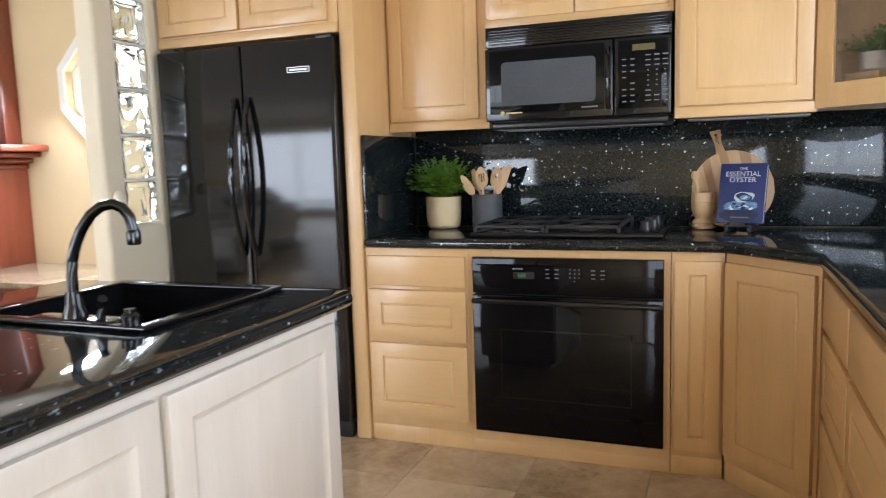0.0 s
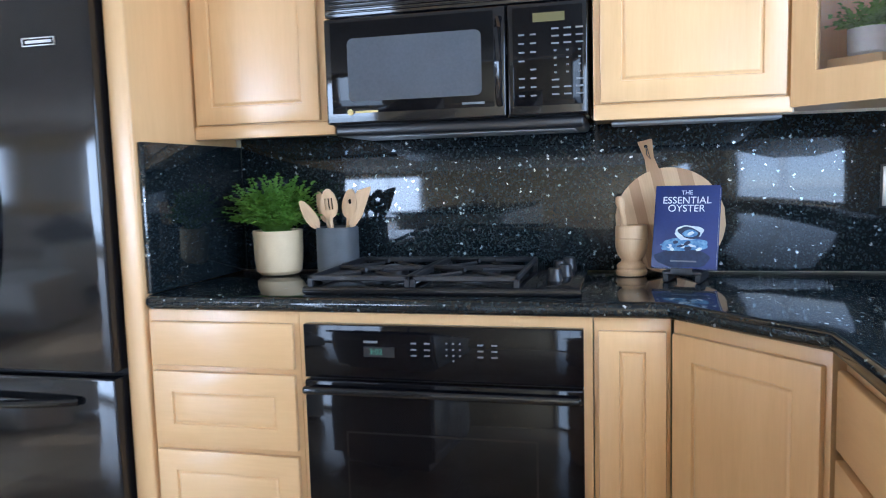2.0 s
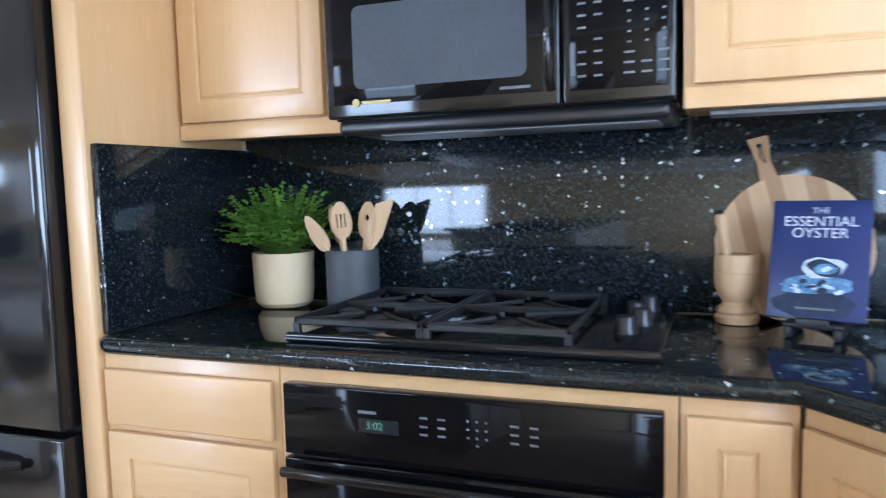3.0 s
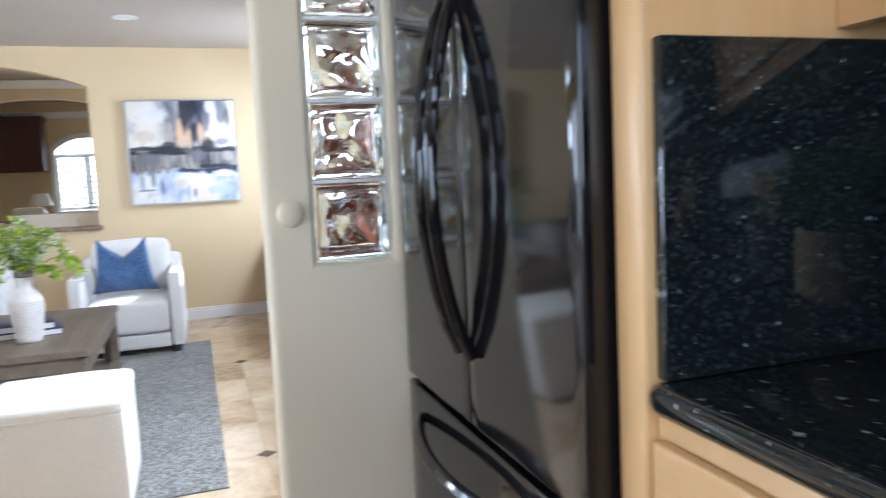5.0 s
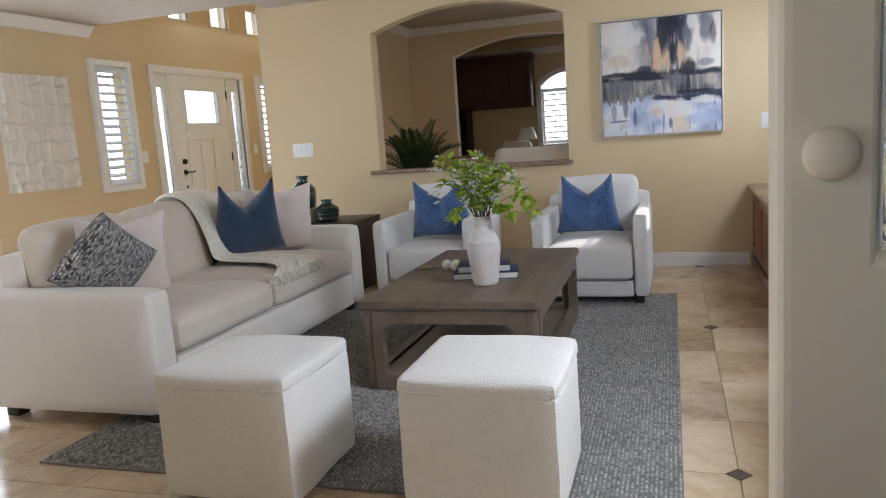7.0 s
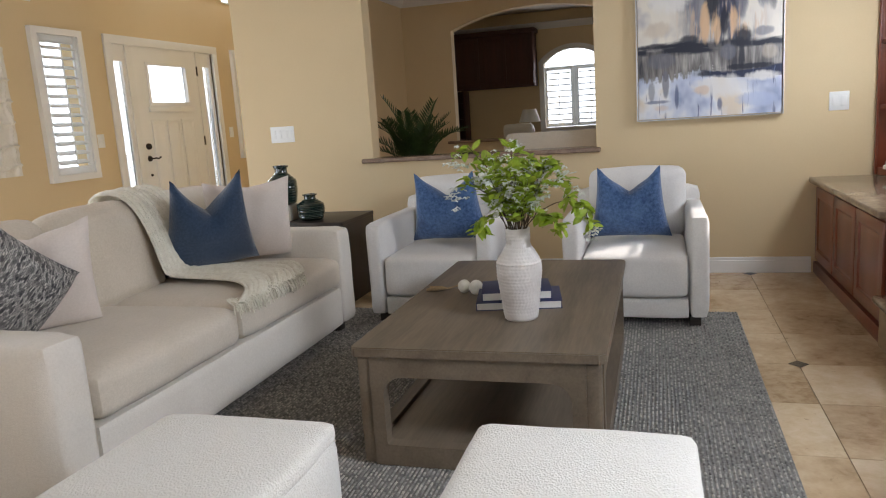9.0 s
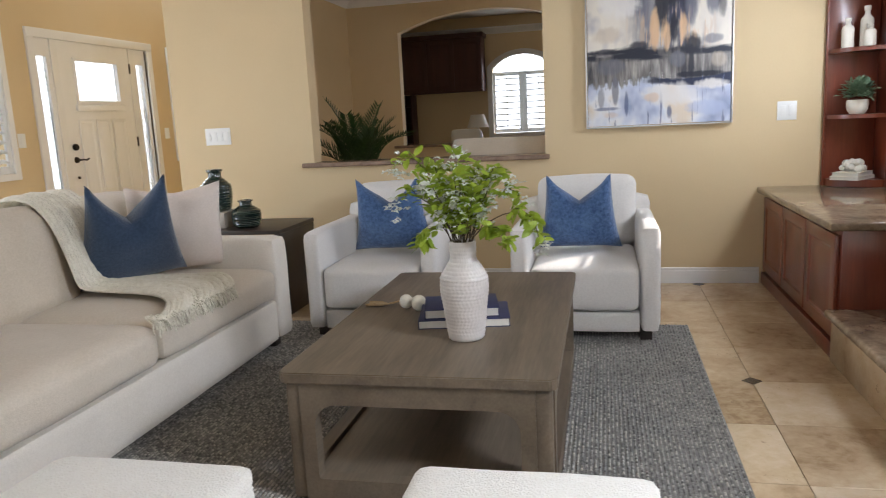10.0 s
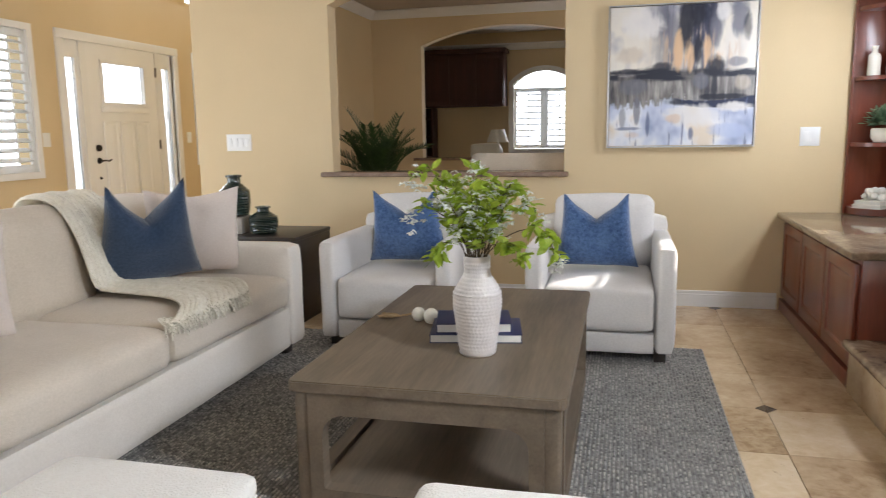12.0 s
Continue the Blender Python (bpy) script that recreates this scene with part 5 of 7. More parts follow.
def shelf_plant():
    p = thing("potted_plant", "small grey-green succulent in a white pot on the shelf", "plant", (-7.28, 3.44, 1.081))
    part("pot", lathe([(0, 0), (0.04, 0), (0.058, 0.025), (0.062, 0.07), (0.056, 0.085), (0.05, 0.08), (0.0, 0.07)], 24), PLASTERART, p, "white ceramic pot")
    rng = random.Random(8)
    bm = bmesh.new()
    for _ in range(300):
        a, e = rng.uniform(0, 6.283), rng.uniform(0.1, 1.4)
        d = Vector((math.cos(a) * math.cos(e), math.sin(a) * math.cos(e), math.sin(e)))
        c = Vector((0, 0, 0.095)) + d * rng.uniform(0.03, 0.100)
        d2 = (d + Vector([rng.uniform(-0.6, 0.6) for _ in range(3)])).normalized()
        leaf_shape(bm, c, d2, d2.cross(Vector((0.3, 0.2, 1))), rng.uniform(0.035, 0.055), 0.020, 0.3, 0.1)
    part("leaves", bm, GREYLEAF, p, smooth=None)


shelf_plant()
closed_book((-7.285, 3.43, 0.687), -40, 0.23, 0.17, 0.022, PLASTERART, "cream book lying on the corner shelf", "shelf books")
closed_book((-7.285, 3.43, 0.710), -40, 0.21, 0.155, 0.022, PLASTERART, "cream book on top of another on the shelf", "shelf books")
coral_bm = bmesh.new()
rng_c = random.Random(2)
for _ in range(26):
    blob = bmesh.new()
    bmesh.ops.create_icosphere(blob, subdivisions=2, radius=rng_c.uniform(0.014, 0.026))
    merge(coral_bm, blob, pose(rng_c.uniform(-0.06, 0.06), rng_c.uniform(-0.035, 0.035), rng_c.uniform(0.015, 0.06)))
for v in coral_bm.verts:
    v.co += noise.noise_vector(v.co * 60) * 0.006
solid("coral", coral_bm, CORAL, "white coral piece on stacked books", "coral", (-7.285, 3.43, 0.731), 50)

# ---- kitchen ----
FY, WY = 2.882, 3.46          # face of the base cabinets, and the wall behind


def rounded_slab(outline, z0, z1, r=0.016, holes=()):
    bm = plate(outline, list(holes), lambda u, v: (u, v, z0), (0, 0, z1 - z0))
    rim = [e for e in bm.edges if len(e.link_faces) == 2 and abs(e.verts[0].co.z - e.verts[1].co.z) < 1e-6 and e.calc_face_angle(0) > 1.0]
    bmesh.ops.bevel(bm, geom=rim, offset=r, segments=3, profile=0.5, affect='EDGES')
    return bm


worktop = rounded_slab([(-1.265, 2.884), (-1.257, 2.866), (-1.238, 2.858), (0.195, 2.852), (0.475, 2.555), (0.475, 0.72), (1.118, 0.72), (1.118, WY - 0.022), (-1.265, WY - 0.022)], 0.868, 0.91)
solid("worktop", worktop, GRANITE, "polished black granite worktop with silver flakes", "worktop")
splash = thing("backsplash", "polished black granite backsplash above the worktop", "backsplash", (0, WY, 0), kind="structure")
part("back_slab", box((-1.241, -0.02, 0.911), (1.116, -0.001, 1.385), 0.001), GRANITE, splash)
part("side_slab", box((-1.263, -0.578, 0.911), (-1.243, -0.001, 1.352), 0.003), GRANITE, splash)
part("side_slab", box((1.097, -2.73, 0.911), (1.117, -0.03, 0.998), 0.002), GRANITE, splash)


def base_unit(name, label, x0, x1, fronts, bottom=0.0, rz=0.0, at=None, mat=None):
    """A base cabinet with its face towards -y: fronts are (u0, u1, z0, z1, kind)."""
    a = (x1 - x0)
    c = thing(name, label, "cabinet", at or (x0, FY, 0), rz)
    part("body", box((0.001, 0.0, 0.075), (a - 0.001, 0.555, 0.866), 0.001), mat or MAPLE, c)
    part("plinth", box((0.001, 0.004, 0.0), (a - 0.001, 0.5, 0.074), 0.001), mat or MAPLE, c)
    for u0, u1, z0, z1, kind in fronts:
        if kind == "slab":
            part("drawer", box((u0, -0.02, z0), (u1, -0.001, z1), 0.005, 3), MAPLE_H, c)
        else:
            part("drawer" if kind == "drawer" else "door", panel_door(u1 - u0, z1 - z0, 0.019, 0.050 if u1 - u0 < 0.25 else 0.060, False), mat or (MAPLE_H if kind == "drawer" else MAPLE), c, at=pose(u0, -0.001, z0))
    return c


base_unit("drawer_unit", "honey maple base cabinet with three drawers", -1.264, -0.785,
          [(0.015, 0.465, 0.705, 0.835, "slab"), (0.015, 0.465, 0.470, 0.688, "drawer"), (0.015, 0.465, 0.125, 0.452, "drawer")])
oven_unit = thing("oven_cabinet", "honey maple housing around the built-in oven", "cabinet", (-0.785, FY, 0))
part("body", plate(rect(0.001, 0.80, 0.055, 0.866), [rect(0.022, 0.777, 0.105, 0.838)], lambda u, v: (u, 0, v), (0, 0.02, 0)), MAPLE, oven_unit)
part("plinth", box((0.001, 0.004, 0.0), (0.80, 0.5, 0.054), 0.001), MAPLE_H, oven_unit)
base_unit("narrow_cabinet", "narrow honey maple base cabinet beside the oven", 0.017, 0.205, [(0.012, 0.176, 0.105, 0.835, "door")])
base_unit("corner_cabinet", "honey maple diagonal corner base cabinet", 0, 0.408, [(0.012, 0.396, 0.105, 0.835, "door")], rz=-46.5, at=(0.210, FY - 0.003, 0))
yy = 2.572
for w in (0.50, 0.66, 0.66):
    base_unit("drawer_unit", "honey maple base cabinet with drawers on the window side", 0, w,
              [(0.012, w - 0.012, 0.675, 0.835, "slab"), (0.012, w - 0.012, 0.405, 0.655, "drawer"), (0.012, w - 0.012, 0.105, 0.385, "drawer")], rz=-90, at=(0.512, yy, 0))
    yy -= w


def text_part(words, size, at, mat, parent, name="lettering"):
    cu = bpy.data.curves.new("lettering", 'FONT')
    cu.body, cu.size, cu.align_x, cu.align_y, cu.extrude = words, size, 'CENTER', 'CENTER', 0.0002
    tmp = bpy.data.objects.new("lettering_tmp", cu)
    me = bpy.data.meshes.new_from_object(tmp)
    bpy.data.objects.remove(tmp)
    me.materials.clear()
    me.materials.append(mat)
    ob = new(name, me)
    ob.parent = parent
    ob.matrix_basis = at
    return ob


UP = pose(0, 0, 0, 90, 0, 0)


def oven():
    o = thing("oven", "black glass built-in wall oven with a bar handle", "oven", (-0.385, FY, 0))
    part("housing", box((-0.375, 0.0, 0.108), (0.375, 0.50, 0.835)), BLACKPLASTIC, o)
    panel = part("control_panel", box((-0.378, -0.026, 0.690), (0.378, -0.001, 0.838), 0.003), BLACKGLASS, o)
    part("door", box((-0.378, -0.030, 0.104), (0.378, -0.002, 0.683), 0.004), BLACKGLASS, o)
    win = plate(rect(-0.262, 0.262, 0.255, 0.545), [rect(-0.256, 0.256, 0.261, 0.539)], lambda u, v: (u, -0.0306, v), (0, 0.0005, 0))
    part("window_border", win, BLACK, o)
    bm = box((-0.375, -0.062, 0.650), (0.375, -0.045, 0.672), 0.008, 3)
    for x in (-0.34, 0.34):
        box((x - 0.012, -0.05, 0.652), (x + 0.012, -0.028, 0.670), 0.003, 2, bm)
    part("handle", bm, BLACK, o)
    part("display", box((-0.205, -0.0268, 0.752), (-0.118, -0.0262, 0.780)), BLACKPLASTIC, o)
    text_part("3:02", 0.022, pose(-0.17, -0.0272, 0.766) @ UP, GREENLED, o, "clock_digits")
    part("badge", box((-0.205, -0.0268, 0.790), (-0.165, -0.0262, 0.796)), PRINT, o)
    bm = bmesh.new()
    for u, zs in ((-0.065, (0.792, 0.775, 0.759)), (-0.028, (0.792, 0.775, 0.759)), (0.115, (0.792, 0.776, 0.760)), (0.152, (0.792, 0.776, 0.760))):
        for z in zs:
            box((u - 0.008, -0.0268, z - 0.002), (u + 0.008, -0.0263, z + 0.002), 0, 1, bm)
    for u in (0.025, 0.043, 0.061):
        for z in (0.794, 0.778, 0.762) + ((0.748,) if u == 0.043 else ()):
            box((u - 0.0025, -0.0268, z - 0.002), (u + 0.0025, -0.0263, z + 0.002), 0, 1, bm)
    tagged(part("key_labels", bm, PRINT, o), kind="stuff")


oven()


def hob():
    h = thing("gas_cooktop", "black gas cooktop with cast iron grates", "cooktop", (-0.40, 3.165, 0.911))
    part("tray", rounded_slab(rect(-0.385, 0.385, -0.255, 0.235), 0.0, 0.022, 0.007), BLACK, h)
    for gx in (-0.225, 0.075):
        bm = bmesh.new()
        x0, x1, y0, y1, z = gx - 0.142, gx + 0.142, -0.235, 0.215, 0.052
        for a, b in (((x0, y0), (x1, y0)), ((x0, y1), (x1, y1)), ((x0, y0), (x0, y1)), ((x1, y0), (x1, y1)), ((x0, -0.01), (x1, -0.01))):
            lo = (min(a[0], b[0]) - 0.006, min(a[1], b[1]) - 0.006, z - 0.016)
            hi = (max(a[0], b[0]) + 0.006, max(a[1], b[1]) + 0.006, z)
            box(lo, hi, 0.003, 1, bm)
        for by in (-0.122, 0.102):
            for k in range(4):
                q = radians(45 + 90 * k)
                tube([(gx + 0.035 * math.cos(q), by + 0.035 * math.sin(q), z - 0.003), (gx + 0.09 * math.cos(q), by + 0.08 * math.sin(q), z - 0.006), (gx + 0.14 * math.cos(q) / 0.7071 * 0.7071 * 1.4, by + 0.108 * math.sin(q) * 1.38, z - 0.008)], 0.006, 6, bm)
        for x in (x0, x1):
            for y in (y0, y1):
                box((x - 0.007, y - 0.007, 0.02), (x + 0.007, y + 0.007, z - 0.01), 0.001, 1, bm)
        part("grate", bm, CASTIRON, h, "cast iron pan grate")
        for by in (-0.122, 0.102):
            part("burner", lathe([(0, 0.034), (0.030, 0.034), (0.033, 0.030), (0.033, 0.027), (0.045, 0.025), (0.046, 0.018), (0, 0.018)], 24), BLACKPLASTIC, h, at=pose(gx, by, 0.004))
    for k in range(4):
        kx, ky = 0.305 + 0.022 * (k % 2), -0.10 + 0.09 * k
        part("knob", lathe([(0, 0.034), (0.016, 0.034), (0.019, 0.030), (0.020, 0.010), (0.024, 0.0), (0, 0.0)], 20), BLACKPLASTIC, h, at=pose(kx, ky, 0.022))


hob()


def microwave():
    m = thing("microwave", "black over-the-range microwave oven", "microwave", (-0.379, 3.09, 1.368))
    W, H = 0.379, 0.415
    part("body", box((-W, 0.03, 0.02), (W, 0.365, H), 0.004), BLACK, m)
    part("underside", box((-W + 0.01, 0.02, -0.012), (W - 0.01, 0.34, 0.022), 0.012, 3), BLACKPLASTIC, m)
    part("lamp_panel", box((-W + 0.10, 0.06, -0.016), (W - 0.04, 0.25, -0.0125), 0.001), GREYPLASTIC, m, "grey lamp cover below")
    part("grille", box((-W, 0.002, H - 0.085), (W, 0.035, H), 0.004), BLACK, m)
    for k in range(6):
        z = H - 0.075 + k * 0.011
        part("slat", box((-W + 0.015, -0.004, z), (W - 0.015, 0.004, z + 0.006), 0.002, 2), BLACK, m)
    door = part("door", box((-W, -0.010, 0.022), (0.155, 0.03, H - 0.09), 0.006, 3), BLACK, m)
    part("door_glass", box((-W + 0.02, -0.0125, 0.052), (0.122, -0.009, H - 0.102), 0.001), BLACKGLASS, m)
    rr, pts = 0.018, []
    u0, u1, v0, v1 = -W + 0.072, 0.088, 0.085, 0.265
    for cx, cy, st in ((u1 - rr, v1 - rr, 0), (u0 + rr, v1 - rr, 90), (u0 + rr, v0 + rr, 180), (u1 - rr, v0 + rr, 270)):
        pts += [(cx + rr * math.cos(radians(st + q)), cy + rr * math.sin(radians(st + q))) for q in range(0, 91, 18)]
    part("mesh_window", plate(pts, [], lambda u, v: (u, -0.0145, v), (0, 0.0018, 0)), MWGLASS, m, "pale smoked window")
    part("handle", tube([(0.138, -0.014, 0.055), (0.138, -0.034, 0.08), (0.138, -0.040, 0.17), (0.138, -0.034, 0.26), (0.138, -0.014, 0.29)], 0.010, 10), BLACK, m)
    part("control_panel", box((0.160, -0.010, 0.022), (W, 0.03, H - 0.09), 0.006, 3), BLACK, m)
    part("keypad", box((0.176, -0.0125, 0.048), (W - 0.014, -0.009, H - 0.102), 0.001), BLACKGLASS, m)
    part("display", box((0.232, -0.0132, 0.272), (0.318, -0.0124, 0.296)), AMBER, m)
    bm = bmesh.new()
    for i, u in enumerate((0.20, 0.232)):
        for k in range(8):
            if (i + k) % 5 != 4:
                z = 0.24 - k * 0.0235
                box((u - 0.008, -0.0131, z - 0.0022), (u + 0.008, -0.0125, z + 0.0022), 0, 1, bm)
    for i, u in enumerate((0.292, 0.325, 0.357)):
        for k in range(10):
            z = 0.252 - k * 0.0195
            w = 0.0035 if 3 <= k <= 6 else 0.010
            if not (k == 7 and i == 1):
                box((u - w, -0.0131, z - 0.0022), (u + w, -0.0125, z + 0.0022), 0, 1, bm)
    tagged(part("key_labels", bm, PRINT, m), kind="stuff")
    part("badge", lathe([(0, 0.0006), (0.009, 0.0006), (0.009, 0), (0, 0)], 20), GOLDPRINT, m, "round gold badge", at=pose(-W + 0.075, -0.0126, 0.055) @ pose(0, 0, 0, 90, 0, 0))
    part("badge_bar", box((-W + 0.09, -0.0133, 0.052), (-W + 0.16, -0.0126, 0.058)), GOLDPRINT, m)
    part("badge_bar", box((0.03, -0.0133, 0.061), (0.095, -0.0126, 0.067)), PRINT, m)


microwave()


def upper_unit(label, x0, x1, z0, z1, y_face, fronts, raise_by=0.0):
    c = thing("wall_cabinet", label, "cabinet", (x0, y_face, z0))
    part("body", box((0.001, 0.0, 0.0), (x1 - x0 - 0.001, WY - y_face - 0.001, z1 - z0), 0.001), MAPLE, c)
    part("bottom_rail", box((0.001, -0.012, -0.012), (x1 - x0 - 0.001, 0.02, 0.030), 0.004), MAPLE_H, c)
    for u0, u1, v0, v1 in fronts:
        cabinet_door(c, (u0, -0.001, v0), u1 - u0, v1 - v0, MAPLE, 0.055, raised=False)
    return c


UZ, UY = 1.380, 3.095
upper_unit("honey maple wall cabinet beside the microwave", -1.264, -0.775, UZ, 2.24, 3.195, [(0.017, 0.442, 0.034, 0.83)])
upper_unit("honey maple wall cabinet above the microwave", -0.772, 0.006, 1.800, 2.24, 3.15, [(0.02, 0.383, 0.02, 0.41), (0.391, 0.758, 0.02, 0.41)])
upper_unit("honey maple wall cabinet with one panelled door", 0.012, 0.515, UZ, 2.24, UY, [(0.02, 0.485, 0.034, 0.83)])
over = upper_unit("honey maple cabinet above the refrigerator", -2.288, -1.338, 1.80, 2.24, 2.87, [(0.02, 0.455, 0.04, 0.41), (0.470, 0.905, 0.04, 0.41)])
solid("cornice", box((-2.288, 2.80, 2.242), (0.9, WY - 0.002, 2.418), 0.004), MAPLE_H, "honey maple filler above the wall cabinets", "cornice")
solid("tall_panel", box((-1.336, 2.866, 0.0), (-1.266, WY - 0.002, 2.24), 0.008, 3), MAPLE, "tall honey maple panel beside the refrigerator", "panel")


def glass_corner_cabinet():
    c = thing("corner_display_cabinet", "honey maple diagonal wall cabinet with a glass door", "cabinet", (0.520, UY, UZ), -45)
    w, h = 0.42, 0.868
    fr = plate(rect(0, w, 0, h), [rect(0.065, w - 0.065, 0.085, h - 0.07)], lambda u, v: (u, 0, v), (0, -0.02, 0))
    door = part("door", fr, MAPLE, c)
    part("pane", box((0.06, -0.011, 0.08), (w - 0.06, -0.008, h - 0.065)), GLASS, door, "clear glass pane")
    part("bottom_board", plate([(0.0, 0.003), (w, 0.003), (w + 0.08, 0.12), (w / 2 + 0.01, 0.41), (-0.08, 0.12)], [], lambda u, v: (u, v, 0.0), (0, 0, 0.02)), MAPLE_H, c)
    part("top_board", plate([(0.0, 0.003), (w, 0.003), (w + 0.08, 0.12), (w / 2 + 0.01, 0.41), (-0.08, 0.12)], [], lambda u, v: (u, v, h - 0.02), (0, 0, 0.02)), MAPLE_H, c)
    for u0, u1, v0, v1 in ((-0.085, 0.215, 0.125, 0.42), (w + 0.085, 0.215, 0.125, 0.42), (-0.002, -0.085, 0.004, 0.125), (w + 0.002, w + 0.085, 0.004, 0.125)):
        part("inner_panel", plate([(u0, v0), (u1, v1), (u1 + 0.004, v1 + 0.006), (u0 + 0.004, v0 + 0.006)], [], lambda a, b: (a, b, 0.021), (0, 0, h - 0.042)), MAPLE, c)
    part("glass_shelf", plate([(0.02, 0.02), (w - 0.02, 0.02), (w + 0.06, 0.12), (w / 2 + 0.01, 0.39), (-0.06, 0.12)], [], lambda u, v: (u, v, 0.42), (0, 0, 0.008)), GLASS, c)


glass_corner_cabinet()
strip_lamp = thing("cabinet_light", "slim grey lamp below the wall cabinet, switched off", "lamp", (0.26, 3.19, UZ))
part("housing", box((-0.20, -0.045, -0.022), (0.24, 0.045, -0.0125), 0.003), GREYPLASTIC, strip_lamp)


def leafy_pot(name, label, at, pot_prof, pot_mat, spread, rise, count, leaf, mat, seed, fern=False):
    p = thing(name, label, "plant", at)
    part("pot", lathe(pot_prof, 36), pot_mat, p, "cream ceramic pot")
    top = max(z for _, z in pot_prof)
    rad = max(r for r, _ in pot_prof) * 0.88
    part("soil", lathe([(0, top - 0.012), (rad, top - 0.014), (rad, top - 0.02), (0, top - 0.02)], 24), SOIL, p)
    rng = random.Random(seed)
    bm, st = bmesh.new(), bmesh.new()
    for _ in range(count):
        a, tilt = rng.uniform(0, 6.283), rng.uniform(0.05, 1.0) ** 0.7 * 1.35
        length = rise * rng.uniform(0.65, 1.1)
        pnt, d, pts = Vector((rng.uniform(-0.5, 0.5) * rad, rng.uniform(-0.5, 0.5) * rad, top - 0.015)), Vector((math.cos(a) * 0.3, math.sin(a) * 0.3, 1)).normalized(), []
        for s in range(7):
            pts.append(pnt.copy())
            want = Vector((math.cos(a) * math.sin(tilt) * spread, math.sin(a) * math.sin(tilt) * spread, math.cos(tilt) - 0.10 * s))
            d = (d * 0.6 + want * 0.4).normalized()
            pnt = pnt + d * length / 6
        tube(pts, 0.0012, 4, st, 0.5)
        for s in range(2, 7):
            for side in (-1, 1):
                for m in range(3 if fern else 1):
                    f = m / 3
                    q = pts[s] * (1 - f) + pts[min(s + 1, 6)] * f if s < 6 else pts[s]
                    dd = (pts[s] - pts[s - 1]).normalized()
                    sd = dd.cross(Vector((0, 0, 1)))
                    ld = (sd * side + dd * 0.7 + Vector([rng.uniform(-0.45, 0.45) for _ in range(3)])).normalized()
                    leaf_shape(bm, q, ld, ld.cross(Vector((rng.uniform(-0.4, 0.4), rng.uniform(-0.4, 0.4), 1))), leaf * rng.uniform(0.7, 1.2) * (1.15 - 0.1 * s), leaf * 0.5, 0.25, 0.25)
    part("stems", st, LEAF, p)
    part("leaves", bm, mat, p, smooth=None)


leafy_pot("potted_fern", "bright green fern in a cream ceramic pot on the worktop", (-1.066, 3.345, 0.911),
          [(0, 0), (0.066, 0), (0.078, 0.012), (0.083, 0.05), (0.085, 0.135), (0.085, 0.15), (0.079, 0.15), (0.077, 0.12), (0, 0.118)], CERAMIC, 1.0, 0.190, 300, 0.0215, LEAF, 21, True)
leafy_pot("potted_plant", "small green plant inside the glass-door cabinet", (0.700, 3.13, UZ + 0.122),
          [(0, 0), (0.04, 0), (0.05, 0.01), (0.052, 0.07), (0.047, 0.07), (0.045, 0.055), (0, 0.055)], VASEWHITE, 1.1, 0.10, 60, 0.024, LEAF, 22)
solid("stand_block", box((-0.07, -0.07, 0), (0.07, 0.07, 0.10), 0.004), MAPLE, "small maple riser inside the cabinet", "riser", (0.700, 3.13, UZ + 0.021), 45)


def utensil_crock():
    c = thing("utensil_crock", "charcoal stoneware utensil crock on the worktop", "crock", (-0.842, 3.332, 0.911))
    part("crock_body", lathe([(0, 0), (0.066, 0), (0.071, 0.006), (0.071, 0.155), (0.069, 0.16), (0.063, 0.157), (0.062, 0.012), (0, 0.012)], 36), CHARCOAL, c)
    spoon_oval = [(0.029 * math.cos(radians(q)) * (1 - 0.18 * math.sin(radians(q))), 0.225 + 0.050 * math.sin(radians(q))) for q in range(0, 360, 15)]
    slim = [(0.020 * math.cos(radians(q)) * (1 - 0.25 * math.sin(radians(q))), 0.222 + 0.055 * math.sin(radians(q))) for q in range(0, 360, 15)]
    spatula = [(-0.010, 0.155), (0.010, 0.155), (0.026, 0.195), (0.034, 0.285), (0.030, 0.296), (-0.010, 0.272), (-0.018, 0.205)]
    slots = [rect(x - 0.0028, x + 0.0028, 0.205, 0.243) for x in (-0.011, 0.0, 0.011)]
    eye = [(0.009 * math.cos(radians(q)), 0.232 + 0.009 * math.sin(radians(q))) for q in range(0, 360, 30)]
    for x, y, lean, face, outline, holes, kind in ((0.050, -0.014, -31, 14, slim, [], "spoon"), (0.010, 0.010, -17, -10, slim, [], "spoon"), (0.002, -0.018, -5, 4, spoon_oval, slots, "spoon"), (0.022, 0.012, 9, -16, spoon_oval, [eye], "spoon"), (0.026, -0.010, 15, 10, spatula, [], "spatula")):
        label = "light wooden kitchen spoon standing in the crock" if kind == "spoon" else "light wooden flat spatula standing in the crock"
        u = thing(kind, label, kind, (-0.842 + x * 0.6, 3.332 + y, 0.925), face, "wooden utensils in the crock")
        at = pose(0, 0, 0, 0, lean, 0)
        blade = plate(outline, holes, lambda a, b: (a, -0.0035, b), (0, 0.007, 0))
        part("utensil_handle", tube([(0, 0, 0), (0.0, 0, 0.12), (0.0, 0, 0.19)], 0.0065, 8), BEECH, u, at=at)
        part("utensil_head", blade, BEECH, u, at=at)


utensil_crock()


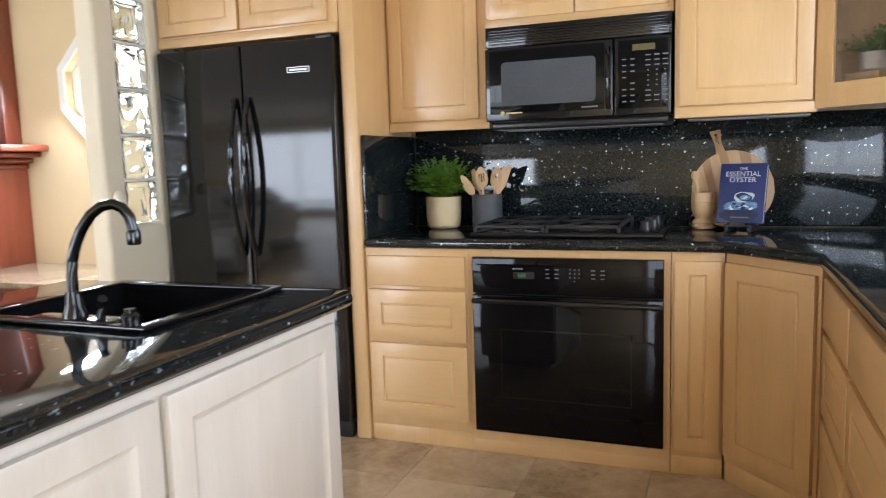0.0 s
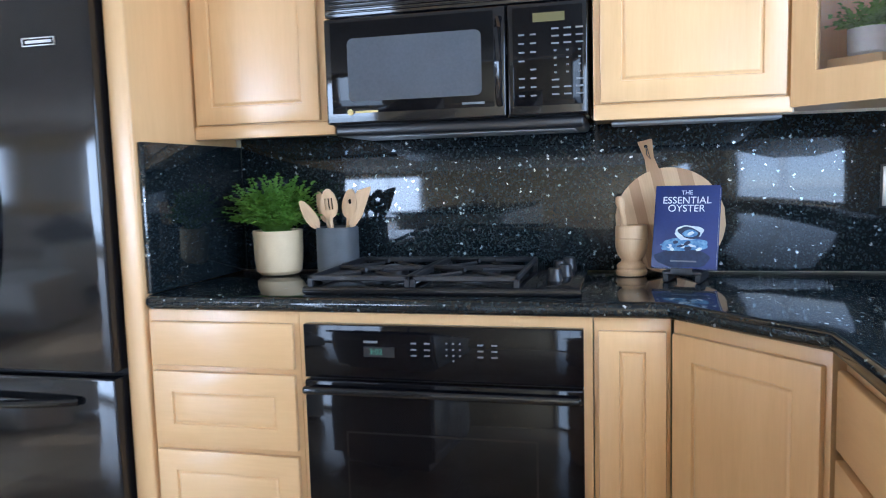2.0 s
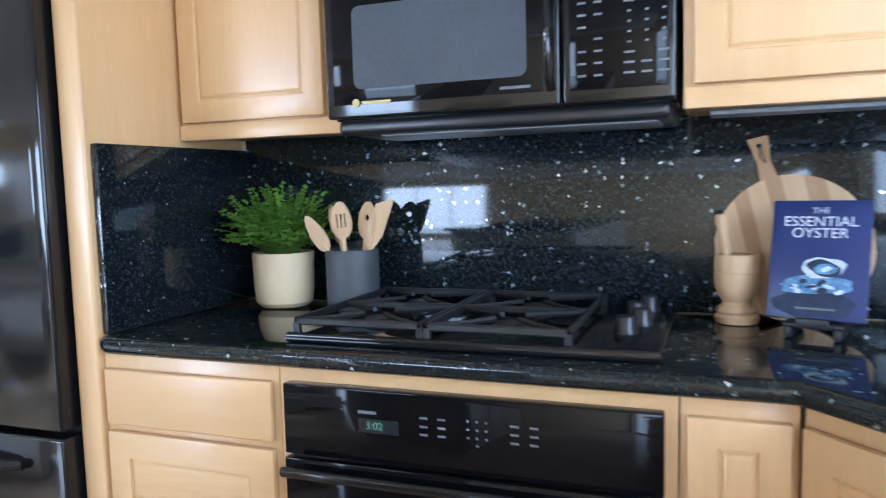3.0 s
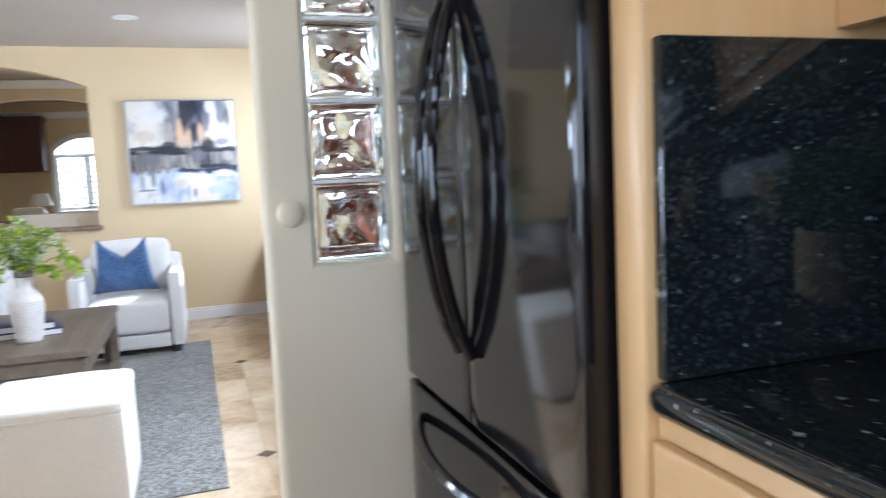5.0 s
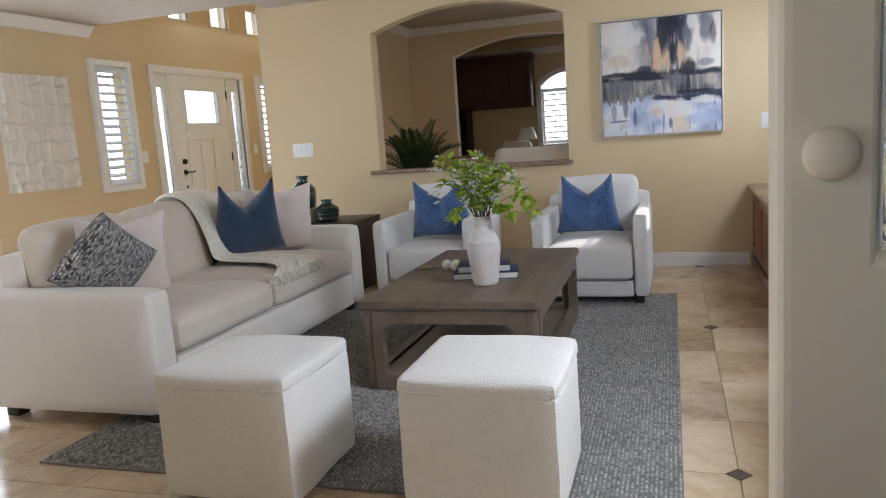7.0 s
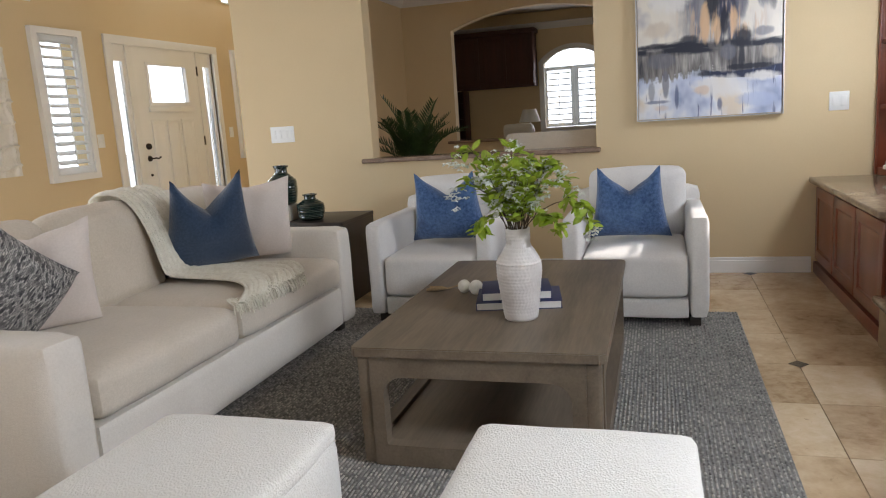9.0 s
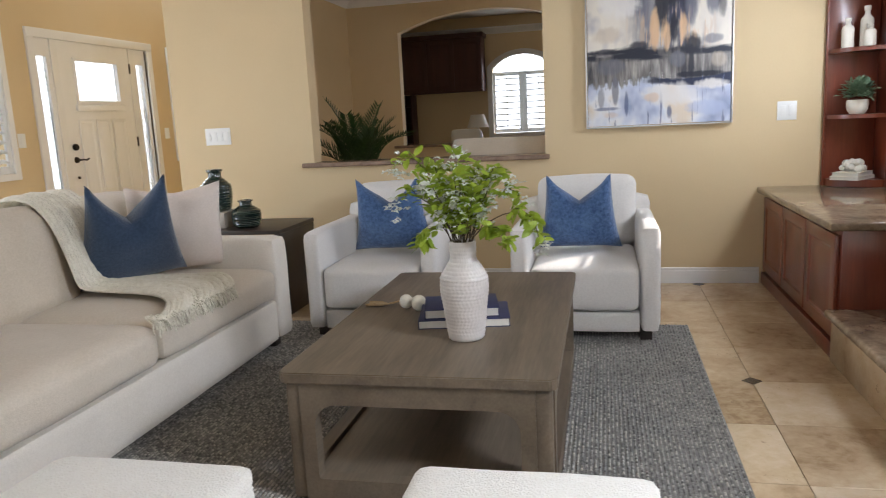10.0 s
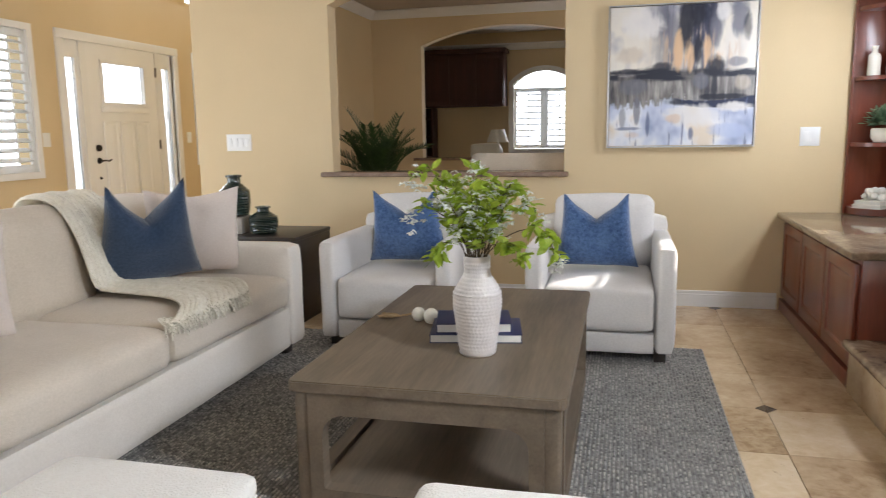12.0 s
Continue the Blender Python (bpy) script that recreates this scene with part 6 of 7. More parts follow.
def cutting_board():
    c = thing("cutting_board", "round striped wooden cutting board leaning on the backsplash", "cutting board", (0.232, 3.372, 0.905))
    lean = pose(0, 0, 0, -9, 0, 0) @ pose(0, 0, 0.172, 0, -13, 0) @ pose(0, 0, -0.165)
    R = 0.165
    edges = [-R, -0.095, -0.062, -0.022, 0.012, 0.058, 0.098, R]
    for k, (a, b) in enumerate(zip(edges, edges[1:])):
        n = 8
        upper = [(b + (a - b) * i / n) for i in range(n + 1)]
        pts = [(x, R - math.sqrt(max(0, R * R - x * x))) for x in upper[::-1]] + [(x, R + math.sqrt(max(0, R * R - x * x))) for x in upper]
        clean = []
        for p in pts:
            if not clean or (abs(p[0] - clean[-1][0]) + abs(p[1] - clean[-1][1])) > 1e-4:
                clean.append(p)
        if abs(clean[0][0] - clean[-1][0]) + abs(clean[0][1] - clean[-1][1]) < 1e-4:
            clean.pop()
        part("stave", plate(clean, [], lambda u, v: (u, 0, v), (0, 0.018, 0)), ACACIA if k % 2 else BEECH, c, at=lean)
    hole = [(-0.016 + 0.006 * math.cos(radians(q)), 2 * R + 0.078 + 0.006 * math.sin(radians(q))) for q in range(0, 360, 45)]
    part("board_handle", plate([(-0.032, 2 * R - 0.012), (0.008, 2 * R - 0.012), (0.000, 2 * R + 0.04), (0.008, 2 * R + 0.098), (-0.038, 2 * R + 0.098), (-0.028, 2 * R + 0.04)], [hole], lambda u, v: (u, 0.001, v), (0, 0.016, 0)), ACACIA, c, at=lean)
    part("cord_loop", tube([(-0.016, -0.003, 2 * R + 0.078), (-0.020, -0.006, 2 * R + 0.05), (-0.012, -0.006, 2 * R + 0.035), (-0.014, -0.003, 2 * R + 0.078)], 0.0015, 5), CASTIRON, c, at=lean)


cutting_board()


def mortar():
    m = thing("mortar", "turned light wooden mortar with a pestle", "mortar", (0.116, 3.345, 0.911))
    part("bowl", lathe([(a * 0.9, b) for a, b in [(0, 0), (0.050, 0), (0.053, 0.006), (0.053, 0.014), (0.047, 0.020), (0.050, 0.027), (0.046, 0.034), (0.035, 0.041), (0.034, 0.048), (0.046, 0.062), (0.053, 0.085), (0.054, 0.112), (0.0525, 0.113), (0.0525, 0.116), (0.054, 0.117), (0.053, 0.150), (0.050, 0.154), (0.046, 0.152), (0.044, 0.08), (0, 0.065)]], 32), BEECH, m)
    part("pestle", lathe([(0, 0), (0.015, 0.005), (0.018, 0.03), (0.009, 0.06), (0.009, 0.13), (0.014, 0.16), (0.010, 0.178), (0, 0.18)], 16), BEECH, m, at=pose(-0.006, 0.0, 0.068, 6, -10, 0))


mortar()


def cookbook():
    b = thing("cookbook", "blue seafood cookbook with white title on a stand", "book", (0.262, 3.222, 0.943), -16)
    at = pose(0, 0, 0, -16, 0, 0)
    w, h, t = 0.090, 0.243, 0.026
    part("cover", merge(merge(box((-w, -t, 0), (w, -t + 0.003, h), 0.001), box((-w, -0.003, 0), (w, 0, h), 0.001)), box((-w, -t, 0), (-w + 0.003, 0, h), 0.001)), COVERBLUE, b, at=at)
    part("page_block", box((-w + 0.003, -t + 0.003, 0.003), (w - 0.003, -0.003, h - 0.003)), PAPER, b, "white page block", at=at)
    for word, size, z in (("THE", 0.0175, 0.221), ("ESSENTIAL", 0.029, 0.198), ("OYSTER", 0.029, 0.174)):
        text_part(word, size, at @ pose(0.0, -t - 0.0004, z) @ UP, PRINTWHITE, b)
    # the printed picture: a heap of shells on dark water
    rng = random.Random(9)
    def blot(cx, cz, rx, rz, seed, turn=0.0):
        pts = []
        for a in range(0, 360, 15):
            k = 1 + 0.22 * noise.noise(Vector((math.cos(radians(a)) * 1.7, math.sin(radians(a)) * 1.7, seed)))
            x, z = rx * k * math.cos(radians(a)), rz * k * math.sin(radians(a))
            pts.append((cx + x * math.cos(turn) - z * math.sin(turn), cz + x * math.sin(turn) + z * math.cos(turn)))
        return pts
    layers = [("printed_water", 0.0, 0.030, 0.080, 0.028, COVERNIGHT), ("printed_shell", -0.022, 0.068, 0.044, 0.020, SHELLBLUE), ("printed_shell", 0.030, 0.070, 0.036, 0.018, SHELLBLUE),
              ("printed_shell", 0.010, 0.104, 0.040, 0.022, SHELLPALE), ("printed_shell", 0.012, 0.103, 0.031, 0.015, COVERNIGHT), ("printed_shell", 0.014, 0.101, 0.022, 0.010, SHELLBLUE), ("printed_shell", 0.016, 0.101, 0.010, 0.005, SHELLPALE)]
    layers += [("printed_shell", rng.uniform(-0.055, 0.055), rng.uniform(0.054, 0.080), rng.uniform(0.006, 0.014), rng.uniform(0.003, 0.006), (SHELLPALE, SHELLBLUE, COVERNIGHT)[k % 3]) for k in range(15)]
    for k, (name, cx, cz, rx, rz, mat) in enumerate(layers):
        part(name, plate(blot(cx, cz, rx, rz, k * 3.7, rng.uniform(-0.4, 0.4) if k > 2 else 0.0), [], lambda u, v: (u, -t - 0.0002 - 0.0001 * k, v), (0, 0.00008, 0)), mat, b, at=at)
    part("author_bar", box((-0.036, -t - 0.0007, 0.018), (0.036, -t - 0.0003, 0.0225)), PRINT, b, at=at)
    stand = thing("book_stand", "black metal book stand under the cookbook", "stand", (0.262, 3.222, 0.911), -16)
    part("ledge", box((-0.055, -0.040, 0.022), (0.055, 0.030, 0.031), 0.003), CASTIRON, stand)
    part("lip", box((-0.030, -0.046, 0.022), (0.030, -0.040, 0.042), 0.002), CASTIRON, stand)
    part("back_rest", box((-0.05, 0.0, 0.0), (0.05, 0.004, 0.17), 0.001), CASTIRON, stand, at=pose(0, 0.008, 0.025, -16, 0, 0))
    for sx in (-1, 1):
        part("foot", box((sx * 0.045 - 0.008, -0.042, 0.0), (sx * 0.045 + 0.008, 0.085, 0.023), 0.004), CASTIRON, stand)


cookbook()


def outlet(at, rz=0.0):
    o = thing("wall_outlet", "black wall outlet with two sockets", "outlet", at, rz)
    part("gasket", box((-0.044, -0.003, -0.064), (0.044, 0.0, 0.064), 0.001), OUTLET, o)
    part("plate", box((-0.038, -0.007, -0.058), (0.038, -0.003, 0.058), 0.002), STEEL, o, "brushed steel cover plate")
    for z in (-0.026, 0.026):
        part("socket", box((-0.017, -0.008, z - 0.018), (0.017, -0.005, z + 0.018), 0.002), BLACKPLASTIC, o)


outlet((0.872, WY - 0.0205, 1.165))


def refrigerator():
    f = thing("refrigerator", "glossy black french-door refrigerator with bowed handles", "refrigerator", (-1.808, 2.818, 0))
    w = 0.462
    part("body", box((-w + 0.005, 0.085, 0.02), (w - 0.005, 0.645, 1.745), 0.006), BLACKPLASTIC, f)
    part("kick_grille", box((-w + 0.01, 0.04, 0.0), (w - 0.01, 0.09, 0.075), 0.004), BLACKPLASTIC, f)
    def curved_door(x0, x1, z0, z1):
        n = 12
        pts = [(x0 + (x1 - x0) * k / n, 0.002 + 0.0025 * ((x0 + (x1 - x0) * k / n) / w) ** 2) for k in range(n + 1)] + [(x1, 0.08), (x0, 0.08)]
        bm = plate(pts, [], lambda u, v: (u, v, z0), (0, 0, z1 - z0))
        rim = [e for e in bm.edges if len(e.link_faces) == 2 and e.calc_face_angle(0) > 1.0]
        bmesh.ops.bevel(bm, geom=rim, offset=0.007, segments=3, profile=0.5, affect='EDGES')
        return bm
    doors = []
    for x0, x1 in ((-w, -0.003), (0.003, w)):
        doors.append(part("door", curved_door(x0, x1, 0.685, 1.765), BLACK, f, smooth=30))
    freezer = part("freezer_drawer", curved_door(-w, w, 0.085, 0.668), BLACK, f, smooth=30)
    for sx, d in ((-1, doors[0]), (1, doors[1])):
        pts = []
        for k in range(17):
            q = k / 16
            z = 0.832 + 0.705 * q
            bow = math.sin(math.pi * q)
            pts.append((sx * 0.034, -0.004 - 0.066 * bow ** 0.8, z))
        outer = tube(pts, 0.0125, 10)
        part("handle", outer, BLACK, d, "bowed black handle")
        part("handle_trim", tube([(x + sx * 0.002, y - 0.0105, z) for x, y, z in pts[1:-1]], 0.0045, 8), DARKSTEEL, d, "polished handle edge")
    pts = [((k / 16 - 0.5) * 0.68, -0.004 - 0.066 * math.sin(math.pi * k / 16) ** 0.8, 0.600) for k in range(17)]
    part("handle", tube(pts, 0.013, 10), BLACK, freezer, "bowed black handle")
    part("handle_trim", tube([(x, y - 0.010, z - 0.003) for x, y, z in pts[1:-1]], 0.0045, 8), DARKSTEEL, freezer)
    part("hinge_cap", box((-w + 0.01, 0.02, 1.765), (-w + 0.09, 0.10, 1.782), 0.004), BLACKPLASTIC, f)
    part("hinge_cap", box((w - 0.09, 0.02, 1.765), (w - 0.01, 0.10, 1.782), 0.004), BLACKPLASTIC, f)
    badge = plate(rect(0.24, 0.35, 1.628, 1.652), [rect(0.243, 0.347, 1.631, 1.649)], lambda u, v: (u, -0.0005, v), (0, 0.006, 0))
    part("badge_frame", badge, STEEL, doors[1], "small silver badge")
    part("badge_bar", box((0.252, -0.0004, 1.636), (0.338, 0.011, 1.644)), STEEL, doors[1])


refrigerator()


def glass_block_column():
    g = thing("glass_block_panel", "column of clear wavy glass blocks in the wall", "glass blocks", (-2.35, 2.706, 0.987))
    s, n = 0.2, 6
    for k in range(n):
        z0 = k * 0.203
        bm = box((-0.046, -0.094, z0 + 0.006), (0.046, 0.094, z0 + 0.194), 0.010, 3)
        for side in (1, -1):
            fs = [f for f in bm.faces if f.normal.x * side > 0.9 and f.calc_area() > 0.01]
            bmesh.ops.inset_region(bm, faces=fs, thickness=0.014, depth=0)
            bmesh.ops.inset_region(bm, faces=fs, thickness=0.006, depth=-0.004)
            res = bmesh.ops.subdivide_edges(bm, edges=list({e for f in fs for e in f.edges}), cuts=14, use_grid_fill=True)
        for v in bm.verts:
            y, z = v.co.y / 0.075, (v.co.z - z0 - 0.1) / 0.075
            if abs(y) < 0.97 and abs(z) < 0.97 and abs(v.co.x) > 0.03:
                v.co.x += 0.016 * noise.noise(Vector((v.co.y * 17, v.co.z * 17, k * 3 + (5 if v.co.x > 0 else 0)))) * (1 - max(abs(y), abs(z)) ** 6)
        part("glass_block", bm, BLOCKGLASS, g, smooth=50)
        if k:
            part("mortar_joint", box((-0.034, -0.098, z0 - 0.005), (0.034, 0.098, z0 + 0.004), 0.001), WHITE, g)
    for y in (-0.0995, 0.0955):
        part("mortar_joint", box((-0.036, y, -0.001), (0.036, y + 0.004, n * 0.203 - 0.002), 0.0005), WHITE, g)


glass_block_column()
knob_bm = bmesh.new()
bmesh.ops.create_uvsphere(knob_bm, u_segments=28, v_segments=16, radius=0.034)
for v in knob_bm.verts:
    v.co.x *= 0.62
solid("wall_bumper", knob_bm, CREAM, "round cream wall bumper painted like the wall", "bumper", (-2.284, 2.546, 1.116))


def island():
    x0, x1, y0, y1 = -1.63, -0.735, -0.75, 1.665
    c = thing("island", "maple kitchen island with panelled sides, window glare put into its pale colour", "island", ((x0 + x1) / 2, (y0 + y1) / 2, 0))
    a, b = (x1 - x0) / 2, (y1 - y0) / 2
    part("body", plate(rect(-a, a, -b, b), [], lambda u, v: (u, v, 0.09), (0, 0, 0.556)), GLAREMAPLE, c)
    part("top_rail", plate(rect(-a, a, -b, b), [rect(-1.40 - (x0 + x1) / 2, -0.89 - (x0 + x1) / 2, 1.17 - (y0 + y1) / 2, 1.645 - (y0 + y1) / 2)], lambda u, v: (u, v, 0.648), (0, 0, 0.218)), GLAREMAPLE, c)
    part("plinth", box((-a + 0.05, -b + 0.05, 0), (a - 0.05, b - 0.05, 0.089)), GLAREMAPLE, c)
    for y, w in ((1.635, 0.60), (1.012, 0.66), (0.33, 0.66)):
        part("door", panel_door(w, 0.735, 0.018, 0.058, True), GLAREMAPLE, c, at=pose(a + 0.001, y - (y0 + y1) / 2 - w, 0.10, 0, 0, 90))
    xs, ys = (x0 + x1) / 2, (y0 + y1) / 2
    top = rounded_slab([(x0 - 0.035, y0 - 0.035), (x1 + 0.045, y0 - 0.035), (x1 + 0.045, y1 + 0.02), (x1 + 0.03, y1 + 0.038), (x0 - 0.035, y1 + 0.038)], 0.867, 0.91, 0.018, [rect(-1.395, -0.895, 1.175, 1.635)])
    solid("worktop", top, GRANITE, "polished black granite island top with a sink cut-out", "worktop")
    s = thing("sink", "black enamel sink set into the island top", "sink", (-1.145, 1.405, 0.66))
    part("bowl", merge(merge(merge(merge(box((-0.245, -0.225, 0.0), (0.245, 0.225, 0.012)), box((-0.249, -0.229, 0.0), (-0.235, 0.229, 0.252))), box((0.235, -0.229, 0.0), (0.249, 0.229, 0.252))), box((-0.235, -0.229, 0.0), (0.235, -0.215, 0.252))), box((-0.235, 0.215, 0.0), (0.235, 0.229, 0.252))), BLACK, s)
    part("rim", rounded_slab(rect(-0.268, 0.268, -0.248, 0.248), 0.2515, 0.262, 0.004, [rect(-0.235, 0.235, -0.215, 0.215)]), BLACK, s)
    t = thing("faucet", "dark bronze gooseneck faucet on the island", "faucet", (-1.092, 1.192, 0.9215))
    part("deck_plate", rounded_slab([(-0.09 + 0.03 * math.cos(radians(q)) if 90 <= q <= 270 else 0.09 + 0.03 * math.cos(radians(q)), 0.03 * math.sin(radians(q))) for q in range(0, 360, 20)], -0.010, 0.004, 0.003), BLACK, t)
    part("base_collar", lathe([(0, 0.0), (0.026, 0.0), (0.026, 0.012), (0.018, 0.03), (0.016, 0.06), (0, 0.06)], 24), BLACK, t)
    bend = [(0, 0.02), (0, 0.09), (0.004, 0.125), (0.014, 0.160), (0.030, 0.193), (0.052, 0.222), (0.076, 0.239), (0.100, 0.243), (0.120, 0.234), (0.133, 0.216), (0.138, 0.196), (0.139, 0.182)]
    pts = [(0.94 * a, 0.34 * a, z) for a, z in bend]
    part("spout", tube(pts, 0.0115, 14), DARKSTEEL, t)
    tip = pts[-1]
    part("nozzle", lathe([(0, 0), (0.013, 0), (0.0145, 0.004), (0.0145, 0.026), (0.012, 0.032), (0, 0.032)], 18), DARKSTEEL, t, at=pose(tip[0], tip[1], tip[2] - 0.026))
    part("lever", tube([(0.07, 0.0, 0.0), (0.07, 0.0, 0.03), (0.09, -0.01, 0.05)], 0.010, 10), BLACK, t)
    for k, dx in ((0, 0.17),):
        d = thing("soap_dispenser", "black soap dispenser beside the faucet", "dispenser", (-1.092 + dx, 1.172, 0.9215))
        part("pump", lathe([(0, 0), (0.02, 0), (0.02, 0.02), (0.012, 0.026), (0.012, 0.034), (0, 0.034)], 20), BLACK, d)


island()

# ---- windows and doors ----
def eight_sided_window(name, x):
    w = tagged(new(name), "white-framed eight-sided window", "window", kind="structure")
    w.matrix_world = pose(x, 3.60, OCT_Z)
    ring = plate(octagon(0, 0, OCT_H - 0.003), [octagon(0, 0, OCT_H - 0.055)], lambda u, v: (u, 0.05, v), (0, 0.06, 0))
    part("window_frame", ring, WHITE, w)
    trim_bm = plate(octagon(0, 0, OCT_H + 0.045), [octagon(0, 0, OCT_H - 0.004)], lambda u, v: (u, -0.018, v), (0, 0.017, 0))
    part("trim", trim_bm, WHITE, w)
    bm = bmesh.new()
    box((-0.008, 0.075, -OCT_H + 0.05), (0.008, 0.087, OCT_H - 0.05), 0, 1, bm)
    box((-OCT_H + 0.05, 0.075, -0.008), (-0.009, 0.087, 0.008), 0, 1, bm)
    box((0.009, 0.075, -0.008), (OCT_H - 0.05, 0.087, 0.008), 0, 1, bm)
    part("muntin", bm, WHITE, w)


eight_sided_window("window_1", OCT_R)
eight_sided_window("window_2", OCT_L)


def louvre_panel(parent, u0, u1, z0, z1, place, tilt, pitch=0.078, rail=0.045):
    """A shutter panel: frame, tilt rod and tilted slats. place(u, d, z) lays it out; d is the way into the room."""
    def slab_bm(a0, a1, d0, d1, b0, b1):
        bm = box((a0, d0, b0), (a1, d1, b1), 0.003)
        for v in bm.verts:
            v.co = Vector(place(*v.co))
        return bm
    for a0, a1, b0, b1 in ((u0, u0 + rail, z0, z1), (u1 - rail, u1, z0, z1), (u0 + rail, u1 - rail, z0, z0 + rail * 1.4), (u0 + rail, u1 - rail, z1 - rail * 1.4, z1)):
        part("shutter_rail", slab_bm(a0, a1, 0.0, 0.028, b0, b1), SHUTTER, parent)
    n = int((z1 - z0 - 2.8 * rail) / pitch)
    step = (z1 - z0 - 2.8 * rail) / n
    for k in range(n):
        zc = z0 + 1.4 * rail + (k + 0.5) * step
        bm = box((u0 + rail + 0.002, -0.038, -0.005), (u1 - rail - 0.002, 0.038, 0.005), 0.004, 2)
        for v in bm.verts:
            d, h = v.co.y, v.co.z
            v.co = Vector(place(v.co.x, 0.014 + d * math.cos(tilt) - h * math.sin(tilt), zc + d * math.sin(tilt) + h * math.cos(tilt)))
        part("slat", bm, SHUTTER, parent)
    mid_u = (u0 + u1) / 2
    part("tilt_rod", slab_bm(mid_u - 0.006, mid_u + 0.006, 0.052, 0.062, z0 + rail * 1.6, z1 - rail * 1.6), SHUTTER, parent)


def shuttered_south(name, x0, x1, z0, z1):
    w = tagged(new(name), "white plantation shutters over a tall window", "window", kind="structure")
    w.matrix_world = pose(0, -2.88, 0)
    part("window_frame", plate(rect(x0, x1, z0, z1), [rect(x0 + 0.055, x1 - 0.055, z0 + 0.055, z1 - 0.055)], lambda u, v: (u, 0.001, v), (0, 0.045, 0)), WHITE, w)
    louvre_panel(w, x0 + 0.056, x1 - 0.056, z0 + 0.056, z1 - 0.056, lambda u, d, z: (u, d, z), radians(-24))


shuttered_south("window_3", -7.60, -7.045, 0.85, 2.12)
shuttered_south("window_4", -10.55, -9.99, 0.85, 2.12)
for n, x in enumerate((-8.56, -9.35, -10.14)):
    w = tagged(new(f"window_{5 + n}"), "small high clerestory window", "window", kind="structure")
    w.matrix_world = pose(x, -2.88, 2.815)
    part("window_frame", plate(rect(-0.188, 0.188, -0.163, 0.163), [rect(-0.165, 0.165, -0.14, 0.14)], lambda u, v: (u, -0.08, v), (0, 0.04, 0)), WHITE, w)


def front_door():
    f = tagged(new("door_1"), "closed warm white craftsman front door with sidelights", "door", kind="structure")
    f.matrix_world = pose(-8.795, -2.88, 0)
    fr = plate(rect(-0.90, 0.90, 0.0, 2.125), [rect(-0.865, -0.60, 0.03, 2.05), rect(-0.52, 0.52, 0.002, 2.055), rect(0.60, 0.865, 0.03, 2.05)], lambda u, v: (u, -0.09, v), (0, 0.085, 0))
    part("door_frame", fr, WHITE, f)
    for s in (-1, 1):
        part("casing", box((min(s * 0.90, s * 0.815), -0.004, 0), (max(s * 0.90, s * 0.815), 0.022, 2.05), 0.004), WHITE, f)
    part("casing", box((-0.90, -0.004, 2.05), (0.90, 0.026, 2.13), 0.004), WHITE, f)
    # the hinge side is away from the sofa: the handle stands on the +x side
    leaf_bm = plate(rect(-0.517, 0.517, 0.006, 2.052), [rect(-0.31, 0.31, 1.51, 1.885)], lambda u, v: (u, -0.055, v), (0, 0.042, 0))
    door = part("door_leaf", leaf_bm, DOORWHITE, f)
    for k in range(3):
        u = -0.35 + k * 0.245
        pb = panel_door(0.21, 1.10, 0.012, 0.02, True)
        pb.transform(pose(0, 0, 0, 0, 0, 180))
        part("panel", pb, DOORWHITE, door, at=pose(u + 0.21, -0.012, 0.24))
    part("ledge", box((-0.36, -0.013, 1.42), (0.36, 0.014, 1.475), 0.005), DOORWHITE, door)
    part("pane", box((-0.31, -0.042, 1.51), (0.31, -0.036, 1.885)), FROST, door, "frosted glass pane").visible_shadow = False
    part("pane_trim", plate(rect(-0.335, 0.335, 1.485, 1.91), [rect(-0.305, 0.305, 1.515, 1.88)], lambda u, v: (u, -0.012, v), (0, 0.012, 0)), DOORWHITE, door)
    for s in (-1, 1):
        side = part("sidelight_panel", plate(rect(min(s * 0.60, s * 0.815), max(s * 0.60, s * 0.815), 0.03, 2.05), [rect(min(s * 0.65, s * 0.77), max(s * 0.65, s * 0.77), 0.28, 1.90)], lambda u, v: (u, -0.06, v), (0, 0.04, 0)), DOORWHITE, f)
        part("pane", box((min(s * 0.65, s * 0.77), -0.045, 0.28), (max(s * 0.65, s * 0.77), -0.040, 1.90)), FROST, side, "leaded glass pane").visible_shadow = False
        bm = bmesh.new()
        for k in range(5):
            u = s * (0.655 + 0.0275 * k)
            box((u - 0.002, -0.040, 0.28), (u + 0.002, -0.037, 1.45), 0, 1, bm)
        rng = random.Random(4)
        for k in range(7):
            z = 1.47 + k * 0.06
            u = s * (0.67 + 0.08 * rng.random())
            tube([(s * 0.65, -0.038, z), (u, -0.038, z + 0.03), (s * 0.77, -0.038, z + rng.uniform(-0.02, 0.05))], 0.002, 4, bm)
        part("leading", bm, CASTIRON, side, "dark lead cames")
    hx = 0.445
    part("deadbolt", lathe([(0, 0.03), (0.022, 0.03), (0.030, 0.022), (0.032, 0.0), (0, 0)], 20), BRONZE, door, at=pose(hx, -0.012, 1.085, -90, 0, 0))
    bm = lathe([(0, 0.016), (0.026, 0.014), (0.030, 0.0), (0, 0)], 20)
    bm.transform(pose(0, 0, 0, -90, 0, 0))
    tube([(0, 0.01, 0), (0, 0.05, 0), (-0.03, 0.056, 0.002), (-0.07, 0.052, -0.006), (-0.11, 0.05, 0.008)], 0.008, 8, bm)
    part("door_handle", bm, BRONZE, door, "dark bronze lever handle", at=pose(hx, -0.012, 0.965))
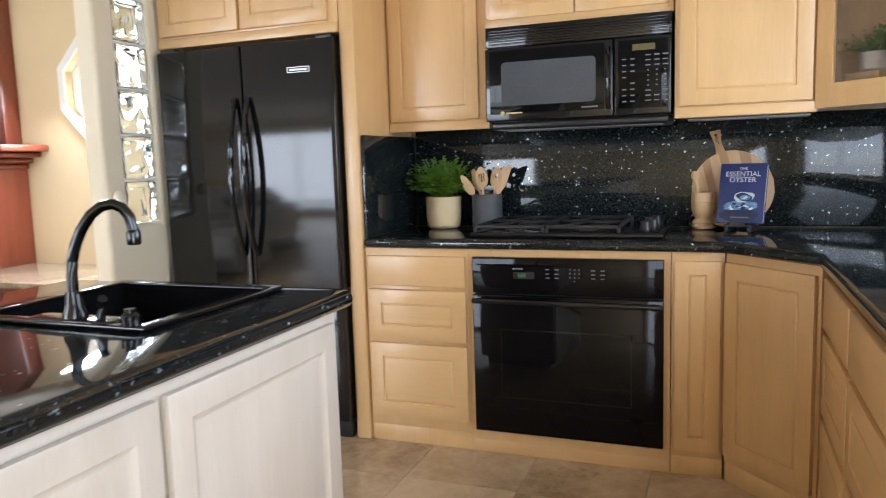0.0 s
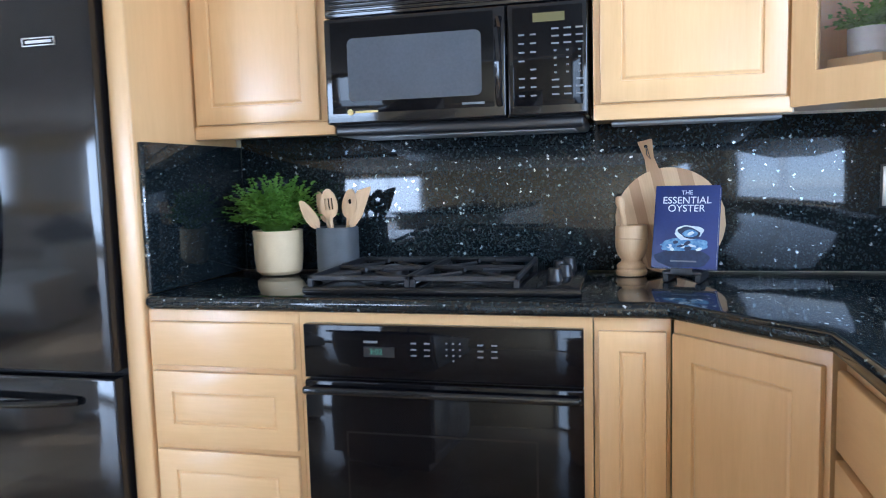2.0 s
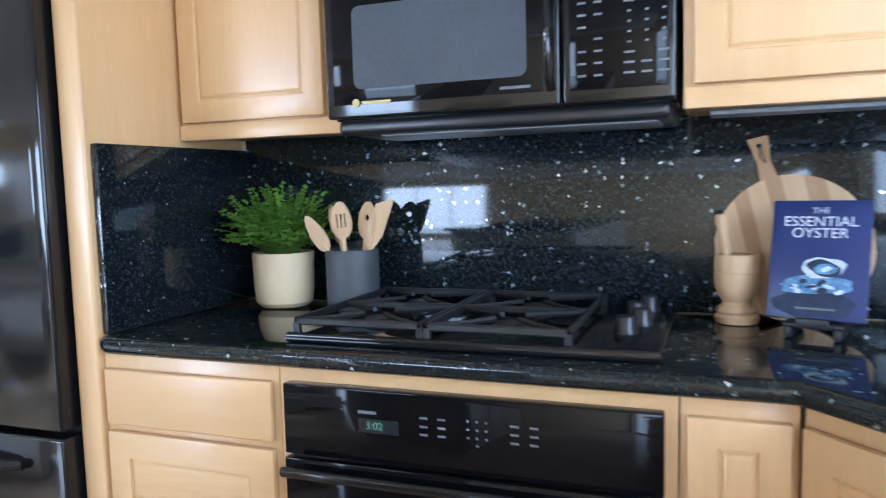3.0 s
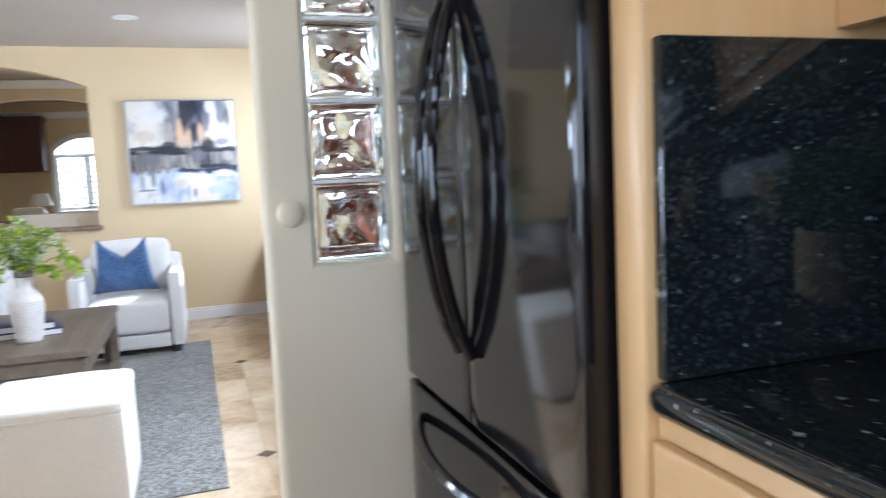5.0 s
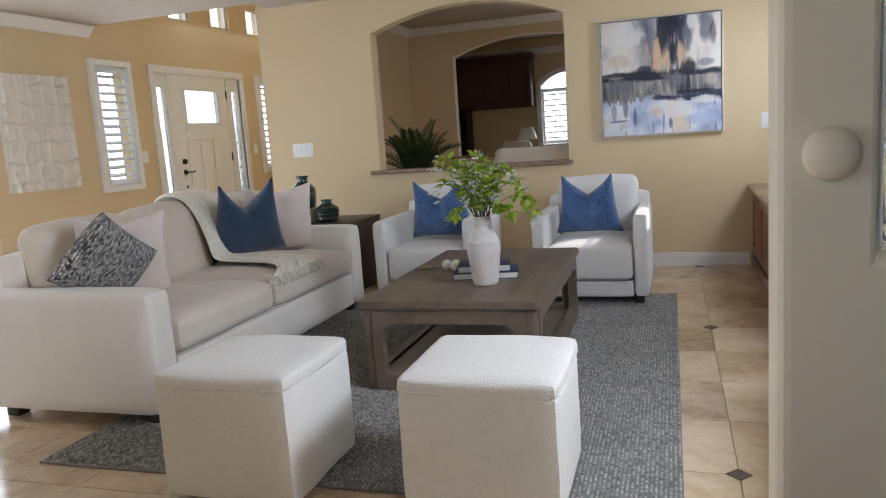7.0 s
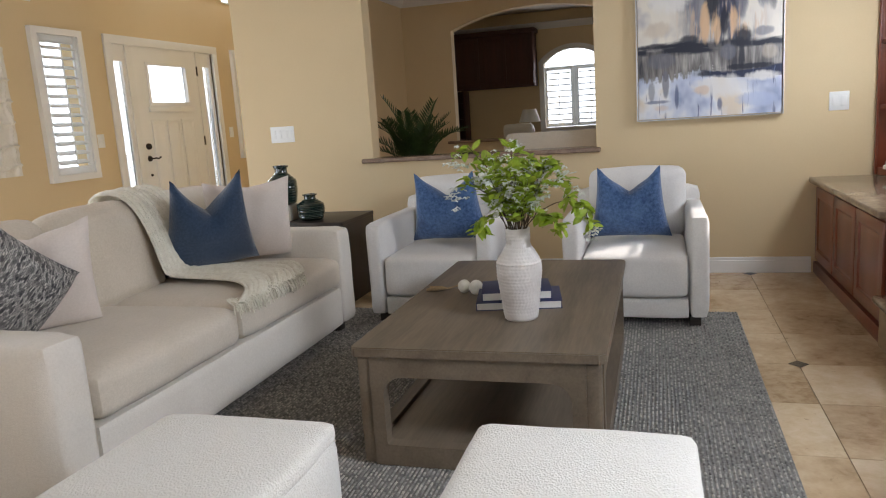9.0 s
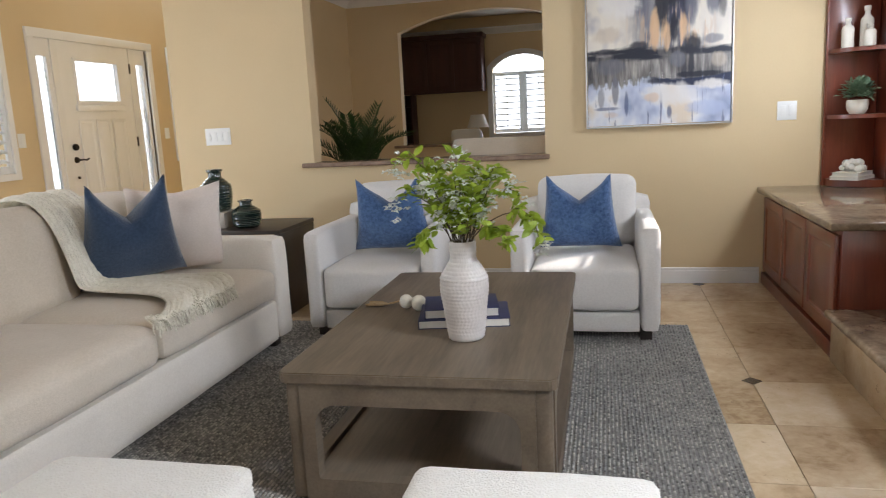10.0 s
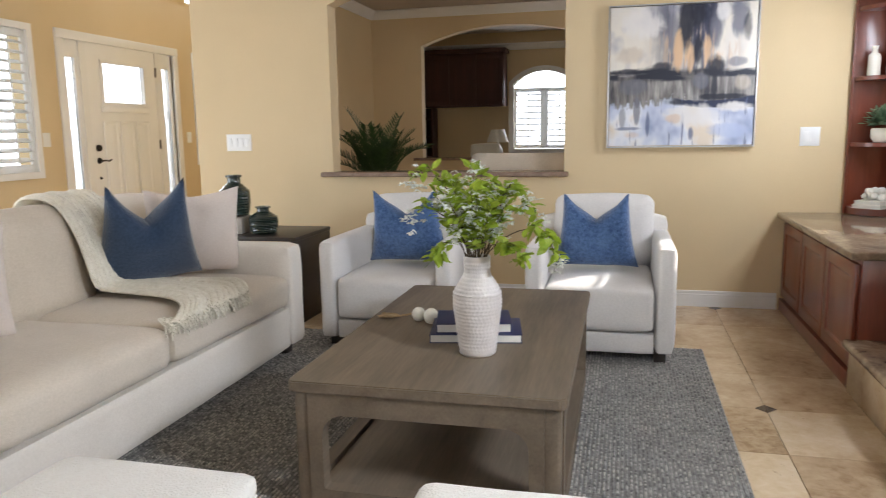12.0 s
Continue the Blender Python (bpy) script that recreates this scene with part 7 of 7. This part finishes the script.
    part("lower_lock", lathe([(0, 0.012), (0.012, 0.012), (0.014, 0), (0, 0)], 14), BRONZE, door, at=pose(hx, -0.012, 0.80, -90, 0, 0))
    for z in (0.3, 1.05, 1.80):
        part("hinge", box((-0.528, -0.016, z), (-0.512, -0.002, z + 0.10), 0.002), BRONZE, f)


front_door()


def relief_canvas():
    c = thing("wall_art", "white plaster relief wall panel with flowing folds", "wall art", (-6.375, -2.878, 1.435))
    n = 96
    bm = bmesh.new()
    g = [[None] * (n + 1) for _ in range(n + 1)]
    for i in range(n + 1):
        for j in range(n + 1):
            u, v = (i / n - 0.5) * 0.76, (j / n - 0.5) * 0.985
            h = 0.0
            # pleats gathered along uneven rows and columns
            for k in range(6):
                x0 = -0.33 + k * 0.132 + 0.03 * noise.noise(Vector((v * 6, k * 3.1, 0)))
                h = max(h, 0.034 * math.exp(-((u - x0) / 0.009) ** 2) * (0.55 + 0.7 * noise.noise(Vector((v * 9, k * 5.3, 2)))))
                z0 = -0.42 + k * 0.165 + 0.035 * noise.noise(Vector((u * 7, k * 2.7, 5)))
                h = max(h, 0.036 * math.exp(-((v - z0) / 0.009) ** 2) * (0.6 + 0.7 * noise.noise(Vector((u * 10, k * 4.1, 7)))))
            g[i][j] = bm.verts.new((u, 0.035 + h + 0.012 * noise.noise(Vector((u * 12, v * 12, 1))) + 0.007 * abs(noise.noise(Vector((u * 26, v * 20, 9)))), v))
    for i in range(n):
        for j in range(n):
            bm.faces.new((g[i][j], g[i + 1][j], g[i + 1][j + 1], g[i][j + 1]))
    part("relief_face", bm, PLASTERART, c, smooth=60)
    part("stretcher", box((-0.38, 0.0, -0.4925), (0.38, 0.034, 0.4925), 0.002), PLASTERART, c)


relief_canvas()


def glazed(name, label, place, u0, u1, z0, z1, bars_u, bars_z):
    w = tagged(new(name), label, "window", kind="structure")
    part("window_frame", plate(rect(u0, u1, z0, z1), [rect(u0 + 0.05, u1 - 0.05, z0 + 0.05, z1 - 0.05)], lambda u, v: place(u, 0.0, v), tuple(Vector(place(0, 0.05, 0)) - Vector(place(0, 0, 0)))), WHITE, w)
    for u in bars_u:
        bm = box((u - 0.03, 0.005, z0 + 0.05), (u + 0.03, 0.045, z1 - 0.05), 0.003)
        for v in bm.verts:
            v.co = Vector(place(*v.co))
        part("mullion", bm, WHITE, w)
    for z in bars_z:
        bm = box((u0 + 0.05, 0.015, z - 0.012), (u1 - 0.05, 0.035, z + 0.012), 0.002)
        for v in bm.verts:
            v.co = Vector(place(*v.co))
        part("muntin", bm, WHITE, w)


glazed("window_8", "white kitchen window above the worktop", lambda u, d, z: (1.20 + d, u, z), 0.952, 2.748, 1.002, 2.118, (1.85,), ())
glazed("door_2", "white glazed patio door of the breakfast nook", lambda u, d, z: (1.20 + d, u, z), -2.778, -0.722, 0.004, 2.078, (-1.75,), ())
# This south window is added out of view, round the fill lamp.
glazed("window_11", "unseen white window added to the south wall to let in fill light", lambda u, d, z: (u, -2.98 + d, z), -5.848, -3.452, 0.102, 2.098, (-5.05, -4.25), (0.7,))
# Glazing for the opening added out of view in the dining room.
glazed("window_9", "unseen white dining room window added to let in light", lambda u, d, z: (u, 3.66 + d, z), -10.098, -8.702, 0.902, 2.098, (-9.4,), (1.5,))


def arched_shutters():
    w = tagged(new("window_10"), "arched window with white plantation shutters", "window", kind="structure")
    w.matrix_world = pose(-14.0, 0, 0)
    part("window_frame", plate(arch(0.165, 1.275, 0.83, 1.93, 2.18), [arch(0.245, 1.195, 0.905, 1.89, 2.10)], lambda u, v: (0.001, u, v), (0.04, 0, 0)), WHITE, w)
    for a, b in ((0.25, 0.70), (0.74, 1.19)):
        louvre_panel(w, a, b, 0.91, 1.84, lambda u, d, z: (d + 0.006, u, z), radians(-10), 0.085, 0.04)
    part("post", box((0.006, 0.702, 0.91), (0.034, 0.738, 1.84), 0.003), SHUTTER, w)


arched_shutters()

# ---- dining room and far room ----
def palm():
    """A pot of feathered palm fronds that arch out above the sill."""
    p = thing("palm", "dark green areca palm in the dining room", "plant", (-8.30, -0.10, 0))
    part("planter", lathe([(0, 0), (0.14, 0), (0.16, 0.02), (0.19, 0.46), (0.19, 0.50), (0.175, 0.50), (0.17, 0.44), (0, 0.44)], 32), CHARCOAL, p, "charcoal planter")
    rng = random.Random(6)
    for k in range(16):
        a, tilt = k * 2.4 + rng.uniform(-0.3, 0.3), (0.45, 0.8, 1.15)[k % 3] + rng.uniform(-0.1, 0.1)
        reach = rng.uniform(0.80, 1.0)
        pts, q, d = [], Vector((rng.uniform(-0.04, 0.04), rng.uniform(-0.04, 0.04), 0.45)), Vector((0, 0, 1))
        out = Vector((math.cos(a), math.sin(a), 0))
        for s in range(18):
            pts.append(q.copy())
            d = (d + out * 0.075 * tilt * (0.5 + s * 0.10) - Vector((0, 0, 0.0045 * s * tilt))).normalized()
            q = q + d * reach / 17
        stem = tube(pts, 0.006, 5, None, 0.3)
        for s in range(6, 18):
            for m in range(2):
                for side in (-1, 1):
                    dd = (pts[s] - pts[s - 1]).normalized()
                    base = pts[s - 1].lerp(pts[s], m / 2)
                    sd = dd.cross(Vector((0, 0, 1)) if tilt > 0.2 else out).normalized()
                    ld = (sd * side * 0.8 + dd * 0.85 + Vector((0, 0, rng.uniform(-0.10, 0.05)))).normalized()
                    leaf_shape(stem, base, ld, ld.cross(dd.cross(sd)), 0.20 * (1 - abs(s - 9) / 13), 0.017, 0.3, 0.25)
        part("frond", stem, PALMGREEN, p, smooth=None)


palm()


def curved_chair():
    c = thing("dining_chair", "beige upholstered chair with a curved back", "chair", (-8.25, 1.22, 0))
    pts = [(0, 0.96), (0.10, 0.975), (0.25, 0.99)]
    bm = bmesh.new()
    n = 24
    rows = []
    for k in range(n + 1):
        q = radians(-98 + 196 * k / n)
        x, y = -0.33 * math.cos(q) * 0.9, 0.48 * math.sin(q)
        e = 1 - max(0, abs(q) - 1.1) * 0.55
        top = 0.57 + 0.46 * e
        ring = []
        for m in range(10):
            th = 2 * math.pi * m / 10
            zz = 0.40 + (top - 0.40) * (0.5 + 0.5 * math.sin(th))
            off = 0.045 * math.cos(th)
            ring.append(bm.verts.new((x * (1 + off / 0.33) + 0.3, y * (1 + off / 0.48), zz)))
        rows.append(ring)
    for a, b in zip(rows, rows[1:]):
        for m in range(10):
            bm.faces.new((a[m], a[(m + 1) % 10], b[(m + 1) % 10], b[m]))
    bm.faces.new(rows[0])
    bm.faces.new(rows[-1][::-1])
    bm.transform(pose(0, 0, 0, 0, 0, 180) @ pose(-0.3, 0, 0))
    part("backrest", bm, BEIGE, c, smooth=60)
    part("seat", cushion((-0.33, -0.42, 0.38), (0.27, 0.42, 0.50), 0.05, (0, 0, 0.02), 8), BEIGE, c)
    for x in (-0.27, 0.2):
        for y in (-0.34, 0.34):
            part("leg", box((x - 0.022, y - 0.022, 0), (x + 0.022, y + 0.022, 0.38), 0.004), ESPRESSO, c)


curved_chair()


def far_room():
    d = thing("wall_cabinet", "dark cherry wall cabinet with panelled doors in the far room", "cabinet", (-13.66, -1.15, 1.57))
    part("body", box((-0.33, 0.0, 0.0), (0.0, 1.29, 0.80), 0.003), DARKCHERRY, d)
    part("cornice", box((-0.335, -0.02, 0.80), (0.035, 1.32, 0.87), 0.012, 3), DARKCHERRY, d)
    for k in range(3):
        cabinet_door(d, (0.002, 0.01 + k * 0.427, 0.02), 0.418, 0.76, DARKCHERRY, 0.06, 90)
    t = thing("bookcase", "narrow dark cherry open bookcase under the wall cabinet", "bookcase", (-13.66, -1.205, 0))
    for y in (0.0, 0.185):
        part("side_panel", box((-0.33, y, 0.0), (0.0, y + 0.022, 1.565), 0.003), DARKCHERRY, t)
    part("back_panel", box((-0.335, 0.0, 0.0), (-0.331, 0.207, 1.565)), DARKCHERRY, t)
    for z in (0.02, 0.40, 0.78, 1.10, 1.38):
        part("shelf_board", box((-0.33, 0.023, z), (-0.004, 0.184, z + 0.022), 0.002), DARKCHERRY, t)
    n = thing("side_table", "dark wooden table carrying a lamp in the far room", "table", (-13.35, 0.02, 0))
    part("tabletop", box((-0.30, -0.45, 0.72), (0.30, 0.45, 0.75), 0.004), ESPRESSO, n)
    for x in (-0.26, 0.26):
        for y in (-0.41, 0.41):
            part("leg", box((x - 0.025, y - 0.025, 0), (x + 0.025, y + 0.025, 0.72), 0.003), ESPRESSO, n)
    l = thing("table_lamp", "white table lamp with a tapered shade", "lamp", (-13.3, 0.10, 0.751))
    part("base", lathe([(0, 0), (0.055, 0), (0.065, 0.03), (0.075, 0.14), (0.05, 0.22), (0.02, 0.25), (0.012, 0.32), (0, 0.32)], 24), VASEWHITE, l)
    part("shade", lathe([(0.165, 0.27), (0.10, 0.46), (0.097, 0.46), (0.161, 0.27)], 28), LAMPSHADE, l)
    w = thing("armchair", "white slipcovered chair in the far room", "chair", (-12.45, 0.03, 0))
    for x in (-0.2, 0.2):
        for y in (-0.17, 0.17):
            part("leg", box((x - 0.02, y - 0.02, 0), (x + 0.02, y + 0.02, 0.11), 0.003), ESPRESSO, w)
    part("seat", cushion((-0.25, -0.23, 0.10), (0.28, 0.23, 0.48), 0.04, (0, 0, 0.02), 8), LAMPSHADE, w)
    part("backrest", cushion((-0.27, -0.21, 0.45), (-0.17, 0.21, 1.01), 0.035, (0, 0, 0.01), 8), LAMPSHADE, w)


far_room()
for x, y in ((-6.22, 0.735), (-6.22, 1.966)):
    r = thing("downlight", "white recessed ceiling downlight, switched off", "downlight", (x, y, 2.42))
    part("trim_ring", lathe([(0.085, -0.001), (0.085, -0.006), (0.066, -0.008), (0.060, -0.001)], 28), WHITE, r)
    part("lens", lathe([(0, -0.002), (0.060, -0.002), (0.060, -0.0012), (0, -0.0012)], 28), PLASTIC, r)

# ---- floor: travertine tiles with small dark diamonds ----
floor = slab("floor", (-14.15, -3.03, -0.12), (1.27, 3.75, -0.006), GROUT, "polished beige travertine tile floor", "floor")
TILE, TX, TY = 0.457, -5.535, 2.548
tile_bm = box((-TILE / 2 + 0.0013, -TILE / 2 + 0.0013, -0.0058), (TILE / 2 - 0.0013, TILE / 2 - 0.0013, 0.0), 0.0012, 1)
tile_mesh = bpy.data.meshes.new("tile")
tile_bm.to_mesh(tile_mesh)
tile_bm.free()
tile_mesh.materials.append(TRAV)
rest = []
for i in range(-19, 15):
    for j in range(-12, 3):
        x, y = TX + (i + 0.5) * TILE, TY + (j + 0.5) * TILE
        if not (-14.0 < x < 1.3 and -3.0 < y < 3.7):
            continue
        if x > -7.7 and y > -0.5:
            ob = new("tile", tile_mesh)
            ob.parent = floor
            ob.location = (x, y, 0)
        else:
            rest.append((x, y))
vs, fs = [], []
for x, y in rest:
    h, k = TILE / 2 - 0.0013, len(vs)
    vs += [(x - h, y - h, -0.0058), (x + h, y - h, -0.0058), (x + h, y + h, -0.0058), (x - h, y + h, -0.0058), (x - h, y - h, 0), (x + h, y - h, 0), (x + h, y + h, 0), (x - h, y + h, 0)]
    fs += [(k, k + 1, k + 5, k + 4), (k + 1, k + 2, k + 6, k + 5), (k + 2, k + 3, k + 7, k + 6), (k + 3, k, k + 4, k + 7), (k + 4, k + 5, k + 6, k + 7)]
me = bpy.data.meshes.new("far_tiles")
me.from_pydata(vs, [], fs)
me.materials.append(TRAV)
far_tiles = new("far_tiles", me)
far_tiles.parent = floor
tagged(far_tiles, kind="stuff")
dia_bm = plate([(-0.043, 0), (0, -0.043), (0.043, 0), (0, 0.043)], [], lambda u, v: (u, v, 0.0002), (0, 0, 0.0016))
dia_mesh = bpy.data.meshes.new("inset_diamond")
dia_bm.to_mesh(dia_mesh)
dia_bm.free()
dia_mesh.materials.append(DIAMOND)
for i in range(-1, 4):
    for j in range(-2, 1):
        ob = new("inset_diamond", dia_mesh)
        ob.parent = floor
        ob.location = (TX + i * 4 * TILE, TY + j * 4 * TILE, 0)
